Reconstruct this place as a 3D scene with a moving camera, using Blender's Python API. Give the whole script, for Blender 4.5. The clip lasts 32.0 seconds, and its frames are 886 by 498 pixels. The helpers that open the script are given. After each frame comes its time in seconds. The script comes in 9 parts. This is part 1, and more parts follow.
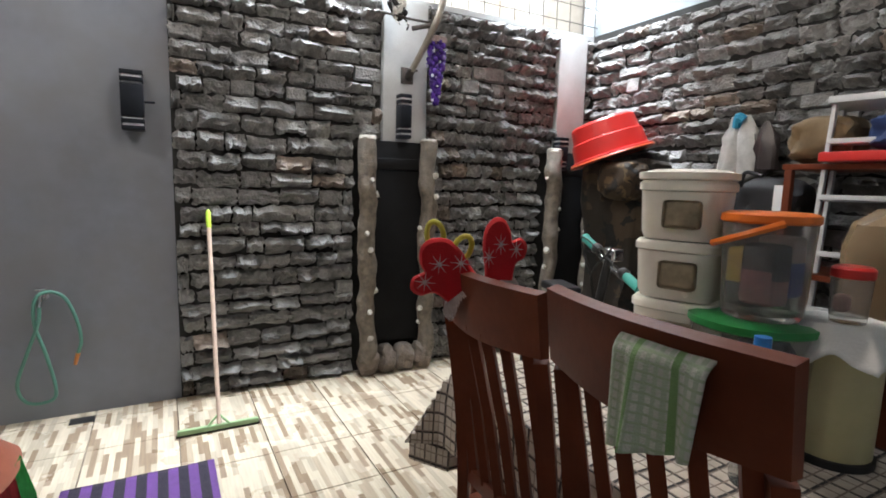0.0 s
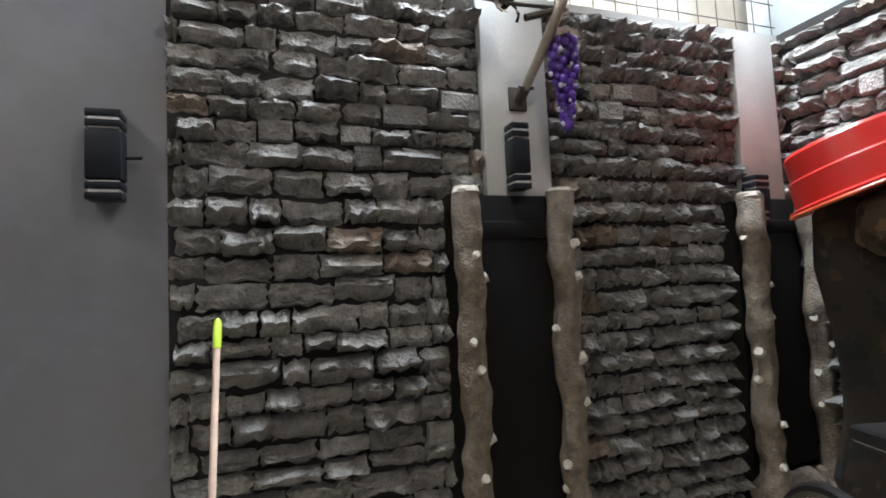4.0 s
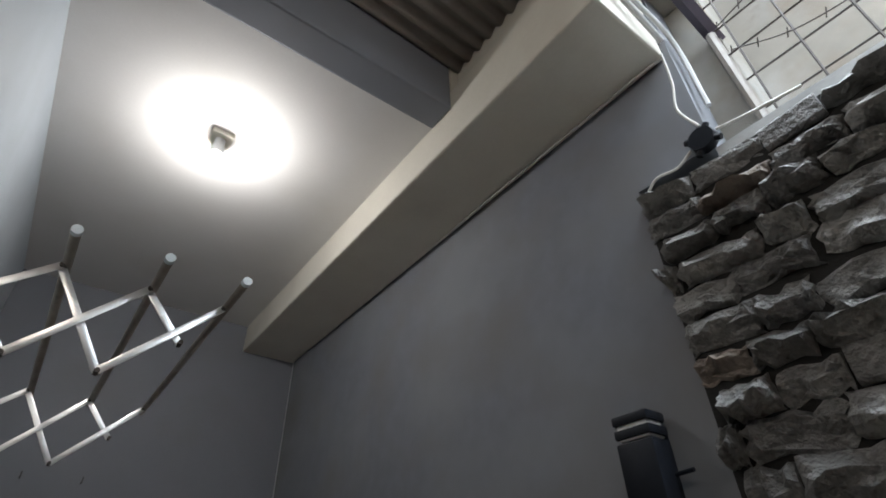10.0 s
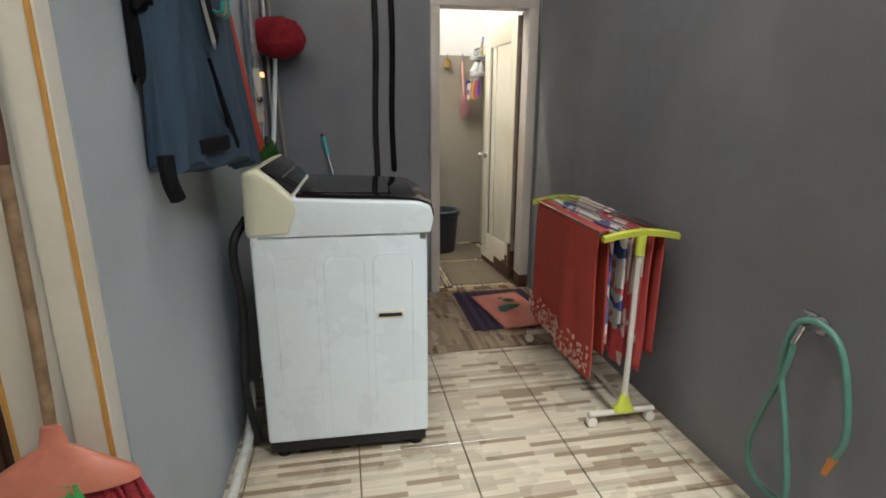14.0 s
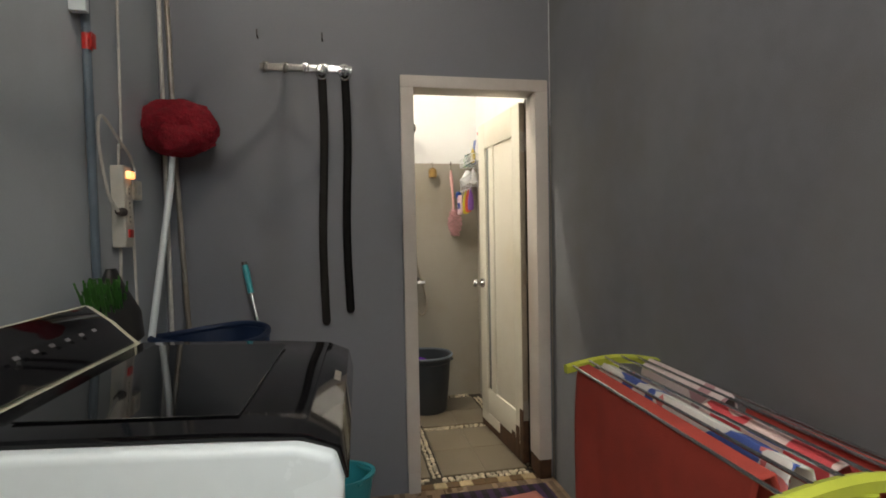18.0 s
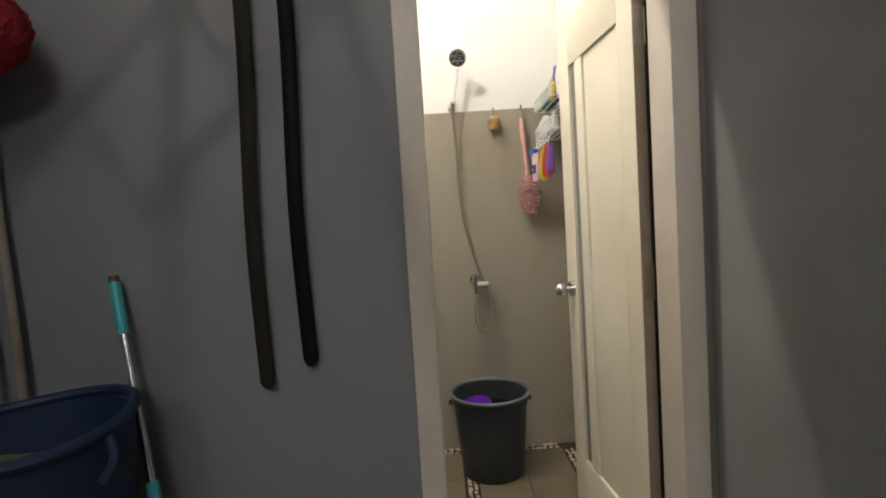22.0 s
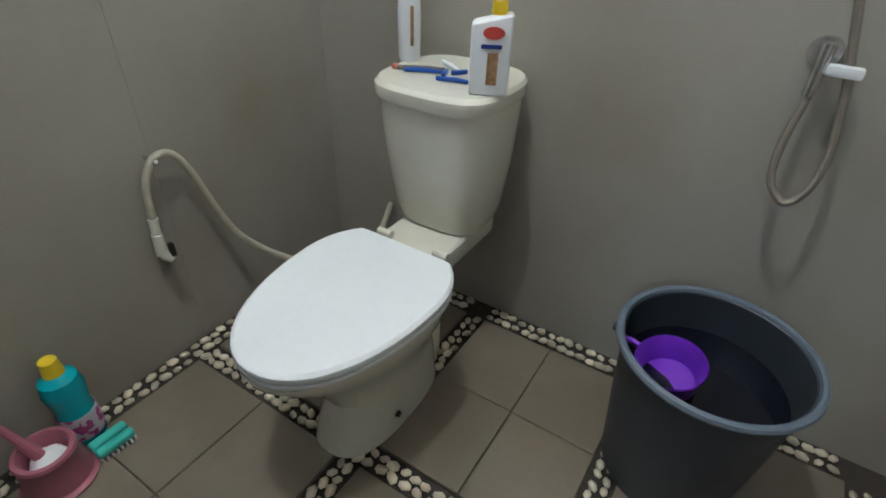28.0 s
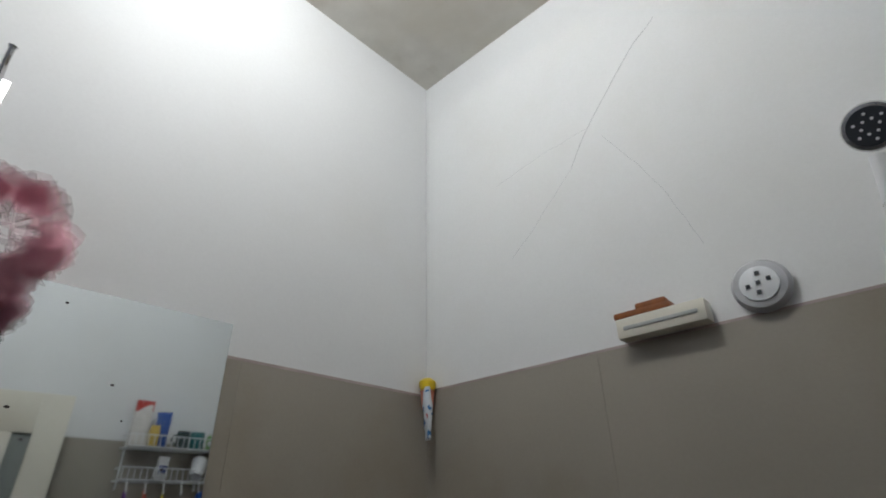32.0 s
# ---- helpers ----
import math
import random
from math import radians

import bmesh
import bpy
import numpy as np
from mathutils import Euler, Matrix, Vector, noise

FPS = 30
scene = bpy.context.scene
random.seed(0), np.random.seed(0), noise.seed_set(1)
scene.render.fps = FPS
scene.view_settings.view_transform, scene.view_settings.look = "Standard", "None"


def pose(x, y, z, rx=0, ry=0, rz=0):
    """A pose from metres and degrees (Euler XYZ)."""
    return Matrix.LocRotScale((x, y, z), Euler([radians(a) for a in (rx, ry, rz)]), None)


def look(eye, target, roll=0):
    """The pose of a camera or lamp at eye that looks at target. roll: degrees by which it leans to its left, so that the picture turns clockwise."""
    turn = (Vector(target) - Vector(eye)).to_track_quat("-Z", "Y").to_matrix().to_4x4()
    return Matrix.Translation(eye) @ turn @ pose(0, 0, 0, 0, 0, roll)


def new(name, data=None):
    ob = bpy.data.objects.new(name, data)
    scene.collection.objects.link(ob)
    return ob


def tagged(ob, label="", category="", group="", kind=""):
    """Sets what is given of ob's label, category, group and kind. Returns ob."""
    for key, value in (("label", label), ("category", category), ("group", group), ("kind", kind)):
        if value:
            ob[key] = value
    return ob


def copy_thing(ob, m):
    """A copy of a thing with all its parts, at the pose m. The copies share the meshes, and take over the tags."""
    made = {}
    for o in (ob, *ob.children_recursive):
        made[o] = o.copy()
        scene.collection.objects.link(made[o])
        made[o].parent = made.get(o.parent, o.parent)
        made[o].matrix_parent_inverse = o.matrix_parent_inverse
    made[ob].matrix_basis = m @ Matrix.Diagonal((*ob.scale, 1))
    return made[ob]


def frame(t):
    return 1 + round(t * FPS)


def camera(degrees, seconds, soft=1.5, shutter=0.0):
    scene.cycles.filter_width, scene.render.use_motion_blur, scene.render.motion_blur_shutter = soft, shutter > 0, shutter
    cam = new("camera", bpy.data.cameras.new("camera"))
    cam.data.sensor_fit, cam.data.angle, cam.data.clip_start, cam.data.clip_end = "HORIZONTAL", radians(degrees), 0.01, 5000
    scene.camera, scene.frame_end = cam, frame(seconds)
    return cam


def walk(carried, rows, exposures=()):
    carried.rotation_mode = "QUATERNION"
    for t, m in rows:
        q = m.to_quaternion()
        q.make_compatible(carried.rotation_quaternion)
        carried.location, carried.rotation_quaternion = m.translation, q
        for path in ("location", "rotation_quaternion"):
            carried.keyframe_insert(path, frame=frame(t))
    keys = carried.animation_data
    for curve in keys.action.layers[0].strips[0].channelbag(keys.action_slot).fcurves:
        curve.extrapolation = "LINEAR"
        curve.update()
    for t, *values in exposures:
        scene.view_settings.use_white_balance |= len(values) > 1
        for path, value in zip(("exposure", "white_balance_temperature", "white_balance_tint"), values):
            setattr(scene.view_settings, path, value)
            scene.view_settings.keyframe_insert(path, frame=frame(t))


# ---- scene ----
EXPOSURES = [   # seconds, stops, kelvin, tint
    (0, 0.45, 6450, 12), (2, 0.06, 6600, 13), (5, 0.06, 6500, 11), (6, -0.82, 6700, 11), (7, -1.05, 6900, 11), (9, -1.25, 6600, 11),
    (10, -1.0, 6300, 10), (12, -0.05, 7000, 11), (13, 0.0, 6900, 9), (16, 0.06, 6900, 10), (18, -0.15, 7300, 10), (20, -0.15, 7500, 11),
    (21, 0.85, 7500, 10), (22, -0.22, 7300, 10), (23, -0.6, 6700, 9), (24, -0.7, 6700, 9), (25, 0.1, 6900, 10), (25.5, 0.4, 6800, 10), (26.5, 0.15, 6200, 8),
    (28, -0.15, 5550, 6), (29, 0.05, 5300, 5), (30, -0.98, 5600, 9), (31, -1.62, 5800, 10), (32, -1.92, 5900, 10)]
cam = camera(81.6, 32.0, soft=1.8)
PATH = [
    (0, (-3.519, 0.058, 1.39), (-1.778, -0.893, 1.138), 1.5),
    (0.5, (-3.446, 0.047, 1.392), (-1.637, -0.778, 1.18), 0.6),
    (1, (-3.299, -0.036, 1.383), (-1.425, -0.715, 1.213), -0.5),
    (1.5, (-3.169, -0.126, 1.389), (-1.263, -0.714, 1.235), -0.9),
    (2, (-3.049, -0.113, 1.376), (-1.143, -0.705, 1.248), -0.9),
    (2.5, (-2.822, -0.074, 1.364), (-0.919, -0.683, 1.277), -1.3),
    (4.5, (-2.059, -0.444, 1.276), (-0.222, -1.18, 1.563), -3.6),
    (5, (-1.959, -0.472, 1.315), (-0.223, -1.329, 1.819), -5.2),
    (5.5, (-1.866, -0.539, 1.348), (-0.25, -1.403, 2.148), -6.6),
    (6, (-1.783, -0.637, 1.385), (-0.255, -1.387, 2.436), -7.2),
    (6.5, (-1.731, -0.683, 1.41), (-0.237, -1.264, 2.606), -6.5),
    (7, (-1.649, -0.683, 1.434), (-0.163, -1.087, 2.71), -5.2),
    (7.5, (-1.567, -0.649, 1.471), (-0.086, -0.877, 2.796), -4.4),
    (8, (-1.512, -0.642, 1.487), (-0.054, -0.603, 2.855), -3.5),
    (8.5, (-1.459, -0.635, 1.506), (-0.048, -0.252, 2.871), -1.9),
    (9, (-1.427, -0.637, 1.514), (-0.094, 0.049, 2.837), -1.4),
    (9.5, (-1.4, -0.645, 1.524), (-0.203, 0.348, 2.781), -1.9),
    (10, (-1.389, -0.644, 1.517), (-0.39, 0.633, 2.689), -1.9),
    (10.5, (-1.384, -0.635, 1.498), (-0.631, 0.905, 2.528), -1.5),
    (11, (-1.389, -0.606, 1.484), (-0.818, 1.116, 2.325), -0.9),
    (11.5, (-1.389, -0.575, 1.462), (-0.921, 1.274, 2.063), 0.1),
    (12, (-1.403, -0.519, 1.435), (-0.998, 1.415, 1.741), 0.6),
    (12.5, (-1.4, -0.504, 1.402), (-1.041, 1.464, 1.406), 0.8),
    (13, (-1.383, -0.512, 1.378), (-1.048, 1.445, 1.132), 0.4),
    (13.5, (-1.374, -0.51, 1.352), (-1.044, 1.39, 0.822), 0.4),
    (15.5, (-1.321, -0.402, 1.292), (-0.834, 1.511, 0.969), -0.2),
    (16, (-1.273, -0.218, 1.29), (-0.804, 1.716, 1.09), -0.7),
    (16.5, (-1.253, -0.032, 1.285), (-0.799, 1.912, 1.168), -0.7),
    (17, (-1.155, 0.184, 1.293), (-0.748, 2.14, 1.205), -1.0),
    (17.5, (-1.078, 0.381, 1.29), (-0.687, 2.341, 1.218), -1.0),
    (18, (-1.054, 0.608, 1.289), (-0.675, 2.571, 1.228), -1.1),
    (18.5, (-1.011, 0.768, 1.28), (-0.662, 2.737, 1.259), -1.1),
    (19, (-0.876, 0.951, 1.256), (-0.674, 2.941, 1.284), -0.7),
    (19.5, (-0.821, 1.11, 1.237), (-0.731, 3.107, 1.148), -0.3),
    (20, (-0.839, 1.286, 1.233), (-0.807, 3.252, 0.87), 0.2),
    (20.5, (-0.842, 1.373, 1.215), (-0.886, 3.301, 0.685), -0.0),
    (21, (-0.788, 1.512, 1.235), (-0.896, 3.453, 0.765), -0.9),
    (21.5, (-0.707, 1.631, 1.255), (-0.794, 3.606, 0.951), -2.6),
    (22, (-0.678, 1.805, 1.266), (-0.674, 3.802, 1.153), -3.5),
    (22.5, (-0.718, 2.019, 1.268), (-0.656, 4.018, 1.262), -2.8),
    (23, (-0.71, 2.196, 1.233), (-0.636, 4.194, 1.259), -2.4),
    (23.5, (-0.652, 2.362, 1.215), (-0.612, 4.362, 1.217), -1.4),
    (24, (-0.615, 2.495, 1.192), (-0.599, 4.489, 1.041), -0.9),
    (24.5, (-0.589, 2.724, 1.153), (-0.543, 4.67, 0.694), -1.0),
    (25, (-0.585, 2.87, 1.153), (-0.554, 4.672, 0.287), -0.1),
    (25.5, (-0.558, 2.951, 1.14), (-0.616, 4.542, -0.071), -0.6),
    (27.5, (-0.541, 3.312, 1.129), (-1.155, 4.644, -0.23), 2.3),
    (28, (-0.577, 3.37, 1.159), (-1.43, 4.765, 0.008), 2.2),
    (28.5, (-0.592, 3.396, 1.191), (-1.673, 4.798, 0.26), 1.4),
    (29, (-0.594, 3.403, 1.219), (-1.868, 4.831, 0.638), 0.7),
    (29.5, (-0.595, 3.419, 1.273), (-1.937, 4.892, 1.098), -0.4),
    (30, (-0.627, 3.418, 1.323), (-1.948, 4.916, 1.43), -0.7),
    (30.5, (-0.632, 3.431, 1.353), (-1.987, 4.872, 1.65), -1.2),
    (31, (-0.627, 3.428, 1.389), (-1.979, 4.807, 1.91), -1.7),
    (31.5, (-0.615, 3.432, 1.427), (-1.921, 4.756, 2.163), -1.5),
    (32, (-0.616, 3.416, 1.469), (-1.822, 4.71, 2.404), -1.1),
]
walk(cam, [(t, look(eye, target, roll)) for t, eye, target, roll in PATH], EXPOSURES)

# ---- light ----
world = bpy.data.worlds.new("world")
scene.world = world
world.use_nodes = True
wn = world.node_tree.nodes
sky = wn.new("ShaderNodeTexSky")
sky.sky_type, sky.sun_disc = "NISHITA", False
sky.sun_elevation, sky.sun_rotation, sky.dust_density = radians(46), radians(291), 6.0
world.node_tree.links.new(sky.outputs[0], wn["Background"].inputs[0])
wn["Background"].inputs[1].default_value = 0.15

def lamp(name, kind, energy, colour, m, size=0.1):
    data = bpy.data.lights.new(name, kind)
    data.energy, data.color = energy, colour
    if kind == "POINT":
        data.shadow_soft_size = size
    if kind == "SUN":
        data.angle = size
    ob = new(name, data)
    ob.matrix_world = m
    return ob

lamp("sun", "SUN", 5.0, (1.0, 0.96, 0.9), look((0, 0, 0), (0.65, -0.25, -0.72)), radians(1))
lamp("corridor_light", "POINT", 36, (1.0, 0.955, 0.90), pose(-1.19, 1.29, 3.245), 0.03)
lamp("bathroom_light", "POINT", 88, (1.0, 0.955, 0.86), pose(-1.1, 3.62, 2.985), 0.035)
# Fill lamp added over the dining side; no such lamp is in view.
lamp("dining_light", "POINT", 62, (1.0, 0.89, 0.76), pose(-2.05, -1.1, 3.27), 0.05)

def sky_lamp(name, sx, sy, energy, x, y, z):
    data = bpy.data.lights.new(name, "AREA")
    data.shape, data.size, data.size_y, data.energy, data.color = "RECTANGLE", sx, sy, energy, (0.86, 0.94, 1.0)
    new(name, data).matrix_world = look((x, y, z), (x, y, 0))

sky_lamp("light_well_sky", 0.9, 2.8, 1150, -0.12, -1.75, 6.2)
sky_lamp("grille_sky", 0.62, 2.7, 115, -0.27, -1.87, 3.66)

# ---- materials ----
def material(name, colour, rough=0.6, metal=0.0, vary=0.12, scale=6.0, fine=60.0, bump=0.15, per_object=0.0, spec=0.5, stain=None, stain_amount=0.0, trans=0.0, alpha=1.0, coat=0.0, bump_dist=0.004, per_island=0.0, ior=1.45):
    """A surface with colour varied at two scales, fine relief, optional stains and per-piece variation."""
    m = bpy.data.materials.new(name)
    m.use_nodes = True
    nt = m.node_tree
    n, l = nt.nodes, nt.links
    b = n["Principled BSDF"]
    big = n.new("ShaderNodeTexNoise")
    big.inputs["Scale"].default_value, big.inputs["Detail"].default_value = scale, 6
    small = n.new("ShaderNodeTexNoise")
    small.inputs["Scale"].default_value, small.inputs["Detail"].default_value = fine, 4
    geo = n.new("ShaderNodeNewGeometry")
    l.new(geo.outputs["Position"], big.inputs["Vector"])
    l.new(geo.outputs["Position"], small.inputs["Vector"])
    def mix(a, bb, fac, kind="MIX"):
        x = n.new("ShaderNodeMix")
        x.data_type, x.blend_type = "RGBA", kind
        for sock, v in ((0, fac), (6, a), (7, bb)):
            if hasattr(v, "links"):
                l.new(v, x.inputs[sock])
            else:
                x.inputs[sock].default_value = v
        return x.outputs[2]
    def ramp(v, lo, hi):
        r = n.new("ShaderNodeMapRange")
        r.inputs["From Min"].default_value, r.inputs["From Max"].default_value = lo, hi
        l.new(v, r.inputs["Value"])
        return r.outputs[0]
    c = tuple(colour) + (1.0,)
    dark = tuple(x * (1 - 1.6 * vary) for x in colour) + (1.0,)
    light = tuple(min(1.0, x * (1 + vary)) for x in colour) + (1.0,)
    col = mix(dark, light, ramp(big.outputs[0], 0.3, 0.7))
    col = mix(col, c, 0.45)
    g = n.new("ShaderNodeMix")
    g.data_type, g.blend_type = "RGBA", "MULTIPLY"
    g.inputs[0].default_value = 0.5 * vary + 0.05
    l.new(col, g.inputs[6])
    l.new(small.outputs[0], g.inputs[7])
    col = g.outputs[2]
    if stain:
        st = n.new("ShaderNodeTexNoise")
        st.inputs["Scale"].default_value, st.inputs["Detail"].default_value = 2.3, 8
        l.new(geo.outputs["Position"], st.inputs["Vector"])
        f = ramp(st.outputs[0], 0.5, 0.72)
        mm = n.new("ShaderNodeMath")
        mm.operation = "MULTIPLY"
        mm.inputs[1].default_value = stain_amount
        l.new(f, mm.inputs[0])
        col = mix(col, tuple(stain) + (1.0,), mm.outputs[0])
    rnd = None
    if per_object:
        rnd, amount = n.new("ShaderNodeObjectInfo").outputs["Random"], per_object
    if per_island:
        rnd, amount = geo.outputs["Random Per Island"], per_island
    if rnd is not None:
        hv = n.new("ShaderNodeHueSaturation")
        r = n.new("ShaderNodeMapRange")
        r.inputs["To Min"].default_value, r.inputs["To Max"].default_value = 1 - amount, 1 + amount
        l.new(rnd, r.inputs["Value"])
        l.new(r.outputs[0], hv.inputs["Value"])
        l.new(col, hv.inputs["Color"])
        col = hv.outputs[0]
    l.new(col, b.inputs["Base Color"])
    rr = n.new("ShaderNodeMapRange")
    rr.inputs["To Min"].default_value, rr.inputs["To Max"].default_value = max(0.02, rough * 0.8), min(1, rough * 1.2)
    l.new(big.outputs[0], rr.inputs["Value"])
    l.new(rr.outputs[0], b.inputs["Roughness"])
    b.inputs["Metallic"].default_value = metal
    b.inputs["Specular IOR Level"].default_value = spec
    b.inputs["Transmission Weight"].default_value = trans
    b.inputs["IOR"].default_value = ior
    b.inputs["Coat Weight"].default_value = coat
    b.inputs["Alpha"].default_value = alpha
    if bump:
        bp = n.new("ShaderNodeBump")
        bp.inputs["Strength"].default_value, bp.inputs["Distance"].default_value = bump, bump_dist
        l.new(small.outputs[0], bp.inputs["Height"])
        l.new(bp.outputs[0], b.inputs["Normal"])
    return m

def emitter(name, colour, strength):
    m = bpy.data.materials.new(name)
    m.use_nodes = True
    b = m.node_tree.nodes["Principled BSDF"]
    b.inputs["Base Color"].default_value = (0.8, 0.8, 0.8, 1)
    b.inputs["Emission Color"].default_value = tuple(colour) + (1.0,)
    b.inputs["Emission Strength"].default_value = strength
    return m

def printed(name, base, spots, scale=9, detail=1.5, soft=0.0):
    m = material(name, base, 0.9, vary=0.1, scale=12, fine=300, bump=0.4)
    n, l = m.node_tree.nodes, m.node_tree.links
    b = n["Principled BSDF"]
    out = b.inputs["Base Color"].links[0].from_socket
    geo = n.new("ShaderNodeNewGeometry")
    for k, (c, lo) in enumerate(spots):
        t = n.new("ShaderNodeTexNoise")
        t.inputs["Scale"].default_value, t.inputs["Detail"].default_value = scale * (1 + 0.4 * k), detail
        mpn = n.new("ShaderNodeMapping")
        mpn.inputs["Location"].default_value = (3.1 * k, 1.7 * k, 0.4)
        l.new(geo.outputs["Position"], mpn.inputs[0])
        l.new(mpn.outputs[0], t.inputs["Vector"])
        if soft:
            g = n.new("ShaderNodeMapRange")
            g.inputs["From Min"].default_value, g.inputs["From Max"].default_value = lo - soft, lo + soft
        else:
            g = n.new("ShaderNodeMath")
            g.operation = "GREATER_THAN"
            g.inputs[1].default_value = lo
        l.new(t.outputs[0], g.inputs[0])
        mx = n.new("ShaderNodeMix")
        mx.data_type = "RGBA"
        l.new(g.outputs[0], mx.inputs[0])
        l.new(out, mx.inputs[6])
        mx.inputs[7].default_value = tuple(c) + (1,)
        out = mx.outputs[2]
    l.new(out, b.inputs["Base Color"])
    return m

M_GREY = material("grey wall paint", (0.195, 0.205, 0.236), 0.62, vary=0.06, scale=1.7, fine=140, bump=0.12, stain=(0.16, 0.16, 0.165), stain_amount=0.35, bump_dist=0.002)
M_EAST = printed("stained grey wall paint", (0.19, 0.20, 0.23), (((0.212, 0.22, 0.24), 0.55), ((0.172, 0.17, 0.175), 0.63)), 1.5, 6, 0.14)
M_BLUEGREY = material("pale blue grey wall paint", (0.42, 0.465, 0.51), 0.6, vary=0.07, scale=1.5, fine=120, bump=0.12, stain=(0.30, 0.32, 0.34), stain_amount=0.4, bump_dist=0.002)
M_WHITE = material("white wall paint", (0.78, 0.79, 0.80), 0.65, vary=0.03, scale=1.2, fine=130, bump=0.1, stain=(0.62, 0.60, 0.55), stain_amount=0.2, bump_dist=0.002)
# Pale paint set darker, to offset the strong light of the sky lamps.
M_PALE_DIM = material("dimmed blue white wall paint", (0.215, 0.242, 0.26), 0.65, vary=0.05, scale=1.2, fine=130, bump=0.1, stain=(0.40, 0.40, 0.39), stain_amount=0.3, bump_dist=0.002)
M_CEIL = material("off white ceiling paint", (0.66, 0.65, 0.64), 0.7, vary=0.04, scale=1.0, fine=90, bump=0.1, stain=(0.5, 0.48, 0.44), stain_amount=0.25, bump_dist=0.002)
M_BEAM = material("cream plastered beam", (0.62, 0.59, 0.52), 0.7, vary=0.07, scale=3, fine=60, bump=0.25, stain=(0.4, 0.36, 0.3), stain_amount=0.4)
M_BATH = material("taupe bathroom paint", (0.348, 0.322, 0.278), 0.33, vary=0.08, scale=1.6, fine=110, bump=0.14, stain=(0.25, 0.205, 0.14), stain_amount=0.5, bump_dist=0.002)
M_NEIGH = printed("weathered cream neighbour wall", (0.23, 0.21, 0.178), (((0.28, 0.27, 0.25), 0.54), ((0.19, 0.15, 0.11), 0.60), ((0.14, 0.105, 0.075), 0.70)), 1.7, 10, 0.07)
M_MORTAR = material("dark mortar", (0.018, 0.017, 0.016), 0.85, vary=0.3, scale=14, fine=90, bump=0.6)
M_STONE = material("rough grey split stone", (0.255, 0.25, 0.243), 0.6, vary=0.4, scale=16, fine=70, bump=1.0, per_object=0.28, bump_dist=0.02, stain=(0.10, 0.095, 0.09), stain_amount=0.6)
M_STONE_J = material("rough grey split stone, joined", (0.255, 0.25, 0.243), 0.6, vary=0.4, scale=16, fine=70, bump=1.0, per_island=0.28, bump_dist=0.02, stain=(0.10, 0.095, 0.09), stain_amount=0.6)
M_STONE_R = material("reddish split stone", (0.225, 0.182, 0.15), 0.6, vary=0.4, scale=16, fine=70, bump=0.9, per_object=0.35, bump_dist=0.012, stain=(0.10, 0.09, 0.08), stain_amount=0.6)
M_CONC = material("smooth grey plaster pillar", (0.48, 0.49, 0.49), 0.7, vary=0.12, scale=5, fine=70, bump=0.3, stain=(0.3, 0.28, 0.25), stain_amount=0.4)
M_BLACK = material("matt black paint", (0.013, 0.013, 0.014), 0.5, vary=0.2, scale=10, fine=80, bump=0.15)
M_IRON = material("dark iron", (0.07, 0.06, 0.055), 0.55, metal=0.4, vary=0.3, scale=20, fine=90, bump=0.3)
M_TIN = material("weathered corrugated sheet", (0.3, 0.28, 0.26), 0.55, metal=0.2, vary=0.25, scale=4, fine=50, bump=0.3, stain=(0.2, 0.15, 0.1), stain_amount=0.5)
M_TRIM = material("cream white gloss paint", (0.72, 0.69, 0.60), 0.35, vary=0.05, scale=5, fine=60, bump=0.12, stain=(0.5, 0.43, 0.32), stain_amount=0.35)
M_CABLE = material("dirty white cable", (0.62, 0.61, 0.57), 0.5, vary=0.15, scale=30)
M_OCHRE = material("ochre paint line", (0.62, 0.33, 0.09), 0.5, vary=0.15, scale=20)
M_GROUT = material("brown grout", (0.17, 0.13, 0.10), 0.85, vary=0.2, scale=20)
M_GROUND = material("bare ground", (0.16, 0.14, 0.11), 0.9, vary=0.3, scale=2, fine=30, bump=0.5)

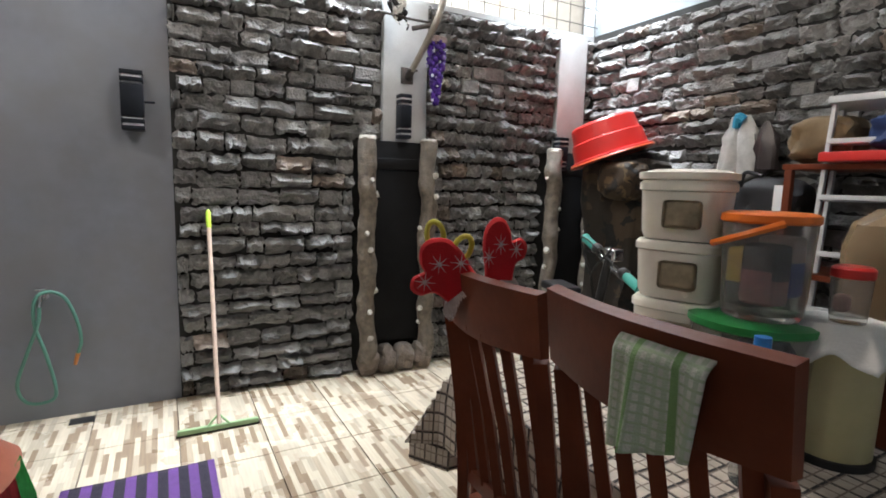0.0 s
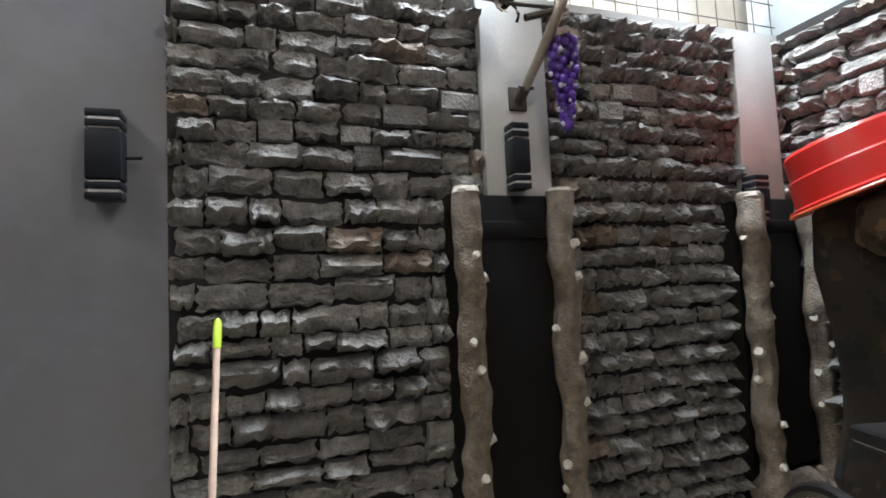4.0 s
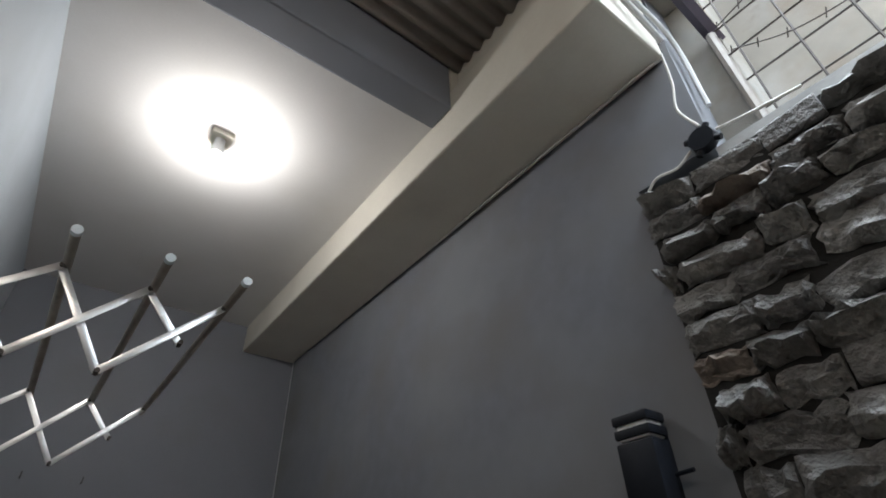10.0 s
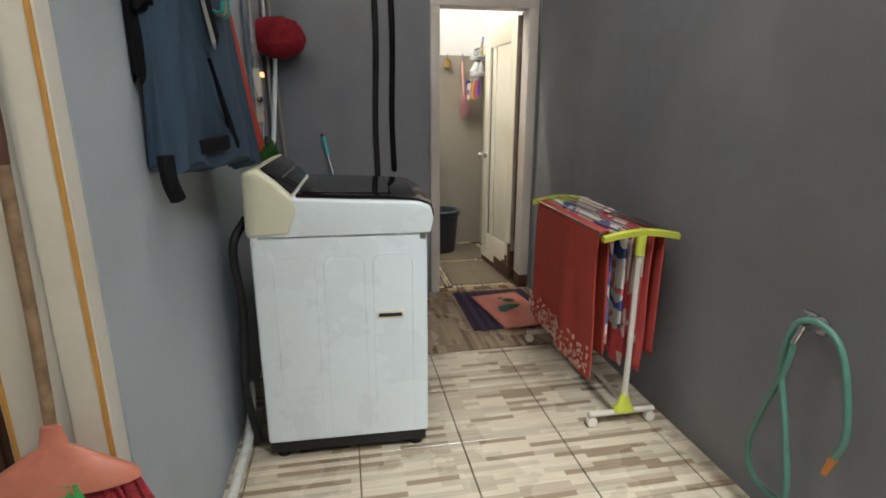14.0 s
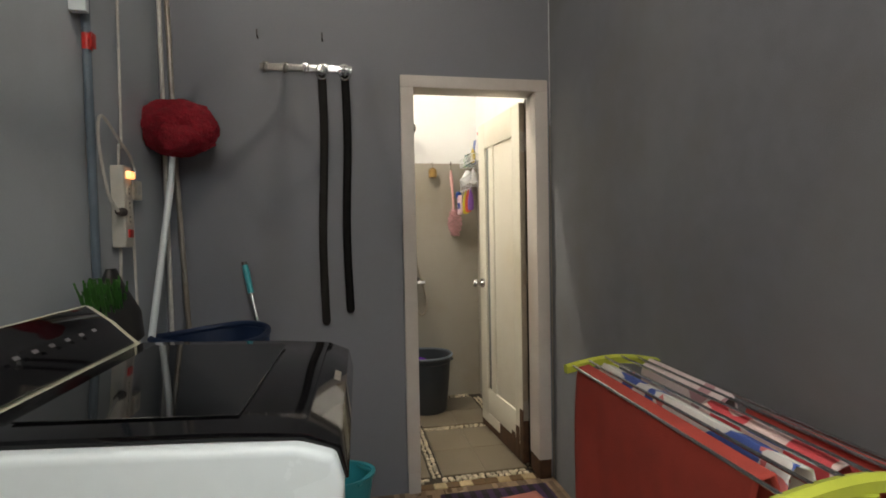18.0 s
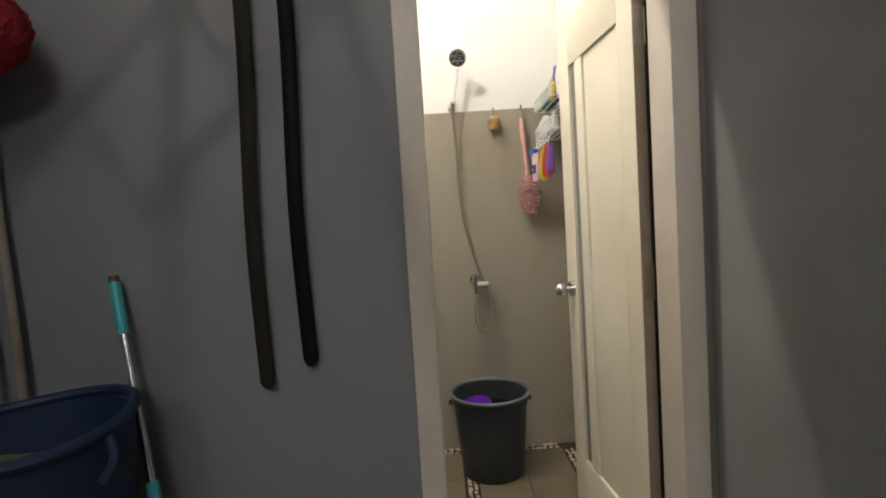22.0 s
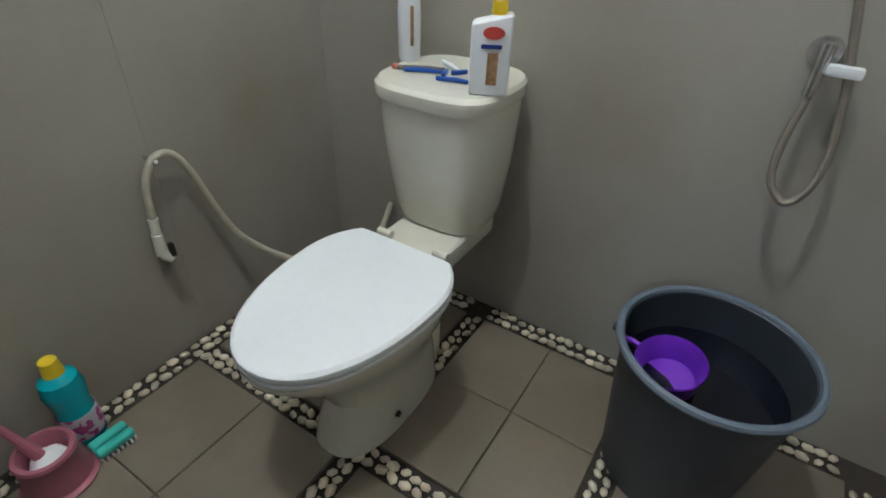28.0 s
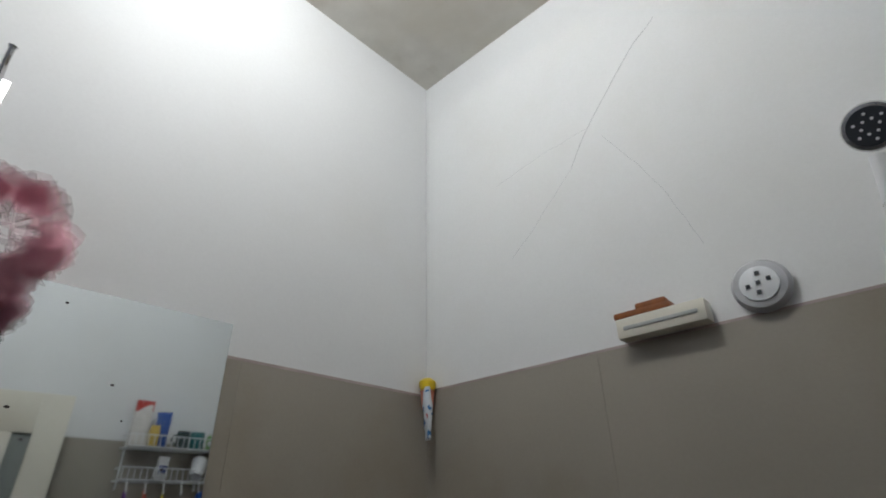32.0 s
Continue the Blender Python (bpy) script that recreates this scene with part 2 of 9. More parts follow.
def plank_tile(name, along_x, tone):
    """Glazed tile with a printed mosaic of narrow wood-like strips."""
    m = bpy.data.materials.new(name)
    m.use_nodes = True
    n, l = m.node_tree.nodes, m.node_tree.links
    b = n["Principled BSDF"]
    geo = n.new("ShaderNodeNewGeometry")
    mp = n.new("ShaderNodeMapping")
    if not along_x:
        mp.inputs["Rotation"].default_value = (0, 0, radians(90))
    l.new(geo.outputs["Position"], mp.inputs["Vector"])
    br = n.new("ShaderNodeTexBrick")
    br.offset, br.squash = 0.37, 1.0
    br.inputs["Scale"].default_value = 1.0
    br.inputs["Brick Width"].default_value, br.inputs["Row Height"].default_value = 0.20, 0.0263
    br.inputs["Mortar Size"].default_value, br.inputs["Bias"].default_value = 0.0, 0.0
    br.inputs["Color1"].default_value, br.inputs["Color2"].default_value = (0, 0, 0, 1), (1, 1, 1, 1)
    l.new(mp.outputs[0], br.inputs["Vector"])
    tones = n.new("ShaderNodeValToRGB")
    tones.color_ramp.interpolation = "CONSTANT"
    el = tones.color_ramp.elements
    el[0].position, el[0].color = 0.0, tone[0] + (1,)
    el[1].position, el[1].color = 0.46, tuple(0.8 * x for x in tone[0]) + (1,)
    for p_, w_ in ((0.62, 0.5), (0.78, 1.0)):
        e_ = el.new(p_)
        e_.color = tuple(a * (1 - w_) + b_ * w_ for a, b_ in zip(tone[0], tone[1])) + (1,)
    l.new(br.outputs[0], tones.inputs[0])
    grain = n.new("ShaderNodeTexNoise")
    gm = n.new("ShaderNodeMapping")
    gm.inputs["Scale"].default_value = (6, 90, 20) if along_x else (90, 6, 20)
    l.new(geo.outputs["Position"], gm.inputs["Vector"])
    l.new(gm.outputs[0], grain.inputs["Vector"])
    grain.inputs["Scale"].default_value, grain.inputs["Detail"].default_value = 1.0, 5
    dirt = n.new("ShaderNodeTexNoise")
    dirt.inputs["Scale"].default_value, dirt.inputs["Detail"].default_value = 2.1, 7
    l.new(geo.outputs["Position"], dirt.inputs["Vector"])
    x1 = n.new("ShaderNodeMix")
    x1.data_type, x1.blend_type = "RGBA", "MULTIPLY"
    x1.inputs[0].default_value = 0.45
    l.new(tones.outputs[0], x1.inputs[6])
    l.new(grain.outputs[0], x1.inputs[7])
    x2 = n.new("ShaderNodeMix")
    x2.data_type, x2.blend_type = "RGBA", "MULTIPLY"
    x2.inputs[0].default_value = 0.3
    l.new(x1.outputs[2], x2.inputs[6])
    l.new(dirt.outputs[0], x2.inputs[7])
    l.new(x2.outputs[2], b.inputs["Base Color"])
    rr = n.new("ShaderNodeMapRange")
    rr.inputs["To Min"].default_value, rr.inputs["To Max"].default_value = 0.16, 0.4
    l.new(dirt.outputs[0], rr.inputs["Value"])
    l.new(rr.outputs[0], b.inputs["Roughness"])
    return m

M_PLANK = plank_tile("plank print tile", True, ((0.76, 0.66, 0.51), (0.37, 0.275, 0.19)))
M_PLANK_D = plank_tile("brown plank print tile", False, ((0.46, 0.33, 0.22), (0.20, 0.13, 0.085)))
M_BTILE = material("beige brown matt floor tile", (0.205, 0.172, 0.128), 0.34, vary=0.14, scale=4, fine=60, bump=0.1, per_object=0.07, stain=(0.13, 0.095, 0.06), stain_amount=0.55)
M_PEBBLE = material("cream river pebble", (0.66, 0.58, 0.44), 0.4, vary=0.2, scale=30, fine=90, bump=0.15, per_object=0.3)
M_PEBBLE_J = material("cream river pebble, joined", (0.66, 0.58, 0.44), 0.4, vary=0.2, scale=30, fine=90, bump=0.15, per_island=0.3)
M_DGROUT = material("dark pebble grout", (0.05, 0.04, 0.03), 0.7, vary=0.3, scale=30, bump=0.4)

# ---- mesh helpers ----
def box(bm, x0, y0, z0, x1, y1, z1, bevel=0.0, seg=2, m=None):
    r = bmesh.ops.create_cube(bm, size=1.0)
    vs = r["verts"]
    bmesh.ops.scale(bm, vec=(x1 - x0, y1 - y0, z1 - z0), verts=vs)
    bmesh.ops.translate(bm, vec=((x0 + x1) / 2, (y0 + y1) / 2, (z0 + z1) / 2), verts=vs)
    if bevel:
        es = list({e for v in vs for e in v.link_edges})
        g = bmesh.ops.bevel(bm, geom=es, offset=bevel, segments=seg, affect="EDGES", profile=0.6)
        vs = list({v for f in g["faces"] for v in f.verts} | {v for v in vs if v.is_valid})
    if m is not None:
        bmesh.ops.transform(bm, matrix=m, verts=vs)
    return vs

def cyl(bm, p0, p1, r0, r1=None, seg=16, caps=True):
    p0, p1 = Vector(p0), Vector(p1)
    r1 = r0 if r1 is None else r1
    d = p1 - p0
    r = bmesh.ops.create_cone(bm, cap_ends=caps, segments=seg, radius1=r0, radius2=r1, depth=d.length)
    q = d.to_track_quat("Z", "Y").to_matrix().to_4x4()
    bmesh.ops.transform(bm, matrix=Matrix.Translation((p0 + p1) / 2) @ q, verts=r["verts"])
    return r["verts"]

def tube(bm, pts, r, seg=8, caps=True):
    """A round hose or rod along points (smoothed); r a number or one radius a point."""
    pts = [Vector(p) for p in pts]
    n = len(pts)
    rr = [r] * n if not hasattr(r, "__len__") else r
    t0 = (pts[1] - pts[0]).normalized()
    up = Vector((0, 0, 1)) if abs(t0.z) < 0.9 else Vector((1, 0, 0))
    a = t0.cross(up).normalized()
    rings = []
    for i, p in enumerate(pts):
        t = (pts[min(i + 1, n - 1)] - pts[max(i - 1, 0)]).normalized()
        a = (a - t * a.dot(t)).normalized()
        b = t.cross(a)
        rings.append([bm.verts.new(p + (a * math.cos(2 * math.pi * k / seg) + b * math.sin(2 * math.pi * k / seg)) * rr[i]) for k in range(seg)])
    for u, v in zip(rings, rings[1:]):
        for k in range(seg):
            bm.faces.new((u[k], u[(k + 1) % seg], v[(k + 1) % seg], v[k]))
    if caps:
        bm.faces.new(rings[0][::-1])
        bm.faces.new(rings[-1])
    return [v for ring in rings for v in ring]

def curve_pts(pts, steps=6):
    """Catmull-Rom through control points."""
    P = [Vector(p) for p in pts]
    P = [2 * P[0] - P[1]] + P + [2 * P[-1] - P[-2]]
    out = []
    for i in range(1, len(P) - 2):
        for s in range(steps):
            t = s / steps
            a, b, c, d = P[i - 1], P[i], P[i + 1], P[i + 2]
            out.append(0.5 * ((2 * b) + (c - a) * t + (2 * a - 5 * b + 4 * c - d) * t * t + (3 * b - a - 3 * c + d) * t ** 3))
    return out + [P[-2]]

def lathe(bm, profile, centre, seg=32, sx=1.0, sy=1.0, wave=None, m=None):
    """Turns (radius, height) pairs about a vertical axis."""
    rings, cx, cy, cz = [], *centre
    for r, z in profile:
        ring = []
        for k in range(seg):
            a = 2 * math.pi * k / seg
            w = wave(a, z) if wave else 1.0
            ring.append(bm.verts.new((cx + r * w * sx * math.cos(a), cy + r * w * sy * math.sin(a), cz + z)))
        rings.append(ring)
    for u, v in zip(rings, rings[1:]):
        for k in range(seg):
            bm.faces.new((u[k], u[(k + 1) % seg], v[(k + 1) % seg], v[k]))
    if profile[0][0] > 1e-4:
        bm.faces.new(rings[0][::-1])
    if profile[-1][0] > 1e-4:
        bm.faces.new(rings[-1])
    vs = [v for ring in rings for v in ring]
    if m is not None:
        bmesh.ops.transform(bm, matrix=m, verts=vs)
    return vs

def sheet(bm, f, nu, nv):
    """A grid of faces over f(u, v), u and v from 0 to 1."""
    g = [[bm.verts.new(f(i / nu, j / nv)) for j in range(nv + 1)] for i in range(nu + 1)]
    for i in range(nu):
        for j in range(nv):
            bm.faces.new((g[i][j], g[i + 1][j], g[i + 1][j + 1], g[i][j + 1]))
    return g

def fill(bm, name, mat, smooth=True, origin=(0, 0, 0), angle=35):
    bmesh.ops.recalc_face_normals(bm, faces=bm.faces)
    bmesh.ops.translate(bm, vec=[-c for c in origin], verts=bm.verts)
    me = bpy.data.meshes.new(name)
    bm.to_mesh(me)
    bm.free()
    me.materials.append(mat)
    if smooth:
        me.polygons.foreach_set("use_smooth", [True] * len(me.polygons))
        me.set_sharp_from_angle(angle=radians(angle))
    return me

def thing(name, base, label, category, group="", kind=""):
    """An empty at the base of a thing, that parents its parts."""
    ob = new(name)
    ob.empty_display_size = 0.05
    ob.location = base
    return tagged(ob, label, category, group, kind)

def where(ob):
    p = Vector(ob.location)
    while ob.parent:
        ob = ob.parent
        p = p + Vector(ob.location)
    return p

def part(name, bm, mat, parent, label="", smooth=True, thick=0.0, bevel=0.0):
    """One mesh, drawn in world places, as a child of a thing or of a part."""
    me = fill(bm, name, mat, smooth, where(parent))
    ob = new(name, me)
    ob.parent = parent
    if thick:
        md = ob.modifiers.new("thickness", "SOLIDIFY")
        md.thickness, md.offset = thick, 0
    if bevel:
        md = ob.modifiers.new("rounding", "BEVEL")
        md.width, md.segments, md.limit_method = bevel, 2, "ANGLE"
    return tagged(ob, label)

def solo(name, bm, mat, label, category, kind="", smooth=True, base=None, thick=0.0, group=""):
    """A thing of one mesh."""
    me0 = [v.co for v in bm.verts]
    if base is None:
        base = (sum(c.x for c in me0) / len(me0), sum(c.y for c in me0) / len(me0), min(c.z for c in me0))
    ob = new(name, fill(bm, name, mat, smooth, base))
    ob.location = base
    if thick:
        md = ob.modifiers.new("thickness", "SOLIDIFY")
        md.thickness, md.offset = thick, 0
    return tagged(ob, label, category, group, kind)

def structure(name, boxes, mat, label, category, bevel=0.0):
    bm = bmesh.new()
    for b in boxes:
        box(bm, *b, bevel=bevel)
    return solo(name, bm, mat, label, category, "structure", smooth=False, base=(0, 0, 0))

# ---- large structure ----
BACK, NORTH, WEST, SOUTH = 3.12, 4.60, -1.85, -3.32   # wall faces
structure("floor", [(-4.7, -3.5, -0.2, 0.2, 0.72, -0.012), (-2.0, 0.72, -0.2, 0.2, 2.11, -0.012), (-1.95, 2.11, -0.2, 0.2, 3.184, -0.02)], M_GROUT, "brown grout bed under glazed floor tiles", "floor")
structure("floor_bathroom", [(-1.95, 3.184, -0.2, 0.15, 4.75, -0.014)], M_DGROUT, "dark grout bed under bathroom tiles and pebbles", "floor")
structure("wall_east_grey", [(0.0, 0.0, -0.1, 0.15, 3.1, 3.9), (0.0, -0.28, 2.72, 0.15, 0.0, 3.9)], M_EAST, "smooth dark grey painted side wall", "wall")
structure("wall_back", [(-1.95, BACK, -0.1, -0.765, 3.22, 3.9), (-0.765, BACK, 2.06, 0.15, 3.22, 3.9), (-0.018, BACK, -0.1, 0.15, 3.22, 2.06)], M_GREY, "dark grey painted wall with the bathroom doorway", "wall")
structure("wall_corridor_west", [(-2.0, 0.56, -0.1, WEST, BACK, 3.9)], M_BLUEGREY, "blue-grey painted corridor wall", "wall")
# Raised to 4.6 m so that no sun comes in under the roof.
structure("wall_dining_north", [(-4.7, 0.56, -0.1, -3.05, 0.72, 4.6), (-3.05, 0.56, 2.6, -2.0, 0.72, 4.6)], M_BLUEGREY, "blue-grey painted dining wall with a doorway", "wall")
# Unseen wall, added to close the room and keep the sun out.
structure("wall_dining_west", [(-4.85, -3.5, -0.1, -4.7, 0.72, 4.6)], M_BLUEGREY, "unseen closing wall behind the walker, raised against the sun", "wall")
structure("wall_brick_east", [(0.0, SOUTH, -0.1, 0.15, 0.0, 2.66)], M_MORTAR, "courtyard wall of rough split grey stone bricks", "wall")
structure("wall_brick_south", [(-4.7, SOUTH - 0.15, -0.1, 0.15, SOUTH, 2.7)], M_MORTAR, "courtyard end wall of rough split grey stone bricks", "wall")
structure("wall_south_upper", [(-4.7, SOUTH - 0.30, 2.6, 0.3, SOUTH - 0.155, 3.78)], M_PALE_DIM, "pale painted wall above the stone bricks", "wall")
structure("wall_bathroom_north", [(-1.95, NORTH, -0.1, 0.15, NORTH + 0.15, 1.835)], M_BATH, "taupe painted lower bathroom wall", "wall")
structure("wall_bathroom_west", [(-1.95, 3.22, -0.1, -1.80, NORTH, 1.818)], M_BATH, "taupe painted lower bathroom wall", "wall")
structure("wall_bathroom_east", [(0.0, 3.1, -0.1, 0.15, NORTH, 1.835)], M_BATH, "taupe painted lower bathroom wall", "wall")
for nm_, b_ in (("north", (-1.95, NORTH + 0.003, 1.835, 0.15, NORTH + 0.15, 3.4)), ("west", (-1.95, 3.22, 1.818, -1.803, NORTH, 3.4)), ("east", (0.003, 3.1, 1.835, 0.15, NORTH, 3.4))):
    structure("wall_bathroom_upper_" + nm_, [b_], M_WHITE, "white painted upper bathroom wall", "wall")
structure("ceiling_bathroom", [(-1.95, 3.2, 3.15, 0.15, 4.75, 3.3)], printed("mouldy bathroom ceiling", (0.60, 0.58, 0.53), (((0.52, 0.49, 0.42), 0.54), ((0.36, 0.32, 0.25), 0.68)), 2.6, 8, 0.1), "stained white bathroom ceiling", "ceiling")
structure("ceiling_corridor", [(-2.0, 0.60, 3.41, 0.15, 3.2, 3.7)], M_CEIL, "white plastered corridor ceiling", "ceiling")
structure("beam_long", [(-0.405, -0.26, 3.2, -0.002, 3.118, 3.53)], M_BEAM, "cream plastered ceiling beam along the wall", "beam", bevel=0.012)
# Out of view; added to block sun through the gap above the beam.
structure("wall_above_beam", [(-2.0, 0.60, 3.70, 0.4, 0.70, 4.6)], M_GREY, "unseen strip keeping the sun out above the cross beam", "wall")
# Out of view; added to block sun between south wall and roof.
structure("wall_south_gable", [(-4.85, SOUTH - 0.30, 3.78, -0.64, SOUTH - 0.155, 4.6)], M_PALE_DIM, "unseen strip keeping the sun out under the roof", "wall")
structure("beam_cross", [(-4.7, 0.515, 3.40, -0.407, 0.665, 3.82)], M_GREY, "grey painted cross beam", "beam", bevel=0.01)

# ---- courtyard roof, light well and neighbour ----
structure("ground", [(-60, -60, -0.6, 60, 60, -0.25)], M_GROUND, "bare ground around the house", "ground")
# Above about 5.6 m the wall is added, a bright stand-in for white sky.
structure("wall_neighbour", [(0.4, -6.0, -0.25, 0.6, 3.0, 6.7)], M_NEIGH, "weathered cream neighbour house wall, carried up in place of bright sky", "wall")
structure("wall_well_north", [(0.15, -0.42, 2.6, 0.4, -0.28, 4.3), (-0.63, -0.40, 3.6, 0.15, -0.285, 4.3)], M_NEIGH, "stained plaster side of the light well", "wall")
structure("wall_well_south", [(-0.63, SOUTH - 0.3, 3.78, 0.4, SOUTH - 0.158, 4.3)], M_NEIGH, "plaster side of the light well", "wall")
structure("wall_ledge", [(0.0, SOUTH, 2.66, 0.4, -0.28, 2.70)], M_CONC, "cement ledge on top of the stone wall", "ledge")

def corrugated(name, x0, y0, x1, y1, z0, z1, label, pitch=0.076, amp=0.018, along="x"):
    """A ribbed sheet; the ribs run along x or y, z0 at the start and z1 at the end of the ribs."""
    bm = bmesh.new()
    span = (y1 - y0) if along == "x" else (x1 - x0)
    n = int(span / pitch * 6)
    def f(u, v):
        w = amp * math.sin(2 * math.pi * u * span / pitch)
        if along == "x":
            return (x0 + (x1 - x0) * v, y0 + span * u, z0 + (z1 - z0) * v + w)
        return (x0 + span * u, y0 + (y1 - y0) * v, z0 + (z1 - z0) * v + w)
    sheet(bm, f, n, 2)
    return solo(name, bm, M_TIN, label, "roof", "structure", base=(0, 0, 0), thick=0.003)

corrugated("roof_sheet_north", -2.6, -0.40, -0.36, 0.52, 3.80, 3.70, "weathered corrugated roof sheet over the beams", along="x")
corrugated("roof_sheet_west", -4.7, -3.4, -0.63, 0.60, 4.35, 3.80, "weathered corrugated roof sheet over the dining area", along="x")
structure("fascia", [(-0.36, -0.27, 3.53, 0.0, 0.51, 3.86), (-0.406, 0.511, 3.531, 0.0, 0.602, 3.87)], M_BEAM, "cream plaster above the beam", "wall")
structure("purlin", [(-0.72, -3.3, 3.70, -0.64, -0.41, 3.76)], M_IRON, "steel purlin at the roof edge", "beam")

bm = bmesh.new()
for i in range(21):
    y = -0.46 - 0.148 * i
    tube(bm, [(0.10, y, 2.70), (0.105, y, 3.1), (0.10, y, 3.60)], 0.004, 5)
for k in range(6):
    z = 2.82 + 0.15 * k
    tube(bm, [(0.107, -0.42, z), (0.107, -1.9, z + 0.008), (0.107, -3.46, z)], 0.004, 5)
grille = thing("wire_grille", (0.1, -1.9, 2.7), "rusty welded wire grille over the light well", "grille")
part("upright_mesh", bm, M_IRON, grille)
bm = bmesh.new()
for i in range(20):
    y = -0.50 - 0.148 * i
    tube(bm, [(0.11, y, 3.612), (-0.66, y, 3.70)], 0.004, 5)
for k in range(5):
    x = 0.03 - 0.15 * k
    z = 3.628 + 0.0172 * k
    tube(bm, [(x, -0.42, z), (x, -1.9, z - 0.006), (x, -3.46, z)], 0.004, 5)
part("roof_mesh", bm, M_IRON, grille)
bm = bmesh.new()
box(bm, 0.085, -1.42, 3.57, 0.125, -0.44, 3.61, 0.004)
part("angle_bar", bm, M_TIN, grille, "dirty grey angle iron")
bm = bmesh.new()
box(bm, 0.06, -3.46, 2.70, 0.11, -0.40, 2.715, 0.003)
part("bottom_rail", bm, M_TIN, grille, "dirty bottom rail")
bm = bmesh.new()
tube(bm, [(0.10, -0.42, 2.72), (0.12, -0.40, 3.28)], 0.018, 8)
part("end_post", bm, M_TIN, grille)

bm = bmesh.new()
d = Vector((-0.77, 0, 0.32)).normalized()
tube(bm, [(0.17, -0.405, 3.28), (-0.62, -0.405, 3.64)], 0.028, 4)
solo("steel_bar", bm, material("dark purple brown steel", (0.05, 0.04, 0.055), 0.45, metal=0.3, vary=0.2, scale=15), "dark purple-brown steel bar rising to the roof edge", "bar")

# Hatch frame in the grille.
hatch = thing("roof_hatch", (-0.2, -3.15, 3.62), "dark iron hatch frame in the roof grille", "hatch")
bm = bmesh.new()
HY0, HY1 = -2.85, -3.455
for a, b in (((-0.56, HY0, 3.655), (-0.56, HY1, 3.655)), ((0.10, HY0, 3.60), (0.10, HY1, 3.60)), ((-0.56, HY0, 3.655), (0.10, HY0, 3.60)), ((-0.56, HY1, 3.655), (0.10, HY1, 3.60))):
    tube(bm, [a, b], 0.030, 4)
part("frame", bm, M_IRON, hatch)
bm = bmesh.new()
for i in range(4):
    tube(bm, [(-0.56, HY0 - 0.12 * (i + 1), 3.655), (0.10, HY0 - 0.12 * (i + 1), 3.60)], 0.004, 5)
for i in range(4):
    x = -0.43 + 0.13 * i
    tube(bm, [(x, HY0, 3.645 - 0.01 * i), (x, HY1, 3.645 - 0.01 * i)], 0.004, 5)
part("infill_mesh", bm, M_IRON, hatch)

# ---- plaster pillars and niches on the stone wall ----
def pillar(y0, y1, z0, name):
    bm = bmesh.new()
    box(bm, -0.055, y0, z0, 0.0, y1, 2.655, 0.006)
    return solo(name, bm, M_CONC, "smooth grey plaster pilaster on the stone wall", "pillar", "structure", base=(0, 0, 0))

pillar(-1.665, -1.325, 1.68, "pillar_1")
pillar(-3.20, -2.90, 1.66, "pillar_2")
M_SLAB = material("dull black slab paint", (0.012, 0.012, 0.013), 0.85, vary=0.25, scale=10, fine=80, bump=0.2, spec=0.15)
M_LOG = material("grey weathered concrete log", (0.20, 0.165, 0.128), 0.65, vary=0.5, scale=22, fine=80, bump=1.0, bump_dist=0.012, stain=(0.33, 0.31, 0.28), stain_amount=0.55)
M_KNOT = material("pale cut knot", (0.55, 0.52, 0.46), 0.7, vary=0.25, scale=40, bump=0.4)

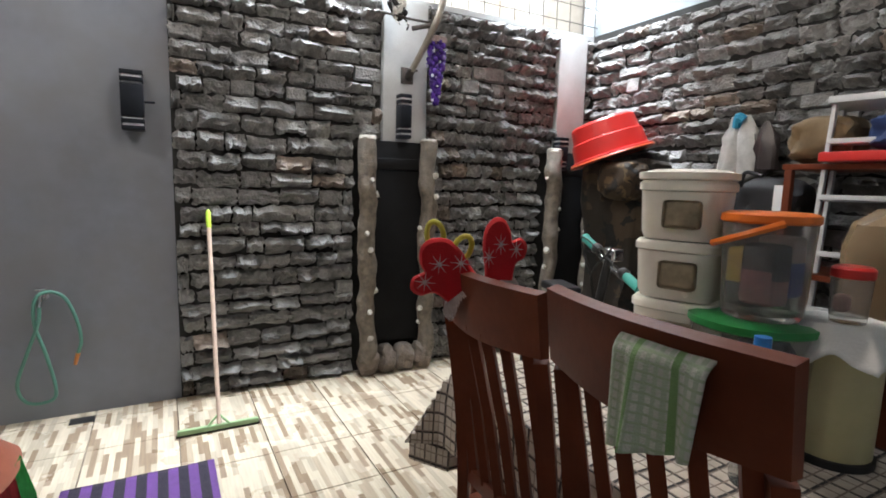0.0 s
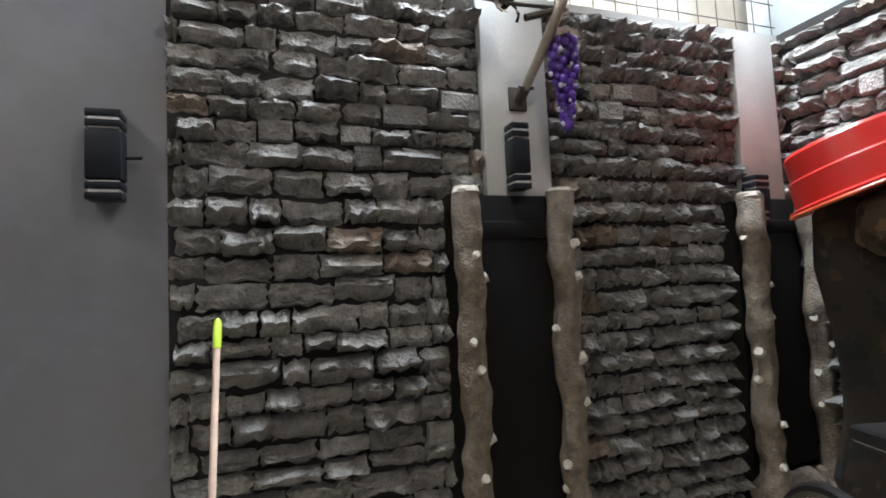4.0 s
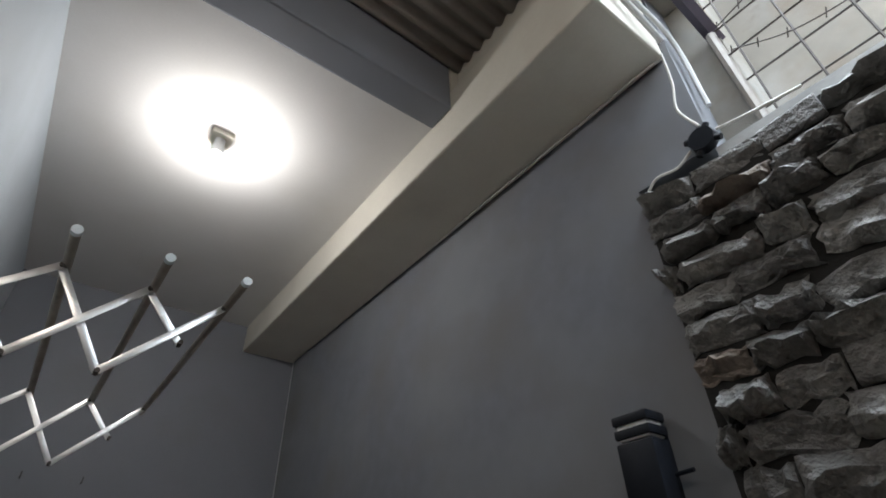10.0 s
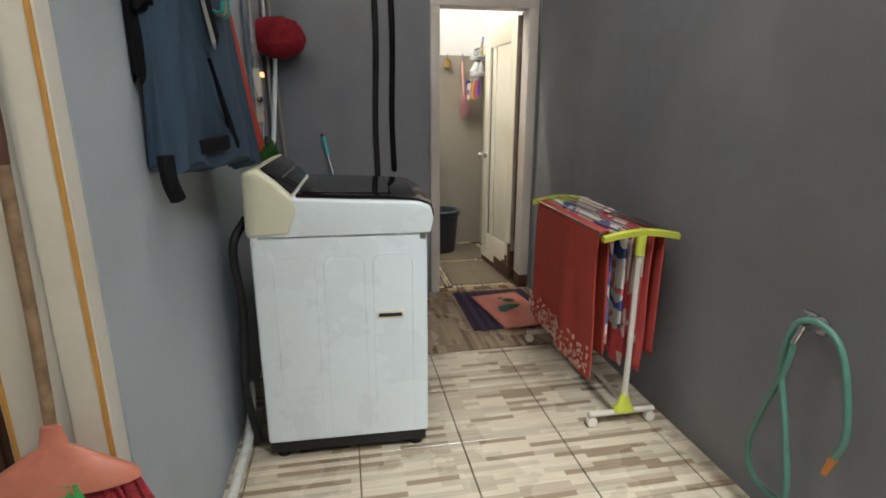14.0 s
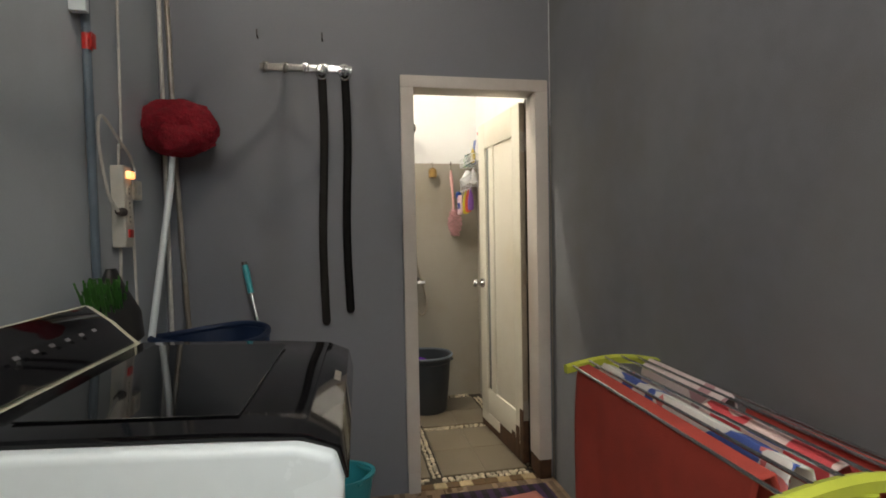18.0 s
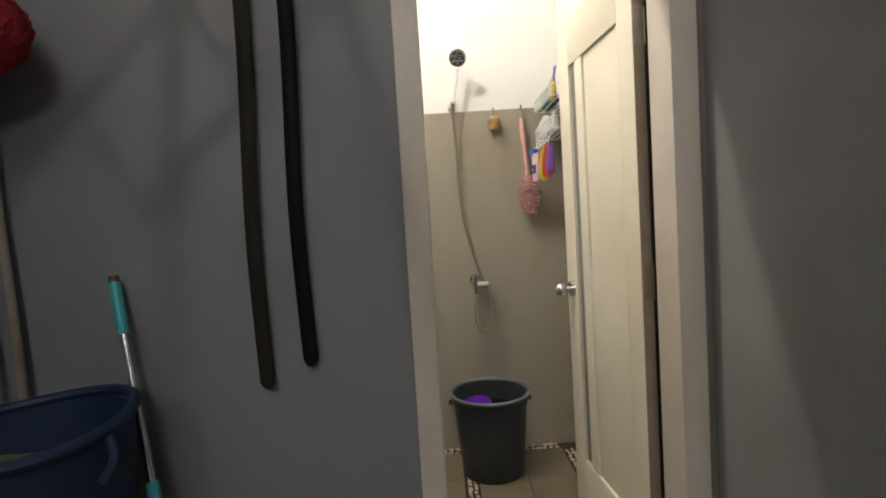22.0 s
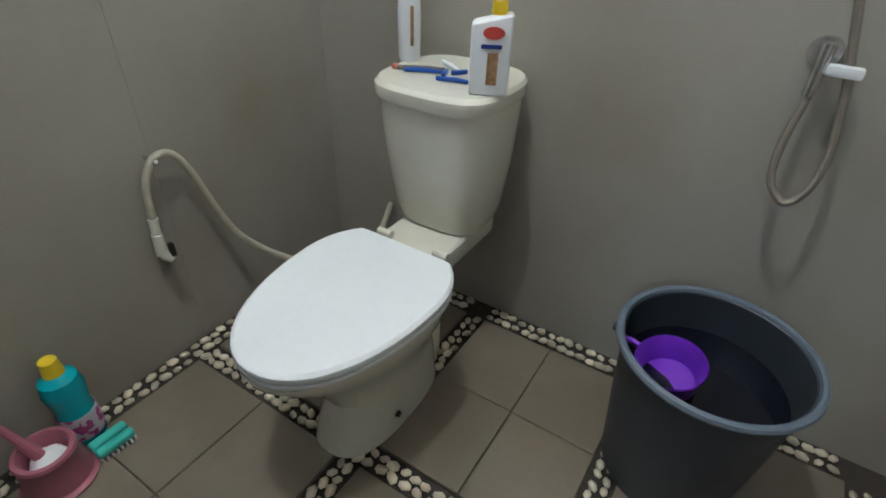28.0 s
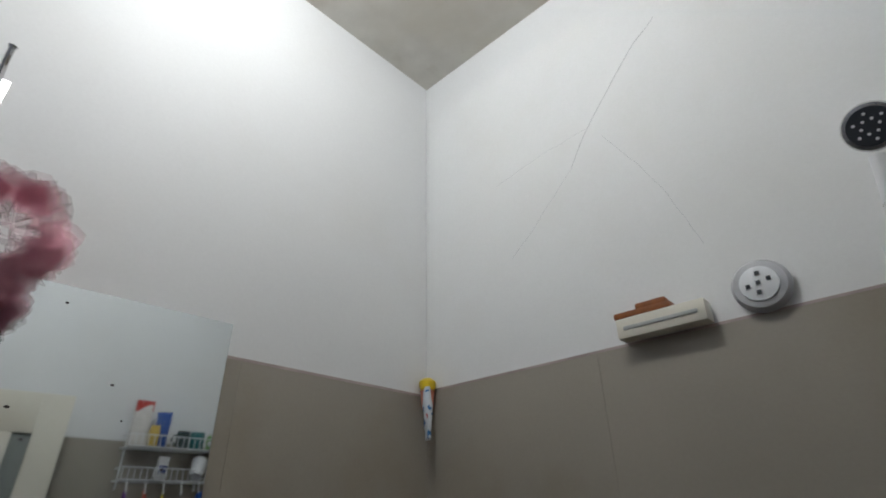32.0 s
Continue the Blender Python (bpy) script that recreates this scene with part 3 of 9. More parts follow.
def niche(y0, y1, seed):
    """A black slab between two cement logs, with a base stone."""
    rng = random.Random(seed)
    ob = thing("wall_niche", (-0.12, (y0 + y1) / 2, 0), "black water-wall slab between two cement tree logs", "wall feature", group="wall niches")
    bm = bmesh.new()
    box(bm, -0.085, y0 + 0.03, 0.22, -0.0, y1 - 0.03, 1.68, 0.006)
    part("slab", bm, M_SLAB, ob, "matt black slab")
    bm = bmesh.new()
    box(bm, -0.105, y0 + 0.06, 1.48, -0.02, y1 - 0.06, 1.56, 0.012)
    part("ledge", bm, M_SLAB, ob, "worn dark ledge")
    for y in (y0, y1):
        bm = bmesh.new()
        pts = [(-0.13 + rng.uniform(-.008, .008), y + 0.012 * math.sin(2.1 * k + seed) + rng.uniform(-.005, .005), 0.10 + k * 0.16) for k in range(10)] + [(-0.13, y, 1.69)]
        cs = curve_pts(pts, 6)
        tube(bm, cs, [0.060 + 0.010 * noise.noise(Vector((k * 0.23, seed, y))) for k in range(len(cs))], 20)
        for v in bm.verts:
            ridge = 0.008 * noise.noise(Vector((v.co.x * 60, v.co.y * 60, v.co.z * 9)))
            v.co.x += 0.014 * noise.noise(v.co * 9) + ridge
            v.co.y += 0.014 * noise.noise(v.co * 11 + Vector((5, 0, 0))) + ridge
        log = part("log", bm, M_LOG, ob)
        bm = bmesh.new()
        cyl(bm, (-0.13, y, 1.68), (-0.13, y, 1.705), 0.062, 0.054, 14)
        part("log_end", bm, M_KNOT, log, "pale sawn log end")
        for k in range(7):
            a, z = rng.choice((1.9, 2.6, 3.2, 3.8, 4.4)) + rng.uniform(-0.2, 0.2), 0.28 + 0.19 * k + rng.uniform(-0.06, 0.06)
            bm = bmesh.new()
            q = Vector((math.cos(a), math.sin(a) * 0.95, 0.35))
            r_ = rng.uniform(0.016, 0.027)
            tube(bm, [Vector((-0.13, y, z)) + q * t for t in (0.03, 0.062, 0.080)], [r_ * 1.3, r_, r_ * 0.85], 9)
            for v in bm.verts:
                v.co += Vector((noise.noise(v.co * 31), noise.noise(v.co * 29), noise.noise(v.co * 33))) * 0.006
            part("knot", bm, M_KNOT, log)
    for k in range(4):
        bm = bmesh.new()
        yc, w = y0 - 0.05 + (y1 - y0 + 0.10) * (k + 0.5) / 4, (y1 - y0 + 0.14) / 8
        bmesh.ops.create_icosphere(bm, subdivisions=3, radius=1.0)
        for v in bm.verts:
            n_ = v.co.copy()
            f_ = 1 + 0.25 * noise.noise(n_ * 1.6 + Vector((k * 3.0, seed, 0))) + 0.1 * noise.noise(n_ * 5)
            v.co = Vector((-0.10 + 0.085 * math.copysign(abs(n_.x) ** 0.7, n_.x) * f_, yc + w * math.copysign(abs(n_.y) ** 0.7, n_.y) * f_, max(0.0, 0.095 + 0.11 * n_.z * f_)))
        part("base_stone", bm, M_STONE_R, ob, "rough brown base stone", smooth=False)
    return ob

niche(-1.655, -1.185, 3)
niche(-3.27, -2.83, 8)

M_LAMPBLACK = material("black powder coat", (0.010, 0.012, 0.017), 0.45, vary=0.2, scale=20, spec=0.25)
M_FROST = material("frosted white plastic", (0.75, 0.76, 0.78), 0.4, vary=0.04, scale=20)
def wall_lamp(x, y, z0, z1, w, wire=False):
    ob = thing("wall_lamp", (x, y, z0), "black box wall lamp with white band rings, unlit", "wall lamp", group="outdoor wall lamps")
    bm = bmesh.new()
    box(bm, x - 0.10, y - w / 2, z0 + 0.075, x - 0.012, y + w / 2, z1 - 0.075, 0.006)
    part("body", bm, M_LAMPBLACK, ob)
    bm = bmesh.new()
    box(bm, x - 0.012, y - w / 2 + 0.01, z0 + 0.05, x, y + w / 2 - 0.01, z1 - 0.05, 0.002)
    part("back_plate", bm, M_LAMPBLACK, ob)
    for z in (z0, z0 + 0.038, z1 - 0.064, z1 - 0.026):
        bm = bmesh.new()
        box(bm, x - 0.10, y - w / 2, z, x - 0.012, y + w / 2, z + 0.026, 0.005)
        part("ring", bm, M_LAMPBLACK, ob)
    for z in (z0 + 0.02, z1 - 0.07):
        bm = bmesh.new()
        box(bm, x - 0.092, y - w / 2 + 0.008, z, x - 0.02, y + w / 2 - 0.008, z + 0.05, 0.004)
        part("diffuser", bm, M_FROST, ob, "white plastic diffuser")
    if wire:
        bm = bmesh.new()
        tube(bm, [(x - 0.03, y - w / 2, (z0 + z1) / 2), (x - 0.035, y - w / 2 - 0.055, (z0 + z1) / 2 + 0.002)], 0.006, 8)
        part("cable_stub", bm, M_LAMPBLACK, ob)
    return ob

wall_lamp(0.0, 0.19, 1.645, 1.975, 0.115, True)
wall_lamp(-0.055, -1.46, 1.70, 2.005, 0.085)
wall_lamp(-0.055, -2.91, 1.53, 1.80, 0.10)

# ---- satellite dish on its mast ----
M_DISH = printed("stained peeling dish steel", (0.20, 0.195, 0.19), (((0.11, 0.10, 0.095), 0.50), ((0.27, 0.215, 0.20), 0.57), ((0.05, 0.045, 0.04), 0.66)), 2.2, 6, 0.035)
M_POLE = material("dull galvanised pipe", (0.36, 0.33, 0.29), 0.5, metal=0.5, vary=0.2, scale=20, bump=0.2, stain=(0.2, 0.13, 0.08), stain_amount=0.5)
DC, DN = Vector((-0.435, -1.804, 3.171)), Vector((0.321, 0.36, 0.876)).normalized()
dish = thing("satellite_dish", (-0.06, -1.47, 2.1), "weathered grey satellite dish with peeling paint, on a bent mast", "satellite dish")
bm = bmesh.new()
lathe(bm, [(0.003, 0.0), (0.10, 0.006), (0.2, 0.024), (0.3, 0.054), (0.38, 0.088), (0.42, 0.108), (0.488, 0.146), (0.497, 0.149), (0.50, 0.138)], (0, 0, 0), 48)
q = DN.to_track_quat("Z", "Y").to_matrix().to_4x4()
bmesh.ops.transform(bm, matrix=Matrix.Translation(DC) @ q @ pose(0, 0, -0.14, 0, 0, 35), verts=bm.verts)
part("reflector", bm, M_DISH, dish, thick=0.004)
bm = bmesh.new()
tube(bm, curve_pts([(-0.10, -1.503, 2.15), (-0.20, -1.51, 2.22), (-0.34, -1.522, 2.33), (-0.425, -1.54, 2.43), (-0.42, -1.575, 2.52), (-0.405, -1.625, 2.68), (-0.40, -1.64, 2.72)], 5), 0.022, 12)
part("mast", bm, M_POLE, dish)
bm = bmesh.new()
box(bm, -0.075, -1.545, 2.09, -0.055, -1.455, 2.20, 0.004)
cyl(bm, (-0.07, -1.503, 2.135), (-0.14, -1.505, 2.175), 0.026, 0.026, 12)
cyl(bm, (-0.15, -1.54, 2.17), (-0.15, -1.465, 2.17), 0.008, None, 8)
part("wall_bracket", bm, M_IRON, dish, "rusty steel wall bracket")
bm = bmesh.new()
arm_end = DC + Vector((0.16, 0.16, -0.16))
tube(bm, [(-0.40, -1.64, 2.71), arm_end], 0.016, 6)
box(bm, -0.05, -0.06, -0.012, 0.05, 0.06, 0.012, 0.004, 2, Matrix.Translation(arm_end) @ q)
part("clamp", bm, M_IRON, dish, "rusty back clamp")
bm = bmesh.new()
tube(bm, [(-0.02, -1.80, 3.0), (0.04, -1.66, 2.74)], 0.017, 10)
part("back_strut", bm, M_CABLE, dish, "pale painted strut behind the dish")
bm = bmesh.new()
tube(bm, [(-0.38, -1.53, 2.43), (-0.35, -1.38, 2.44), (-0.326, -1.18, 2.46)], 0.008, 6)
tube(bm, [(-0.38, -1.54, 2.42), (-0.36, -1.40, 2.38)], 0.016, 7)
part("feed_arm", bm, M_IRON, dish, "thin rusty feed arm")
bm = bmesh.new()
tube(bm, curve_pts([(-0.33, -1.72, 2.80), (-0.18, -1.85, 2.80), (-0.02, -1.9, 2.95), (0.06, -1.95, 3.25)], 5), 0.012, 8)
part("stay", bm, M_POLE, dish)
rng = random.Random(4)
M_WRAP = printed("torn black and white wrap", (0.62, 0.61, 0.58), (((0.015, 0.014, 0.014), 0.48),), 13, 4)
bm = bmesh.new()
lathe(bm, [(0.012, -0.15), (0.03, -0.12), (0.05, -0.06), (0.046, 0.0), (0.058, 0.05), (0.05, 0.10), (0.03, 0.15), (0.012, 0.18)], (-0.326, -1.31, 2.58), 22, wave=lambda a, z: 1 + 0.28 * math.sin(2 * a + 21 * z) + 0.2 * math.sin(5 * a - 17 * z), m=None)
for v in bm.verts:
    v.co += Vector((noise.noise(v.co * 17), noise.noise(v.co * 19 + Vector((3, 1, 2))), noise.noise(v.co * 15))) * 0.025
part("feed_horn_wrap", bm, M_WRAP, dish, "torn black and white plastic wrap round the feed horn", smooth=False)
for k in range(5):
    bm = bmesh.new()
    y0_, z0_, L_ = -1.36 + 0.025 * k, 2.50 + 0.03 * (k % 3), rng.uniform(0.1, 0.2)
    sheet(bm, lambda u, v: (-0.335 + 0.02 * math.sin(7 * v + k) - 0.01 * k, y0_ + (u - 0.5) * 0.03 * (1 - 0.6 * v) + 0.02 * math.sin(5 * v + 2 * k), z0_ - L_ * v), 2, 9)
    part("torn_strip", bm, M_WRAP, dish, thick=0.001)
# Hanging plastic grapes.
M_GRAPE = material("translucent purple plastic", (0.075, 0.028, 0.27), 0.25, vary=0.3, scale=30, per_object=0.4, spec=0.6)
M_GRAPE2 = material("pale lilac plastic", (0.55, 0.52, 0.75), 0.3, vary=0.2, scale=30)
grapes = thing("plastic_grapes", (-0.32, -1.60, 1.93), "bunch of glossy purple plastic grapes hanging from the mast", "ornament")
me_g = {}
for key, mat in (("a", M_GRAPE), ("b", M_GRAPE2)):
    bm = bmesh.new()
    bmesh.ops.create_icosphere(bm, subdivisions=2, radius=0.017)
    me_g[key] = fill(bm, "grape", mat)
for k in range(108):
    z = 1.93 + 0.40 * (k / 108)
    rad = 0.006 + 0.043 * min(1, (z - 1.92) / 0.26)
    a = k * 2.4
    g = new("grape", me_g["b" if k % 6 == 0 else "a"])
    g.parent = grapes
    far = rad + (0.013 if k % 6 == 0 else 0.0)
    g.location = (far * math.cos(a) + rng.uniform(-.008, .008), far * math.sin(a), z - 1.93)
    s = rng.uniform(0.35, 0.6) if k % 6 == 0 else rng.uniform(0.8, 1.15)
    g.scale = (s, s, s * 1.15)
bm = bmesh.new()
tube(bm, curve_pts([(-0.32, -1.60, 2.32), (-0.33, -1.58, 2.38), (-0.37, -1.54, 2.48)], 4), 0.004, 6)
part("stem", bm, M_LOG, grapes)
bm = bmesh.new()
lathe(bm, [(0.062, 2.325), (0.055, 2.36), (0.02, 2.375)], (-0.32, -1.60, 0), 14, wave=lambda a, z: 1 + 0.2 * math.sin(5 * a))
part("cap", bm, material("faded brown fibre", (0.30, 0.22, 0.2), 0.8, vary=0.3, scale=40), grapes)

# Junction box and cables.
jb = thing("junction_box", (-0.02, -0.262, 2.74), "round black junction box with white cables", "junction box")
bm = bmesh.new()
cyl(bm, (-0.002, -0.262, 2.742), (-0.035, -0.262, 2.742), 0.045, 0.042, 18)
for a in range(4):
    q2 = Vector((0, math.cos(a * 1.57 + .5), math.sin(a * 1.57 + .5)))
    cyl(bm, Vector((-0.018, -0.262, 2.742)) + q2 * 0.04, Vector((-0.018, -0.262, 2.742)) + q2 * 0.06, 0.012, 0.011, 8)
part("body", bm, M_LAMPBLACK, jb)
for pts in ([(-0.018, -0.27, 2.80), (-0.02, -0.23, 2.92), (-0.015, -0.25, 3.05), (-0.03, -0.262, 3.2)],
            [(-0.018, -0.215, 2.73), (-0.03, -0.16, 2.69), (-0.02, -0.08, 2.71), (-0.015, -0.02, 2.66)],
            [(-0.018, -0.31, 2.75), (-0.03, -0.40, 2.72), (-0.02, -0.55, 2.705)]):
    bm = bmesh.new()
    tube(bm, curve_pts(pts, 6), 0.005, 6)
    part("cable", bm, M_CABLE, jb)
bm = bmesh.new()
tube(bm, curve_pts([(-0.012, -0.25, 3.2), (-0.03, -0.15, 3.188), (-0.025, 0.1, 3.19), (-0.03, 0.5, 3.185), (-0.02, 1.2, 3.192)], 8), 0.005, 6)
solo("beam_cable", bm, M_CABLE, "thin cable sagging along the beam", "cable")
bm = bmesh.new()
tube(bm, curve_pts([(-0.44, -0.29, 3.34), (-0.25, -0.285, 3.33), (-0.06, -0.29, 3.22)], 6), 0.012, 8)
tube(bm, curve_pts([(-0.44, -0.285, 3.45), (-0.2, -0.28, 3.46), (0.02, -0.30, 3.3), (0.03, -0.31, 2.9)], 6), 0.010, 8)
solo("conduit", bm, M_CONC, "grey dusty conduit pipes bent round the beam end", "pipe")
bm = bmesh.new()
tube(bm, curve_pts([(0.05, -2.95, 3.58), (-0.02, -3.0, 3.30), (-0.06, -3.12, 3.0), (-0.14, -3.24, 2.82), (-0.25, -3.27, 2.74)], 8), 0.006, 6)
solo("loose_cable", bm, M_CABLE, "loose white cable hanging from the roof hatch", "cable")
for k, pts in enumerate(([(0.02, -2.98, 3.58), (0.06, -3.04, 3.66), (-0.02, -3.08, 3.66), (-0.04, -3.02, 3.58), (0.03, -2.97, 3.55), (0.05, -3.06, 3.62)], [(-0.02, -2.95, 3.62), (0.08, -3.0, 3.54), (0.09, -3.01, 3.38)], [(0.09, -2.70, 3.40), (0.07, -2.82, 3.32), (0.08, -2.92, 3.42), (0.06, -3.0, 3.58)], [(0.03, -2.72, 3.63), (0.0, -2.80, 3.55), (0.02, -2.86, 3.62), (-0.05, -2.9, 3.60), (0.02, -2.95, 3.5)], [(-0.02, -2.62, 3.65), (0.05, -2.74, 3.58), (0.04, -2.90, 3.54), (0.06, -3.0, 3.62)])):
    bm = bmesh.new()
    tube(bm, curve_pts(pts, 6), 0.004, 6)
    solo("cable_tangle", bm, M_CABLE if k % 3 else bpy.data.materials.get("green wire") or material("green wire", (0.1, 0.25, 0.09), 0.5), "tangled wire tied to the roof grille", "cable")
bm = bmesh.new()
for pts in ([(0.09, -0.75, 3.05), (0.06, -1.0, 3.42), (0.04, -1.35, 3.55), (0.08, -1.6, 3.2)], [(0.09, -1.05, 3.58), (0.07, -1.25, 3.2), (0.09, -1.36, 2.75)]):
    tube(bm, curve_pts(pts, 8), 0.003, 5)
solo("barbed_wire", bm, M_IRON, "strands of thin rusty barbed wire", "wire")

bm = bmesh.new()
tube(bm, [(0.088, -1.04, 3.55), (0.088, -1.24, 3.2), (0.088, -1.445, 2.80)], 0.006, 5)
solo("diagonal_brace", bm, M_TIN, "pale strip tied slantwise across the wire grille", "strip")
for pts in ([(-0.09, -0.58, 3.672), (-0.17, -0.84, 3.68), (-0.39, -1.11, 3.70), (-0.46, -1.20, 3.705), (-0.31, -1.36, 3.69), (-0.11, -1.55, 3.668)], [(0.085, -0.44, 3.26), (0.085, -0.66, 3.315), (0.085, -0.87, 3.35), (0.085, -1.11, 3.47)], [(0.085, -0.44, 3.11), (0.085, -0.64, 3.0), (0.085, -0.95, 2.97), (0.085, -1.2, 3.02)]):
    bm = bmesh.new()
    cs = curve_pts(pts, 10)
    tube(bm, cs, 0.0026, 5)
    for p in cs[::4]:
        tube(bm, [p + Vector((0.012, 0.008, -0.008)), p - Vector((0.010, 0.006, -0.010))], 0.0022, 4)
    solo("barbed_wire_strand", bm, M_IRON, "rusty barbed wire strand on the grille", "wire", group="barbed wire strands")
bm = bmesh.new()
rng = random.Random(15)
for k in range(26):
    c = Vector((-0.17 + rng.gauss(0, 0.03), -0.60 + rng.gauss(0, 0.018), 3.672 + abs(rng.gauss(0, 0.012))))
    n_ = Vector((rng.gauss(0, 1), rng.gauss(0, 1), rng.gauss(0, 1))).normalized()
    t1 = n_.orthogonal().normalized()
    t2 = n_.cross(t1)
    r_ = rng.uniform(0.014, 0.03)
    bm.faces.new([bm.verts.new(c + (t1 * math.cos(a) * 1.5 + t2 * math.sin(a)) * r_ + n_ * 0.004 * math.sin(2 * a)) for a in [2 * math.pi * i / 7 for i in range(7)]])
solo("dead_leaves", bm, material("dead brown leaves", (0.10, 0.065, 0.04), 0.85, vary=0.4, scale=40), "clump of dead brown leaves caught on the roof grille", "leaves", kind="stuff", smooth=False, thick=0.0015)
pot = thing("cable_drum", (-0.2, -1.35, 3.15), "white plastic reel of cable tied behind the dish", "reel")
bm = bmesh.new()
lathe(bm, [(0.030, -0.06), (0.055, -0.055), (0.060, -0.03), (0.052, 0.02), (0.056, 0.05), (0.030, 0.065)], (0, 0, 0), 20, m=Matrix.Translation((-0.2, -1.35, 3.235)) @ pose(0, 0, 0, 25, 20, 0))
part("body", bm, M_CABLE, pot)
bm = bmesh.new()
tube(bm, curve_pts([(-0.22, -1.32, 3.18), (-0.24, -1.28, 3.06), (-0.27, -1.32, 2.95), (-0.30, -1.40, 2.86), (-0.31, -1.36, 2.72)], 7), 0.006, 7)
part("cable", bm, M_CABLE, pot)

# ---- tap, hose and squeegee ----
M_HOSE = material("green garden hose", (0.09, 0.24, 0.19), 0.4, vary=0.15, scale=20)
M_CHROME = material("worn chrome", (0.7, 0.7, 0.7), 0.25, metal=1.0, vary=0.08, scale=30)
tap = thing("wall_tap", (-0.005, 0.665, 0.74), "worn chrome wall tap", "tap")
bm = bmesh.new()
cyl(bm, (0.0, 0.665, 0.745), (-0.006, 0.665, 0.745), 0.028, None, 18)
cyl(bm, (0.0, 0.665, 0.745), (-0.075, 0.665, 0.745), 0.011, 0.012, 12)
cyl(bm, (-0.07, 0.665, 0.75), (-0.085, 0.672, 0.695), 0.012, 0.010, 12)
part("spout", bm, M_CHROME, tap)
bm = bmesh.new()
cyl(bm, (-0.05, 0.665, 0.755), (-0.05, 0.665, 0.785), 0.008, 0.007, 10)
box(bm, -0.058, 0.64, 0.785, -0.042, 0.69, 0.795, 0.003)
part("lever", bm, M_CHROME, tap)
tap.location.z -= 0.03
hose = thing("garden_hose", (-0.06, 0.65, 0.22), "green garden hose looped over the wall tap", "hose")
bm = bmesh.new()
tube(bm, curve_pts([(-0.085, 0.672, 0.695), (-0.085, 0.685, 0.60), (-0.07, 0.75, 0.42), (-0.05, 0.80, 0.26), (-0.045, 0.77, 0.16), (-0.045, 0.69, 0.14), (-0.05, 0.63, 0.19), (-0.07, 0.66, 0.42), (-0.08, 0.70, 0.60), (-0.075, 0.69, 0.74), (-0.06, 0.63, 0.775), (-0.05, 0.56, 0.73), (-0.045, 0.515, 0.60), (-0.04, 0.50, 0.48), (-0.04, 0.52, 0.40)], 7), 0.0095, 9)
part("tube", bm, M_HOSE, hose)
bm = bmesh.new()
cyl(bm, (-0.04, 0.518, 0.405), (-0.042, 0.535, 0.34), 0.012, 0.009, 10)
part("nozzle", bm, material("orange hose nozzle", (0.55, 0.2, 0.05), 0.4), hose, "orange plastic nozzle")
hose.location.z -= 0.03
sq = thing("floor_squeegee", (-0.55, -0.17, 0), "green floor squeegee with a long pole, leaning on the stone wall", "squeegee")
M_SQG = material("green painted metal", (0.28, 0.42, 0.22), 0.4, vary=0.2, scale=20)
bm = bmesh.new()
box(bm, -0.585, -0.375, 0.012, -0.56, 0.04, 0.04, 0.006)
part("blade_holder", bm, M_SQG, sq)
bm = bmesh.new()
box(bm, -0.576, -0.38, 0.0, -0.568, 0.045, 0.014)
part("rubber_blade", bm, M_BLACK, sq)
bm = bmesh.new()
tube(bm, [(-0.57, -0.168, 0.04), (-0.13, -0.178, 1.10)], 0.012, 10)
part("pole", bm, material("peach plastic coated pole", (0.62, 0.47, 0.38), 0.4, vary=0.15, scale=20), sq)
bm = bmesh.new()
tube(bm, [(-0.135, -0.178, 1.09), (-0.098, -0.179, 1.18), (-0.09, -0.179, 1.195)], [0.015, 0.015, 0.008], 10)
part("grip", bm, material("lime grip", (0.45, 0.65, 0.05), 0.4), sq, "lime green grip")
bm = bmesh.new()
tube(bm, [(-0.575, -0.22, 0.035), (-0.55, -0.168, 0.09), (-0.575, -0.11, 0.035)], 0.008, 8)
part("brace", bm, M_SQG, sq)
bm = bmesh.new()
box(bm, -0.16, 0.45, -0.006, -0.075, 0.57, 0.0035, 0.002)
drain = thing("floor_drain", (-0.12, 0.51, 0), "small dark floor drain by the wall", "drain")
part("grate", bm, M_BLACK, drain)

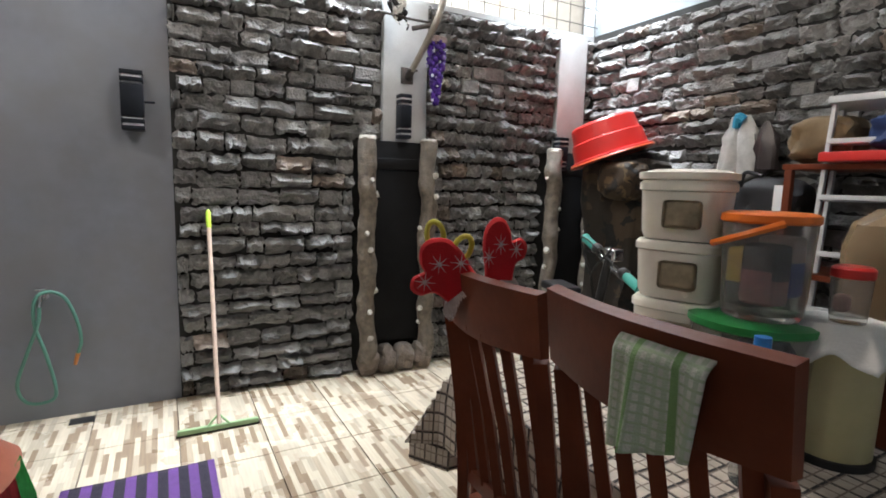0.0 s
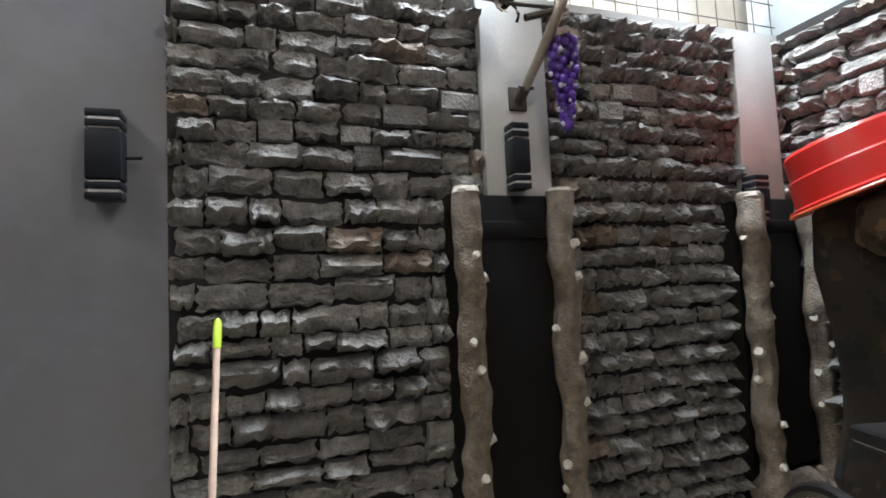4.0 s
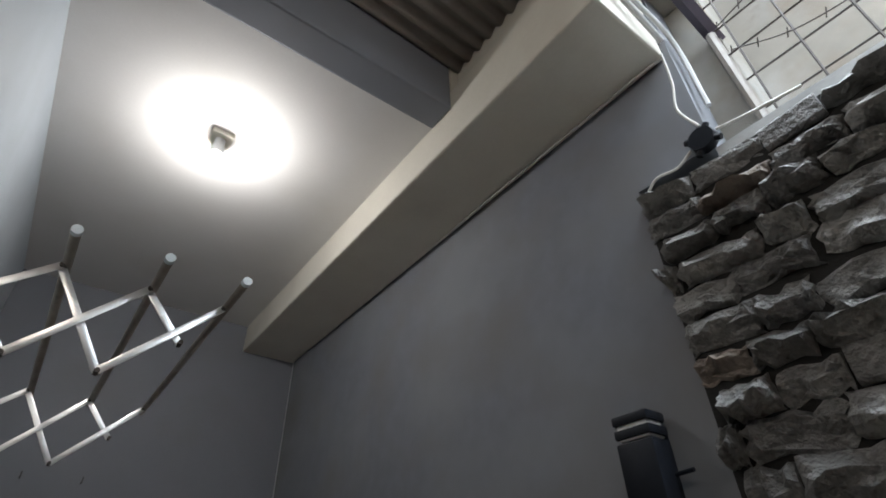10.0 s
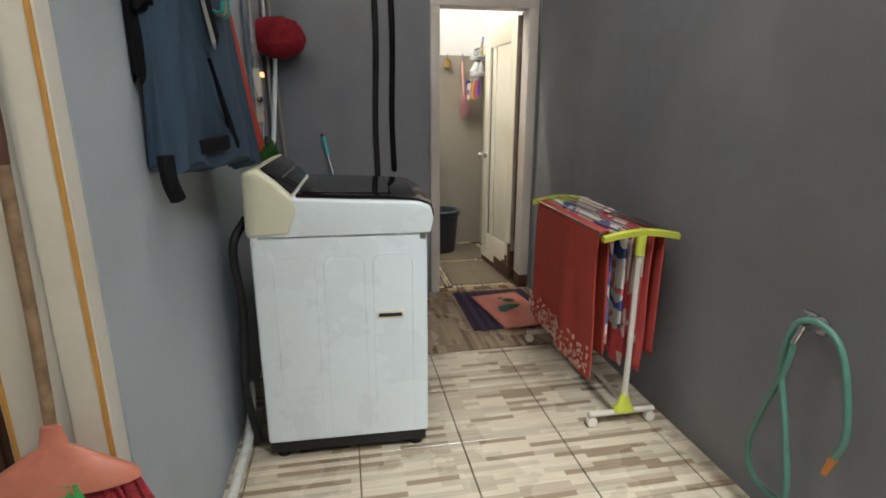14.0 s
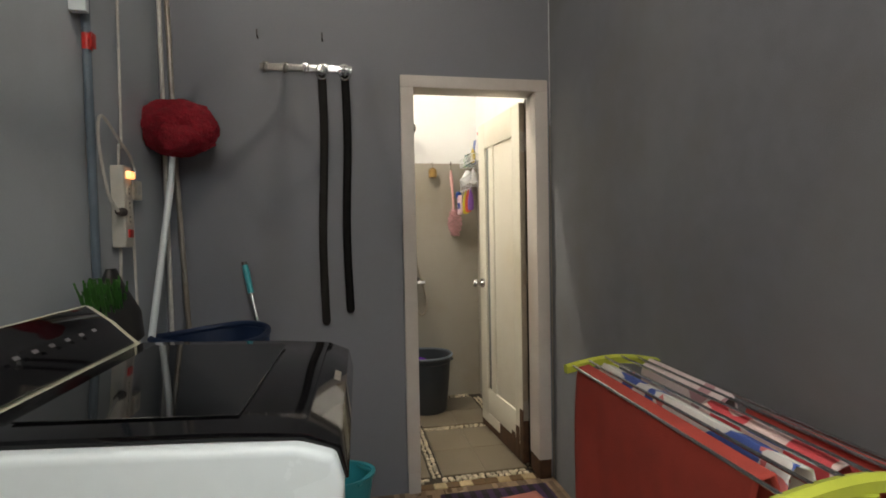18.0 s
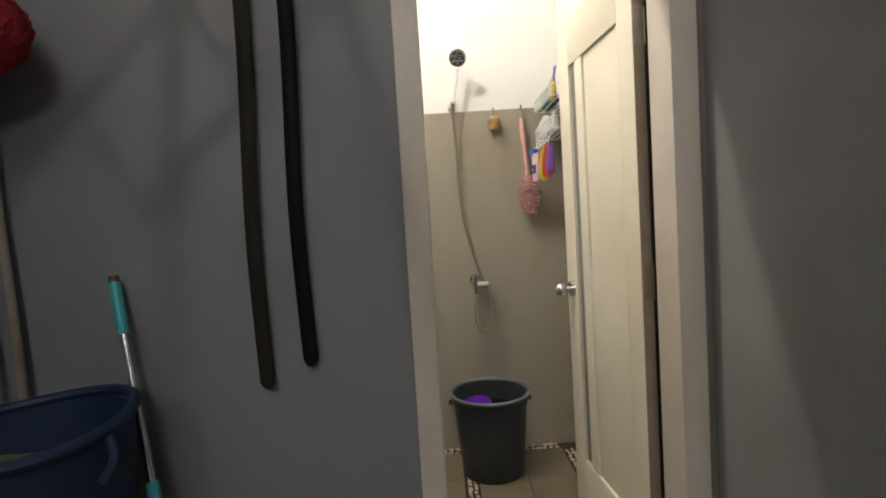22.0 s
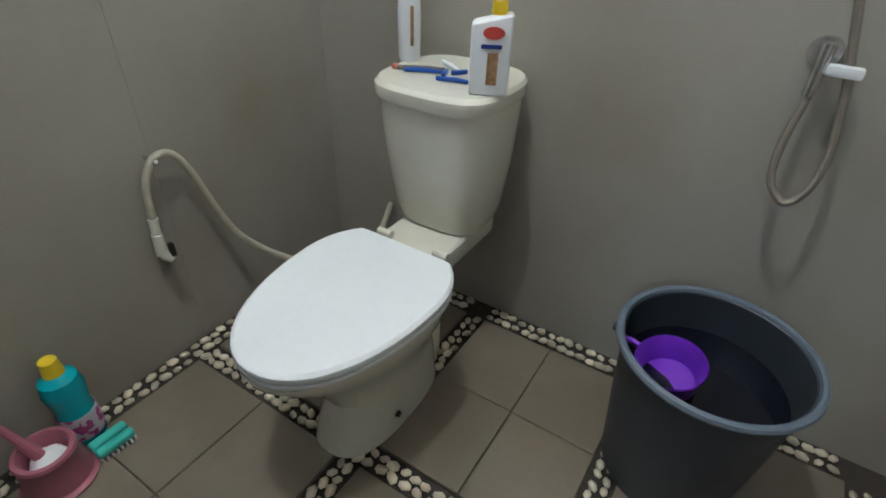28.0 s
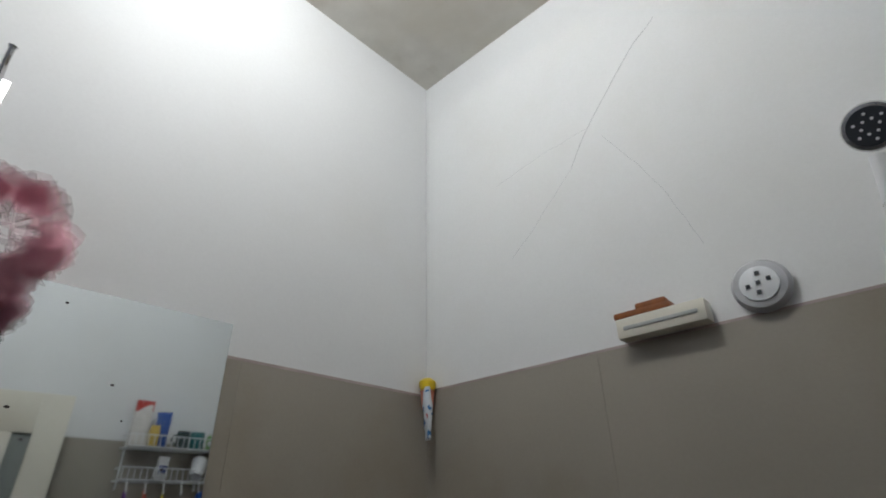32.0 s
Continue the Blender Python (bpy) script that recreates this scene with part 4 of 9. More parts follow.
def striped(name, c1, c2, width, axis, extra=None, uv=False):
    """Woven cloth with even stripes across an axis."""
    m = material(name, c1, 0.9, vary=0.2, scale=30, fine=300, bump=0.5)
    n, l = m.node_tree.nodes, m.node_tree.links
    b = n["Principled BSDF"]
    src = b.inputs["Base Color"].links[0].from_socket
    geo = n.new("ShaderNodeNewGeometry")
    sep = n.new("ShaderNodeSeparateXYZ")
    l.new(n.new("ShaderNodeTexCoord").outputs["UV"] if uv else geo.outputs["Position"], sep.inputs[0])
    out = src
    for ax, w, c, share in ((axis, width, c2, 0.12 if uv else 0.5),) + (tuple(extra) if extra else ()):
        mm = n.new("ShaderNodeMath")
        mm.operation = "WRAP"
        mm.inputs[1].default_value, mm.inputs[2].default_value = 1.0, 0.0
        sc = n.new("ShaderNodeMath")
        sc.operation = "DIVIDE"
        sc.inputs[1].default_value = w
        l.new(sep.outputs[ax], sc.inputs[0])
        l.new(sc.outputs[0], mm.inputs[0])
        cmp_ = n.new("ShaderNodeMath")
        cmp_.operation = "LESS_THAN"
        cmp_.inputs[1].default_value = share
        l.new(mm.outputs[0], cmp_.inputs[0])
        mx = n.new("ShaderNodeMix")
        mx.data_type = "RGBA"
        l.new(cmp_.outputs[0], mx.inputs[0])
        l.new(out, mx.inputs[6])
        mx.inputs[7].default_value = tuple(c) + (1,)
        out = mx.outputs[2]
    l.new(out, b.inputs["Base Color"])
    return m

def floor_mat(name, x0, y0, x1, y1, z, mat, label, turn=0.0, h=0.008):
    bm = bmesh.new()
    nx, ny = 14, 14
    cx, cy = (x0 + x1) / 2, (y0 + y1) / 2
    ca, sa = math.cos(radians(turn)), math.sin(radians(turn))
    def f(u, v):
        dx, dy = (x1 - x0) * (u - 0.5), (y1 - y0) * (v - 0.5)
        dx += 0.006 * noise.noise(Vector((u * 4, v * 4, x0)))
        x, y = cx + dx * ca - dy * sa, cy + dx * sa + dy * ca
        return (x, y, z + h / 2 + 0.003 * abs(noise.noise(Vector((x * 9, y * 9, 2)))))
    sheet(bm, f, nx, ny)
    return solo(name, bm, mat, label, "mat", thick=h)

M_PURPLE = striped("purple black stripe weave", (0.11, 0.045, 0.19), (0.018, 0.014, 0.025), 0.085, 1)
floor_mat("door_mat", -1.36, -0.115, -0.90, 0.50, 0.004, M_PURPLE, "purple and black striped woven mat on the tiles")

# ---- large red basin on a covered stack in the corner ----
M_RED = material("red plastic", (0.62, 0.035, 0.03), 0.3, vary=0.06, scale=8, spec=0.5)
basin = thing("wash_basin", (-0.38, -3.1, 1.6), "large red plastic wash basin upside down on a covered stack", "basin")
bm = bmesh.new()
prof = [(0.01, 0.30), (0.24, 0.30), (0.255, 0.285), (0.27, 0.17), (0.285, 0.16), (0.30, 0.03), (0.335, 0.02), (0.335, 0.0)]
mB = Matrix.Translation((-0.60, -3.0, 1.63)) @ pose(0, 0, 0, -13, 14, 0) @ Matrix.Scale(0.93, 4)
lathe(bm, prof, (0, 0, 0), 40, m=mB)
part("bowl", bm, M_RED, basin, thick=0.004)
bm = bmesh.new()
tube(bm, [mB @ Vector((0.337 * math.cos(2 * math.pi * k / 40), 0.337 * math.sin(2 * math.pi * k / 40), 0.0)) for k in range(41)], 0.009, 7, False)
part("rim", bm, material("orange red plastic edge", (0.68, 0.12, 0.05), 0.35), basin, "paler orange-red rim")
M_TARP = printed("dark brown tarpaulin", (0.022, 0.017, 0.013), (((0.050, 0.034, 0.020), 0.55), ((0.010, 0.010, 0.010), 0.57)), 4, 6)
bm = bmesh.new()
box(bm, -0.93, -3.27, 0.0, -0.42, -2.90, 1.60, 0.06, 4)
bmesh.ops.subdivide_edges(bm, edges=bm.edges, cuts=5, use_grid_fill=True)
for v in bm.verts:
    f_ = 0.5 + 0.5 * min(1, v.co.z / 0.4)
    q_ = Vector((v.co.x * 4, v.co.y * 4, v.co.z * 2.6))
    v.co += Vector((0.09 * noise.noise(q_) + 0.05 * noise.noise(q_ * 2.7), 0.09 * noise.noise(q_ + Vector((7, 0, 0))) + 0.05 * noise.noise(q_ * 2.6), 0.03 * noise.noise(q_ * 1.5))) * f_
for v in bm.verts:
    v.co.y = max(v.co.y, -3.3)
solo("tarpaulin_cover", bm, M_TARP, "crumpled dark brown tarpaulin over stored things", "tarpaulin")

# ---- corridor: door frame of the side room, broom ----
M_DOORB = material("dark red brown door", (0.10, 0.05, 0.035), 0.45, vary=0.3, scale=10, fine=50, bump=0.2)
sf = thing("side_door_frame", (-1.95, 0.56, 0), "tall cream door frame with ochre edge lines", "door frame")
bm = bmesh.new()
box(bm, -2.045, 0.515, 0.0, -1.855, 0.60, 2.75, 0.004)
part("jamb", bm, M_TRIM, sf)
bm = bmesh.new()
box(bm, -1.925, 0.508, 0.0, -1.8535, 0.5155, 2.75, 0.002)
part("moulding", bm, M_TRIM, sf)
for x in (-1.862, -2.036):
    bm = bmesh.new()
    box(bm, x - 0.0045, 0.503 if x > -2 else 0.511, 0.0, x + 0.0045, 0.5085 if x > -2 else 0.5155, 2.75, 0.001)
    part("edge_line", bm, M_OCHRE, sf, "ochre painted line")
bm = bmesh.new()
box(bm, -3.05, 0.515, 2.60, -2.05, 0.60, 2.75, 0.004)
part("head", bm, M_TRIM, sf)
bm = bmesh.new()
box(bm, -3.05, 0.515, 0.0, -2.93, 0.60, 2.60, 0.004)
part("far_jamb", bm, M_TRIM, sf)
sd = thing("side_door", (-2.49, 0.63, 0), "closed dark red-brown panelled door", "door")
bm = bmesh.new()
box(bm, -2.93, 0.61, 0.01, -2.046, 0.65, 2.60, 0.003)
part("leaf", bm, M_DOORB, sd)
for z0, z1 in ((0.2, 1.0), (1.15, 2.4)):
    for x0 in (-2.85, -2.45):
        bm = bmesh.new()
        box(bm, x0, 0.600, z0, x0 + 0.33, 0.612, z1, 0.005)
        part("panel", bm, M_DOORB, sd)

broom = thing("floor_broom", (-1.93, 0.47, 0.40), "worn wooden broom with red bristles, hanging on the door frame", "broom")
M_HANDLE = material("peeling brown broom handle", (0.36, 0.24, 0.14), 0.6, vary=0.5, scale=25, fine=60, bump=0.4, stain=(0.07, 0.04, 0.025), stain_amount=0.9)
bm = bmesh.new()
tube(bm, [(-1.94, 0.465, 0.70), (-1.937, 0.478, 0.95), (-1.93, 0.478, 1.25), (-1.926, 0.478, 1.53)], 0.0105, 12)
part("handle", bm, M_HANDLE, broom)
bm = bmesh.new()
tube(bm, [(-1.9302, 0.478, 1.24), (-1.9295, 0.478, 1.28), (-1.926, 0.478, 1.53)], [0.0112, 0.012, 0.0118], 12)
part("handle_sleeve", bm, M_DOORB, broom, "dark brown plastic sleeve")
bm = bmesh.new()
tube(bm, [(-1.926, 0.478, 1.525), (-1.926, 0.478, 1.535), (-1.926, 0.48, 1.575), (-1.926, 0.48, 1.585)], [0.0125, 0.0142, 0.0135, 0.008], 12)
tube(bm, curve_pts([(-1.926, 0.48, 1.58), (-1.934, 0.484, 1.602), (-1.926, 0.49, 1.612), (-1.92, 0.49, 1.60)], 4), 0.004, 6)
part("cap", bm, material("blue plastic cap", (0.03, 0.22, 0.5), 0.35), broom, "blue hanging cap")
bm = bmesh.new()
cyl(bm, (-1.926, 0.512, 1.606), (-1.926, 0.478, 1.612), 0.003, None, 6)
part("nail", bm, M_IRON, sf)
M_PINKP = material("salmon plastic", (0.62, 0.22, 0.15), 0.4, vary=0.12, scale=20)
bm = bmesh.new()
lathe(bm, [(0.018, 0.76), (0.026, 0.72), (0.08, 0.685), (0.135, 0.65), (0.14, 0.635)], (-1.93, 0.45, 0), 24, 1.0, 0.30)
part("ferrule", bm, M_PINKP, broom, "salmon plastic collar")
M_BRIS = material("dark red bristles", (0.42, 0.035, 0.05), 0.7, vary=0.4, scale=60, fine=200, bump=0.8)
M_BRISG = material("green bristles", (0.05, 0.42, 0.12), 0.6, vary=0.3, scale=60, fine=200, bump=0.6)
rng = random.Random(12)
for nm, mat, lo, hi, cnt in (("bristles", M_BRIS, -1, 1, 420), ("green_bristles", M_BRISG, -0.1, 0.35, 60)):
    bm = bmesh.new()
    for k in range(cnt):
        a, r = rng.uniform(0, 6.28), math.sqrt(rng.random())
        px, py = r * math.cos(a), r * math.sin(a)
        if nm != "bristles":
            px, py = rng.uniform(lo, hi), -1.02
        p = Vector((-1.93 + 0.125 * px, 0.45 + 0.034 * py, 0.655))
        e = Vector((-1.93 + 0.19 * px + rng.uniform(-.012, .012), 0.445 + 0.052 * py, 0.40 + rng.uniform(0, 0.03) + (0.1 if nm != "bristles" else 0)))
        tube(bm, [p, p.lerp(e, 0.5) + Vector((0.008 * px, 0, 0)), e], 0.0036, 3)
    part(nm, bm, mat, broom)

# ---- washing machine ----
M_WM = material("white enamel", (0.69, 0.76, 0.80), 0.28, vary=0.025, scale=5, fine=40, bump=0.03, stain=(0.62, 0.62, 0.58), stain_amount=0.2)
M_WMY = material("yellowed white plastic", (0.66, 0.65, 0.50), 0.35, vary=0.05, scale=6, bump=0.04)
M_GLOSSB = material("gloss black plastic", (0.004, 0.004, 0.005), 0.06, vary=0.1, scale=10, bump=0.0, spec=0.4)
M_SMOKE = material("smoked glass", (0.008, 0.009, 0.010), 0.03, vary=0.1, scale=10, bump=0.0, spec=0.55)
wm = thing("washing_machine", (-1.39, 1.61, 0), "white top-loading washing machine with a black glass lid", "washing machine")
X0, X1, Y0, Y1 = -1.70, -1.075, 1.305, 1.94
def prism(bm, prof, y0, y1, bev=0.0, seg=3):
    """A bevelled solid from an x-z outline between two y planes."""
    a = [bm.verts.new((x, y0, z)) for x, z in prof]
    b = [bm.verts.new((x, y1, z)) for x, z in prof]
    n = len(prof)
    bm.faces.new(a), bm.faces.new(b[::-1])
    for k in range(n):
        bm.faces.new((a[k], b[k], b[(k + 1) % n], a[(k + 1) % n]))
    if bev:
        bmesh.ops.recalc_face_normals(bm, faces=bm.faces)
        bmesh.ops.bevel(bm, geom=[e for e in bm.edges], offset=bev, segments=seg, affect="EDGES", profile=0.6)
bm = bmesh.new()
box(bm, X0, Y0, 0.075, X1, Y1, 0.895, 0.014, 3)
part("cabinet", bm, M_WM, wm)
bm = bmesh.new()
prism(bm, [(X0 - 0.005, 0.897), (X1 + 0.012, 0.897), (X1 + 0.024, 0.955), (X1 + 0.012, 0.998), (X1 - 0.035, 1.014), (-1.545, 1.035), (-1.60, 1.09), (-1.655, 1.135), (X0 - 0.005, 1.12)], Y0 - 0.006, Y1 + 0.006, 0.012)
part("top_cover", bm, M_WM, wm)
bm = bmesh.new()
prism(bm, [(X0 - 0.009, 0.90), (-1.56, 0.905), (-1.525, 1.0), (-1.545, 1.039), (-1.60, 1.094), (-1.655, 1.139), (X0 - 0.009, 1.124)], Y0 - 0.010, Y1 + 0.010, 0.019, 4)
part("control_housing", bm, M_WMY, wm, "yellowed plastic control housing")
bm = bmesh.new()
prism(bm, [(-1.552, 1.043), (-1.602, 1.093), (-1.645, 1.131), (-1.648, 1.139), (-1.60, 1.102), (-1.546, 1.048)], Y0 + 0.03, Y1 - 0.03, 0.003, 2)
panel = part("control_panel", bm, M_GLOSSB, wm, "black control panel")
for k in range(9):
    bm = bmesh.new()
    y = Y0 + 0.09 + 0.05 * k
    box(bm, -1.588, y, 1.0985, -1.581, y + 0.014, 1.0998)
    bmesh.ops.transform(bm, matrix=Matrix.Translation((-1.584, 0, 1.0955)) @ pose(0, 0, 0, 0, 44, 0) @ Matrix.Translation((1.584, 0, -1.0955)), verts=bm.verts)
    part("marking", bm, material("grey print", (0.14, 0.14, 0.15), 0.5) if k == 0 else bpy.data.materials["grey print"], panel)
bm = bmesh.new()
prism(bm, [(-1.535, 1.034), (-1.21, 1.020), (X1 - 0.035, 1.012), (X1 + 0.012, 0.995), (X1 + 0.024, 0.955), (X1 + 0.029, 0.958), (X1 + 0.019, 1.003), (X1 - 0.03, 1.024), (-1.21, 1.033), (-1.535, 1.046)], Y0 + 0.018, Y1 - 0.018, 0.003, 2)
lid = part("lid", bm, M_GLOSSB, wm, "gloss black lid")
bm = bmesh.new()
prism(bm, [(-1.49, 1.0455), (-1.20, 1.0335), (-1.20, 1.0365), (-1.49, 1.0485)], Y0 + 0.075, Y1 - 0.075, 0.001, 1)
part("glass", bm, M_SMOKE, lid, "smoked glass window")
# Plate laid on the glass, in place of the lint filter under it.
bm = bmesh.new()
prism(bm, [(-1.275, 1.0372), (-1.225, 1.0352), (-1.225, 1.0366), (-1.275, 1.0386)], 1.55, 1.65)
part("sticker", bm, material("pale grey filter", (0.4, 0.45, 0.46), 0.4), lid, "pale plate on the glass, drawn for the lint filter inside")
bm = bmesh.new()
for k in range(7):
    y = 1.62 + 0.0098 * k
    prism(bm, [(X1 - 0.004, 1.0124), (X1 + 0.008, 1.0072), (X1 + 0.008, 1.0086), (X1 - 0.004, 1.0138)], y, y + 0.0062)
part("maker_mark", bm, M_POLE, lid, "row of pale maker's mark shapes")
for k in range(3):
    bm = bmesh.new()
    x = X0 + 0.075 + 0.175 * k
    w = 0.145
    for r_, dy in ((0.0, 0.004),):
        pts = [(x, Y0 + 0.0016, 0.11)] + [(x, Y0 + 0.0012, 0.80)] + [(x + 0.02, Y0 + 0.0012, 0.825)] + [(x + w - 0.02, Y0 + 0.0012, 0.825)] + [(x + w, Y0 + 0.0012, 0.80), (x + w, Y0 + 0.0016, 0.11)]
        tube(bm, pts, 0.0034, 8)
    part("pressed_rib", bm, M_WM, wm)
bm = bmesh.new()
box(bm, -1.27, Y0 - 0.003, 0.572, -1.165, Y0 + 0.01, 0.604, 0.003)
part("recess_frame", bm, M_TRIM, wm)
bm = bmesh.new()
box(bm, -1.262, Y0 - 0.0045, 0.579, -1.173, Y0 + 0.008, 0.595, 0.003)
part("recess", bm, M_BLACK, wm)
bm = bmesh.new()
box(bm, X0 + 0.005, Y0 + 0.008, 0.03, X1 - 0.01, Y1 - 0.01, 0.08, 0.006)
part("plinth", bm, M_BLACK, wm, "black plinth")
for x, y in ((X0 + 0.05, Y0 + 0.05), (X1 - 0.05, Y0 + 0.05), (X0 + 0.05, Y1 - 0.05), (X1 - 0.05, Y1 - 0.05)):
    bm = bmesh.new()
    cyl(bm, (x, y, 0), (x, y, 0.035), 0.028, 0.022, 14)
    part("foot", bm, M_BLACK, wm)
bm = bmesh.new()
box(bm, X0 + 0.004, Y0 - 0.003, 0.872, X0 + 0.03, Y0, 0.915, 0.001)
part("tape", bm, M_FROST, wm, "strip of white tape")
bm = bmesh.new()
box(bm, X1 - 0.028, Y0 - 0.0055, 0.878, X1 - 0.006, Y0 - 0.0, 0.898, 0.003)
part("torn_sticker", bm, M_LOG, wm)
bm = bmesh.new()
tube(bm, curve_pts([(-1.73, 1.42, 0.95), (-1.775, 1.37, 0.85), (-1.765, 1.38, 0.6), (-1.78, 1.36, 0.3), (-1.76, 1.42, 0.02)], 6), 0.016, 9)
wm.rotation_euler.z = -0.028
solo("drain_hose", bm, M_BLACK, "black drain hose behind the washing machine", "hose")
bm = bmesh.new()
tube(bm, curve_pts([(-1.815, 0.62, 0.02), (-1.81, 0.95, 0.02), (-1.81, 1.25, 0.022), (-1.80, 1.40, 0.05), (-1.79, 1.48, 0.16), (-1.80, 1.52, 0.24)], 6), 0.018, 10)
solo("floor_pipe", bm, M_CABLE, "white plastic waste pipe along the foot of the wall", "pipe")

# ---- jacket on a wall hook ----
M_JBLUE = material("slate blue jacket cloth", (0.03, 0.06, 0.098), 0.75, vary=0.15, scale=9, fine=220, bump=0.35)
M_JLIN = material("pale grey lining cloth", (0.36, 0.36, 0.34), 0.8, vary=0.15, scale=9, fine=220, bump=0.3)
M_JRED = material("orange red jacket cloth", (0.46, 0.055, 0.032), 0.75, vary=0.12, scale=9, fine=220, bump=0.35)
# Black cloth, also used to paint shade in the jacket's opening and fold.
M_JBLK = material("black cloth and jacket shade", (0.010, 0.010, 0.012), 0.9, spec=0.12, vary=0.2, scale=9, fine=220, bump=0.35)
jk = thing("jacket", (-1.75, 1.02, 1.12), "slate blue jacket with orange-red trim hanging on a wall hook", "jacket")
def drape(cy, w_top, w_bot, z0, z1, x_top, x_bot, depth, seed, turn=0.0, cy_top=None):
    """A closed folded cloth body hanging between two heights."""
    bm = bmesh.new()
    rings = []
    for j in range(25):
        t = j / 24
        z = z1 + (z0 - z1) * t
        w = w_top + (w_bot - w_top) * t ** 0.7
        cx = x_top + (x_bot - x_top) * t
        yc = cy if cy_top is None else cy_top + (cy - cy_top) * t
        dd = depth * (0.6 + 0.4 * t)
        ring = []
        for k in range(56):
            a = 2 * math.pi * k / 56
            crease = noise.noise(Vector((3.5 * math.sin(a) + seed * 3, 5.0 * t + 2.2 * math.sin(a), seed)))
            fold = 1 + 0.16 * t * math.sin(5 * a + seed) + 0.09 * math.sin(9 * a + 3 * t + seed * 2) + 0.28 * crease
            px, py = dd * math.cos(a) * fold, w / 2 * math.sin(a) * (1 + 0.06 * math.sin(7 * a + 4 * t))
            ca, sa = math.cos(turn), math.sin(turn)
            zz = z + 0.012 * math.sin(4 * a + seed) * t
            ring.append(bm.verts.new((cx + px * ca - py * sa, yc + px * sa + py * ca, zz)))
        rings.append(ring)
    for u, v in zip(rings, rings[1:]):
        for k in range(56):
            bm.faces.new((u[k], u[(k + 1) % 56], v[(k + 1) % 56], v[k]))
    bm.faces.new(rings[0][::-1]), bm.faces.new(rings[-1])
    for v in bm.verts:
        v.co.x = max(v.co.x, -1.845)
    return bm
TILT = radians(-12.4)
part("body", drape(1.20, 0.26, 0.56, 1.175, 1.92, -1.785, -1.755, 0.05, 1.0, TILT, 1.14), M_JBLUE, jk)
part("sleeve", drape(0.985, 0.15, 0.26, 1.185, 1.88, -1.80, -1.79, 0.05, 2.2, TILT, 0.995), M_JBLUE, jk)
part("front_edge", drape(1.42, 0.10, 0.24, 1.15, 1.90, -1.765, -1.715, 0.035, 2.9, TILT, 1.26), M_JBLUE, jk)
part("lining", drape(1.545, 0.03, 0.065, 1.19, 1.93, -1.755, -1.69, 0.022, 0.4, TILT, 1.30), M_JRED, jk, "orange-red front facing")
part("hood", drape(0.905, 0.06, 0.09, 1.56, 1.96, -1.826, -1.818, 0.028, 3.1, TILT), M_JBLK, jk, "black hood")
part("back_panel", drape(0.895, 0.05, 0.07, 1.40, 1.93, -1.834, -1.832, 0.016, 1.7, TILT), M_JBLK, jk, "black back panel")
# Black sheet over the body paints the dark inside of the open front.
part("front_opening", drape(1.15, 0.16, 0.02, 1.52, 1.86, -1.742, -1.716, 0.010, 1.2, TILT, 1.06), M_JBLK, jk, "black sheet for the shaded open front")
part("inner_lining", drape(1.10, 0.010, 0.004, 1.50, 1.78, -1.728, -1.708, 0.004, 1.2, TILT, 0.975), M_JLIN, jk, "thin pale lining edge")
# Black strip paints the shadow between sleeve and body.
part("fold", drape(1.235, 0.004, 0.022, 1.22, 1.46, -1.708, -1.700, 0.008, 2.1, TILT, 1.02), M_JBLK, jk, "black strip for the shade in a fold")
part("collar", drape(1.15, 0.10, 0.17, 1.79, 2.04, -1.80, -1.77, 0.045, 0.9, TILT), M_JRED, jk, "orange-red collar")
bm = bmesh.new()
box(bm, -0.008, -0.09, -0.02, 0.008, 0.09, 0.02, 0.005, 2, Matrix.Translation((-1.728, 1.06, 1.235)) @ pose(0, 0, 0, 2, 0, -12.4))
part("cuff_tab", bm, M_JBLK, jk, "black cuff tab")
bm = bmesh.new()
tube(bm, curve_pts([(-1.80, 0.87, 1.22), (-1.795, 0.862, 1.16), (-1.785, 0.875, 1.11)], 5), 0.020, 6)
part("strap", bm, M_JBLK, jk, "dangling black strap")
M_TEAL = material("teal plastic", (0.015, 0.26, 0.24), 0.35, vary=0.1, scale=20)
hang = thing("clothes_hangers", (-1.73, 1.34, 1.55), "bunch of teal and orange plastic hangers beside the jacket", "hanger")
for k in range(5):
    bm = bmesh.new()
    y = 1.125 + 0.022 * k
    tube(bm, curve_pts([(-1.80, y, 1.86), (-1.73, y, 1.82), (-1.695, y + 0.01, 1.74), (-1.69, y + 0.03, 1.60), (-1.75, y + 0.02, 1.64), (-1.80, y, 1.80)], 5), 0.0045, 6)
    part("hanger", bm, M_PINKP if k == 2 else M_TEAL, hang)

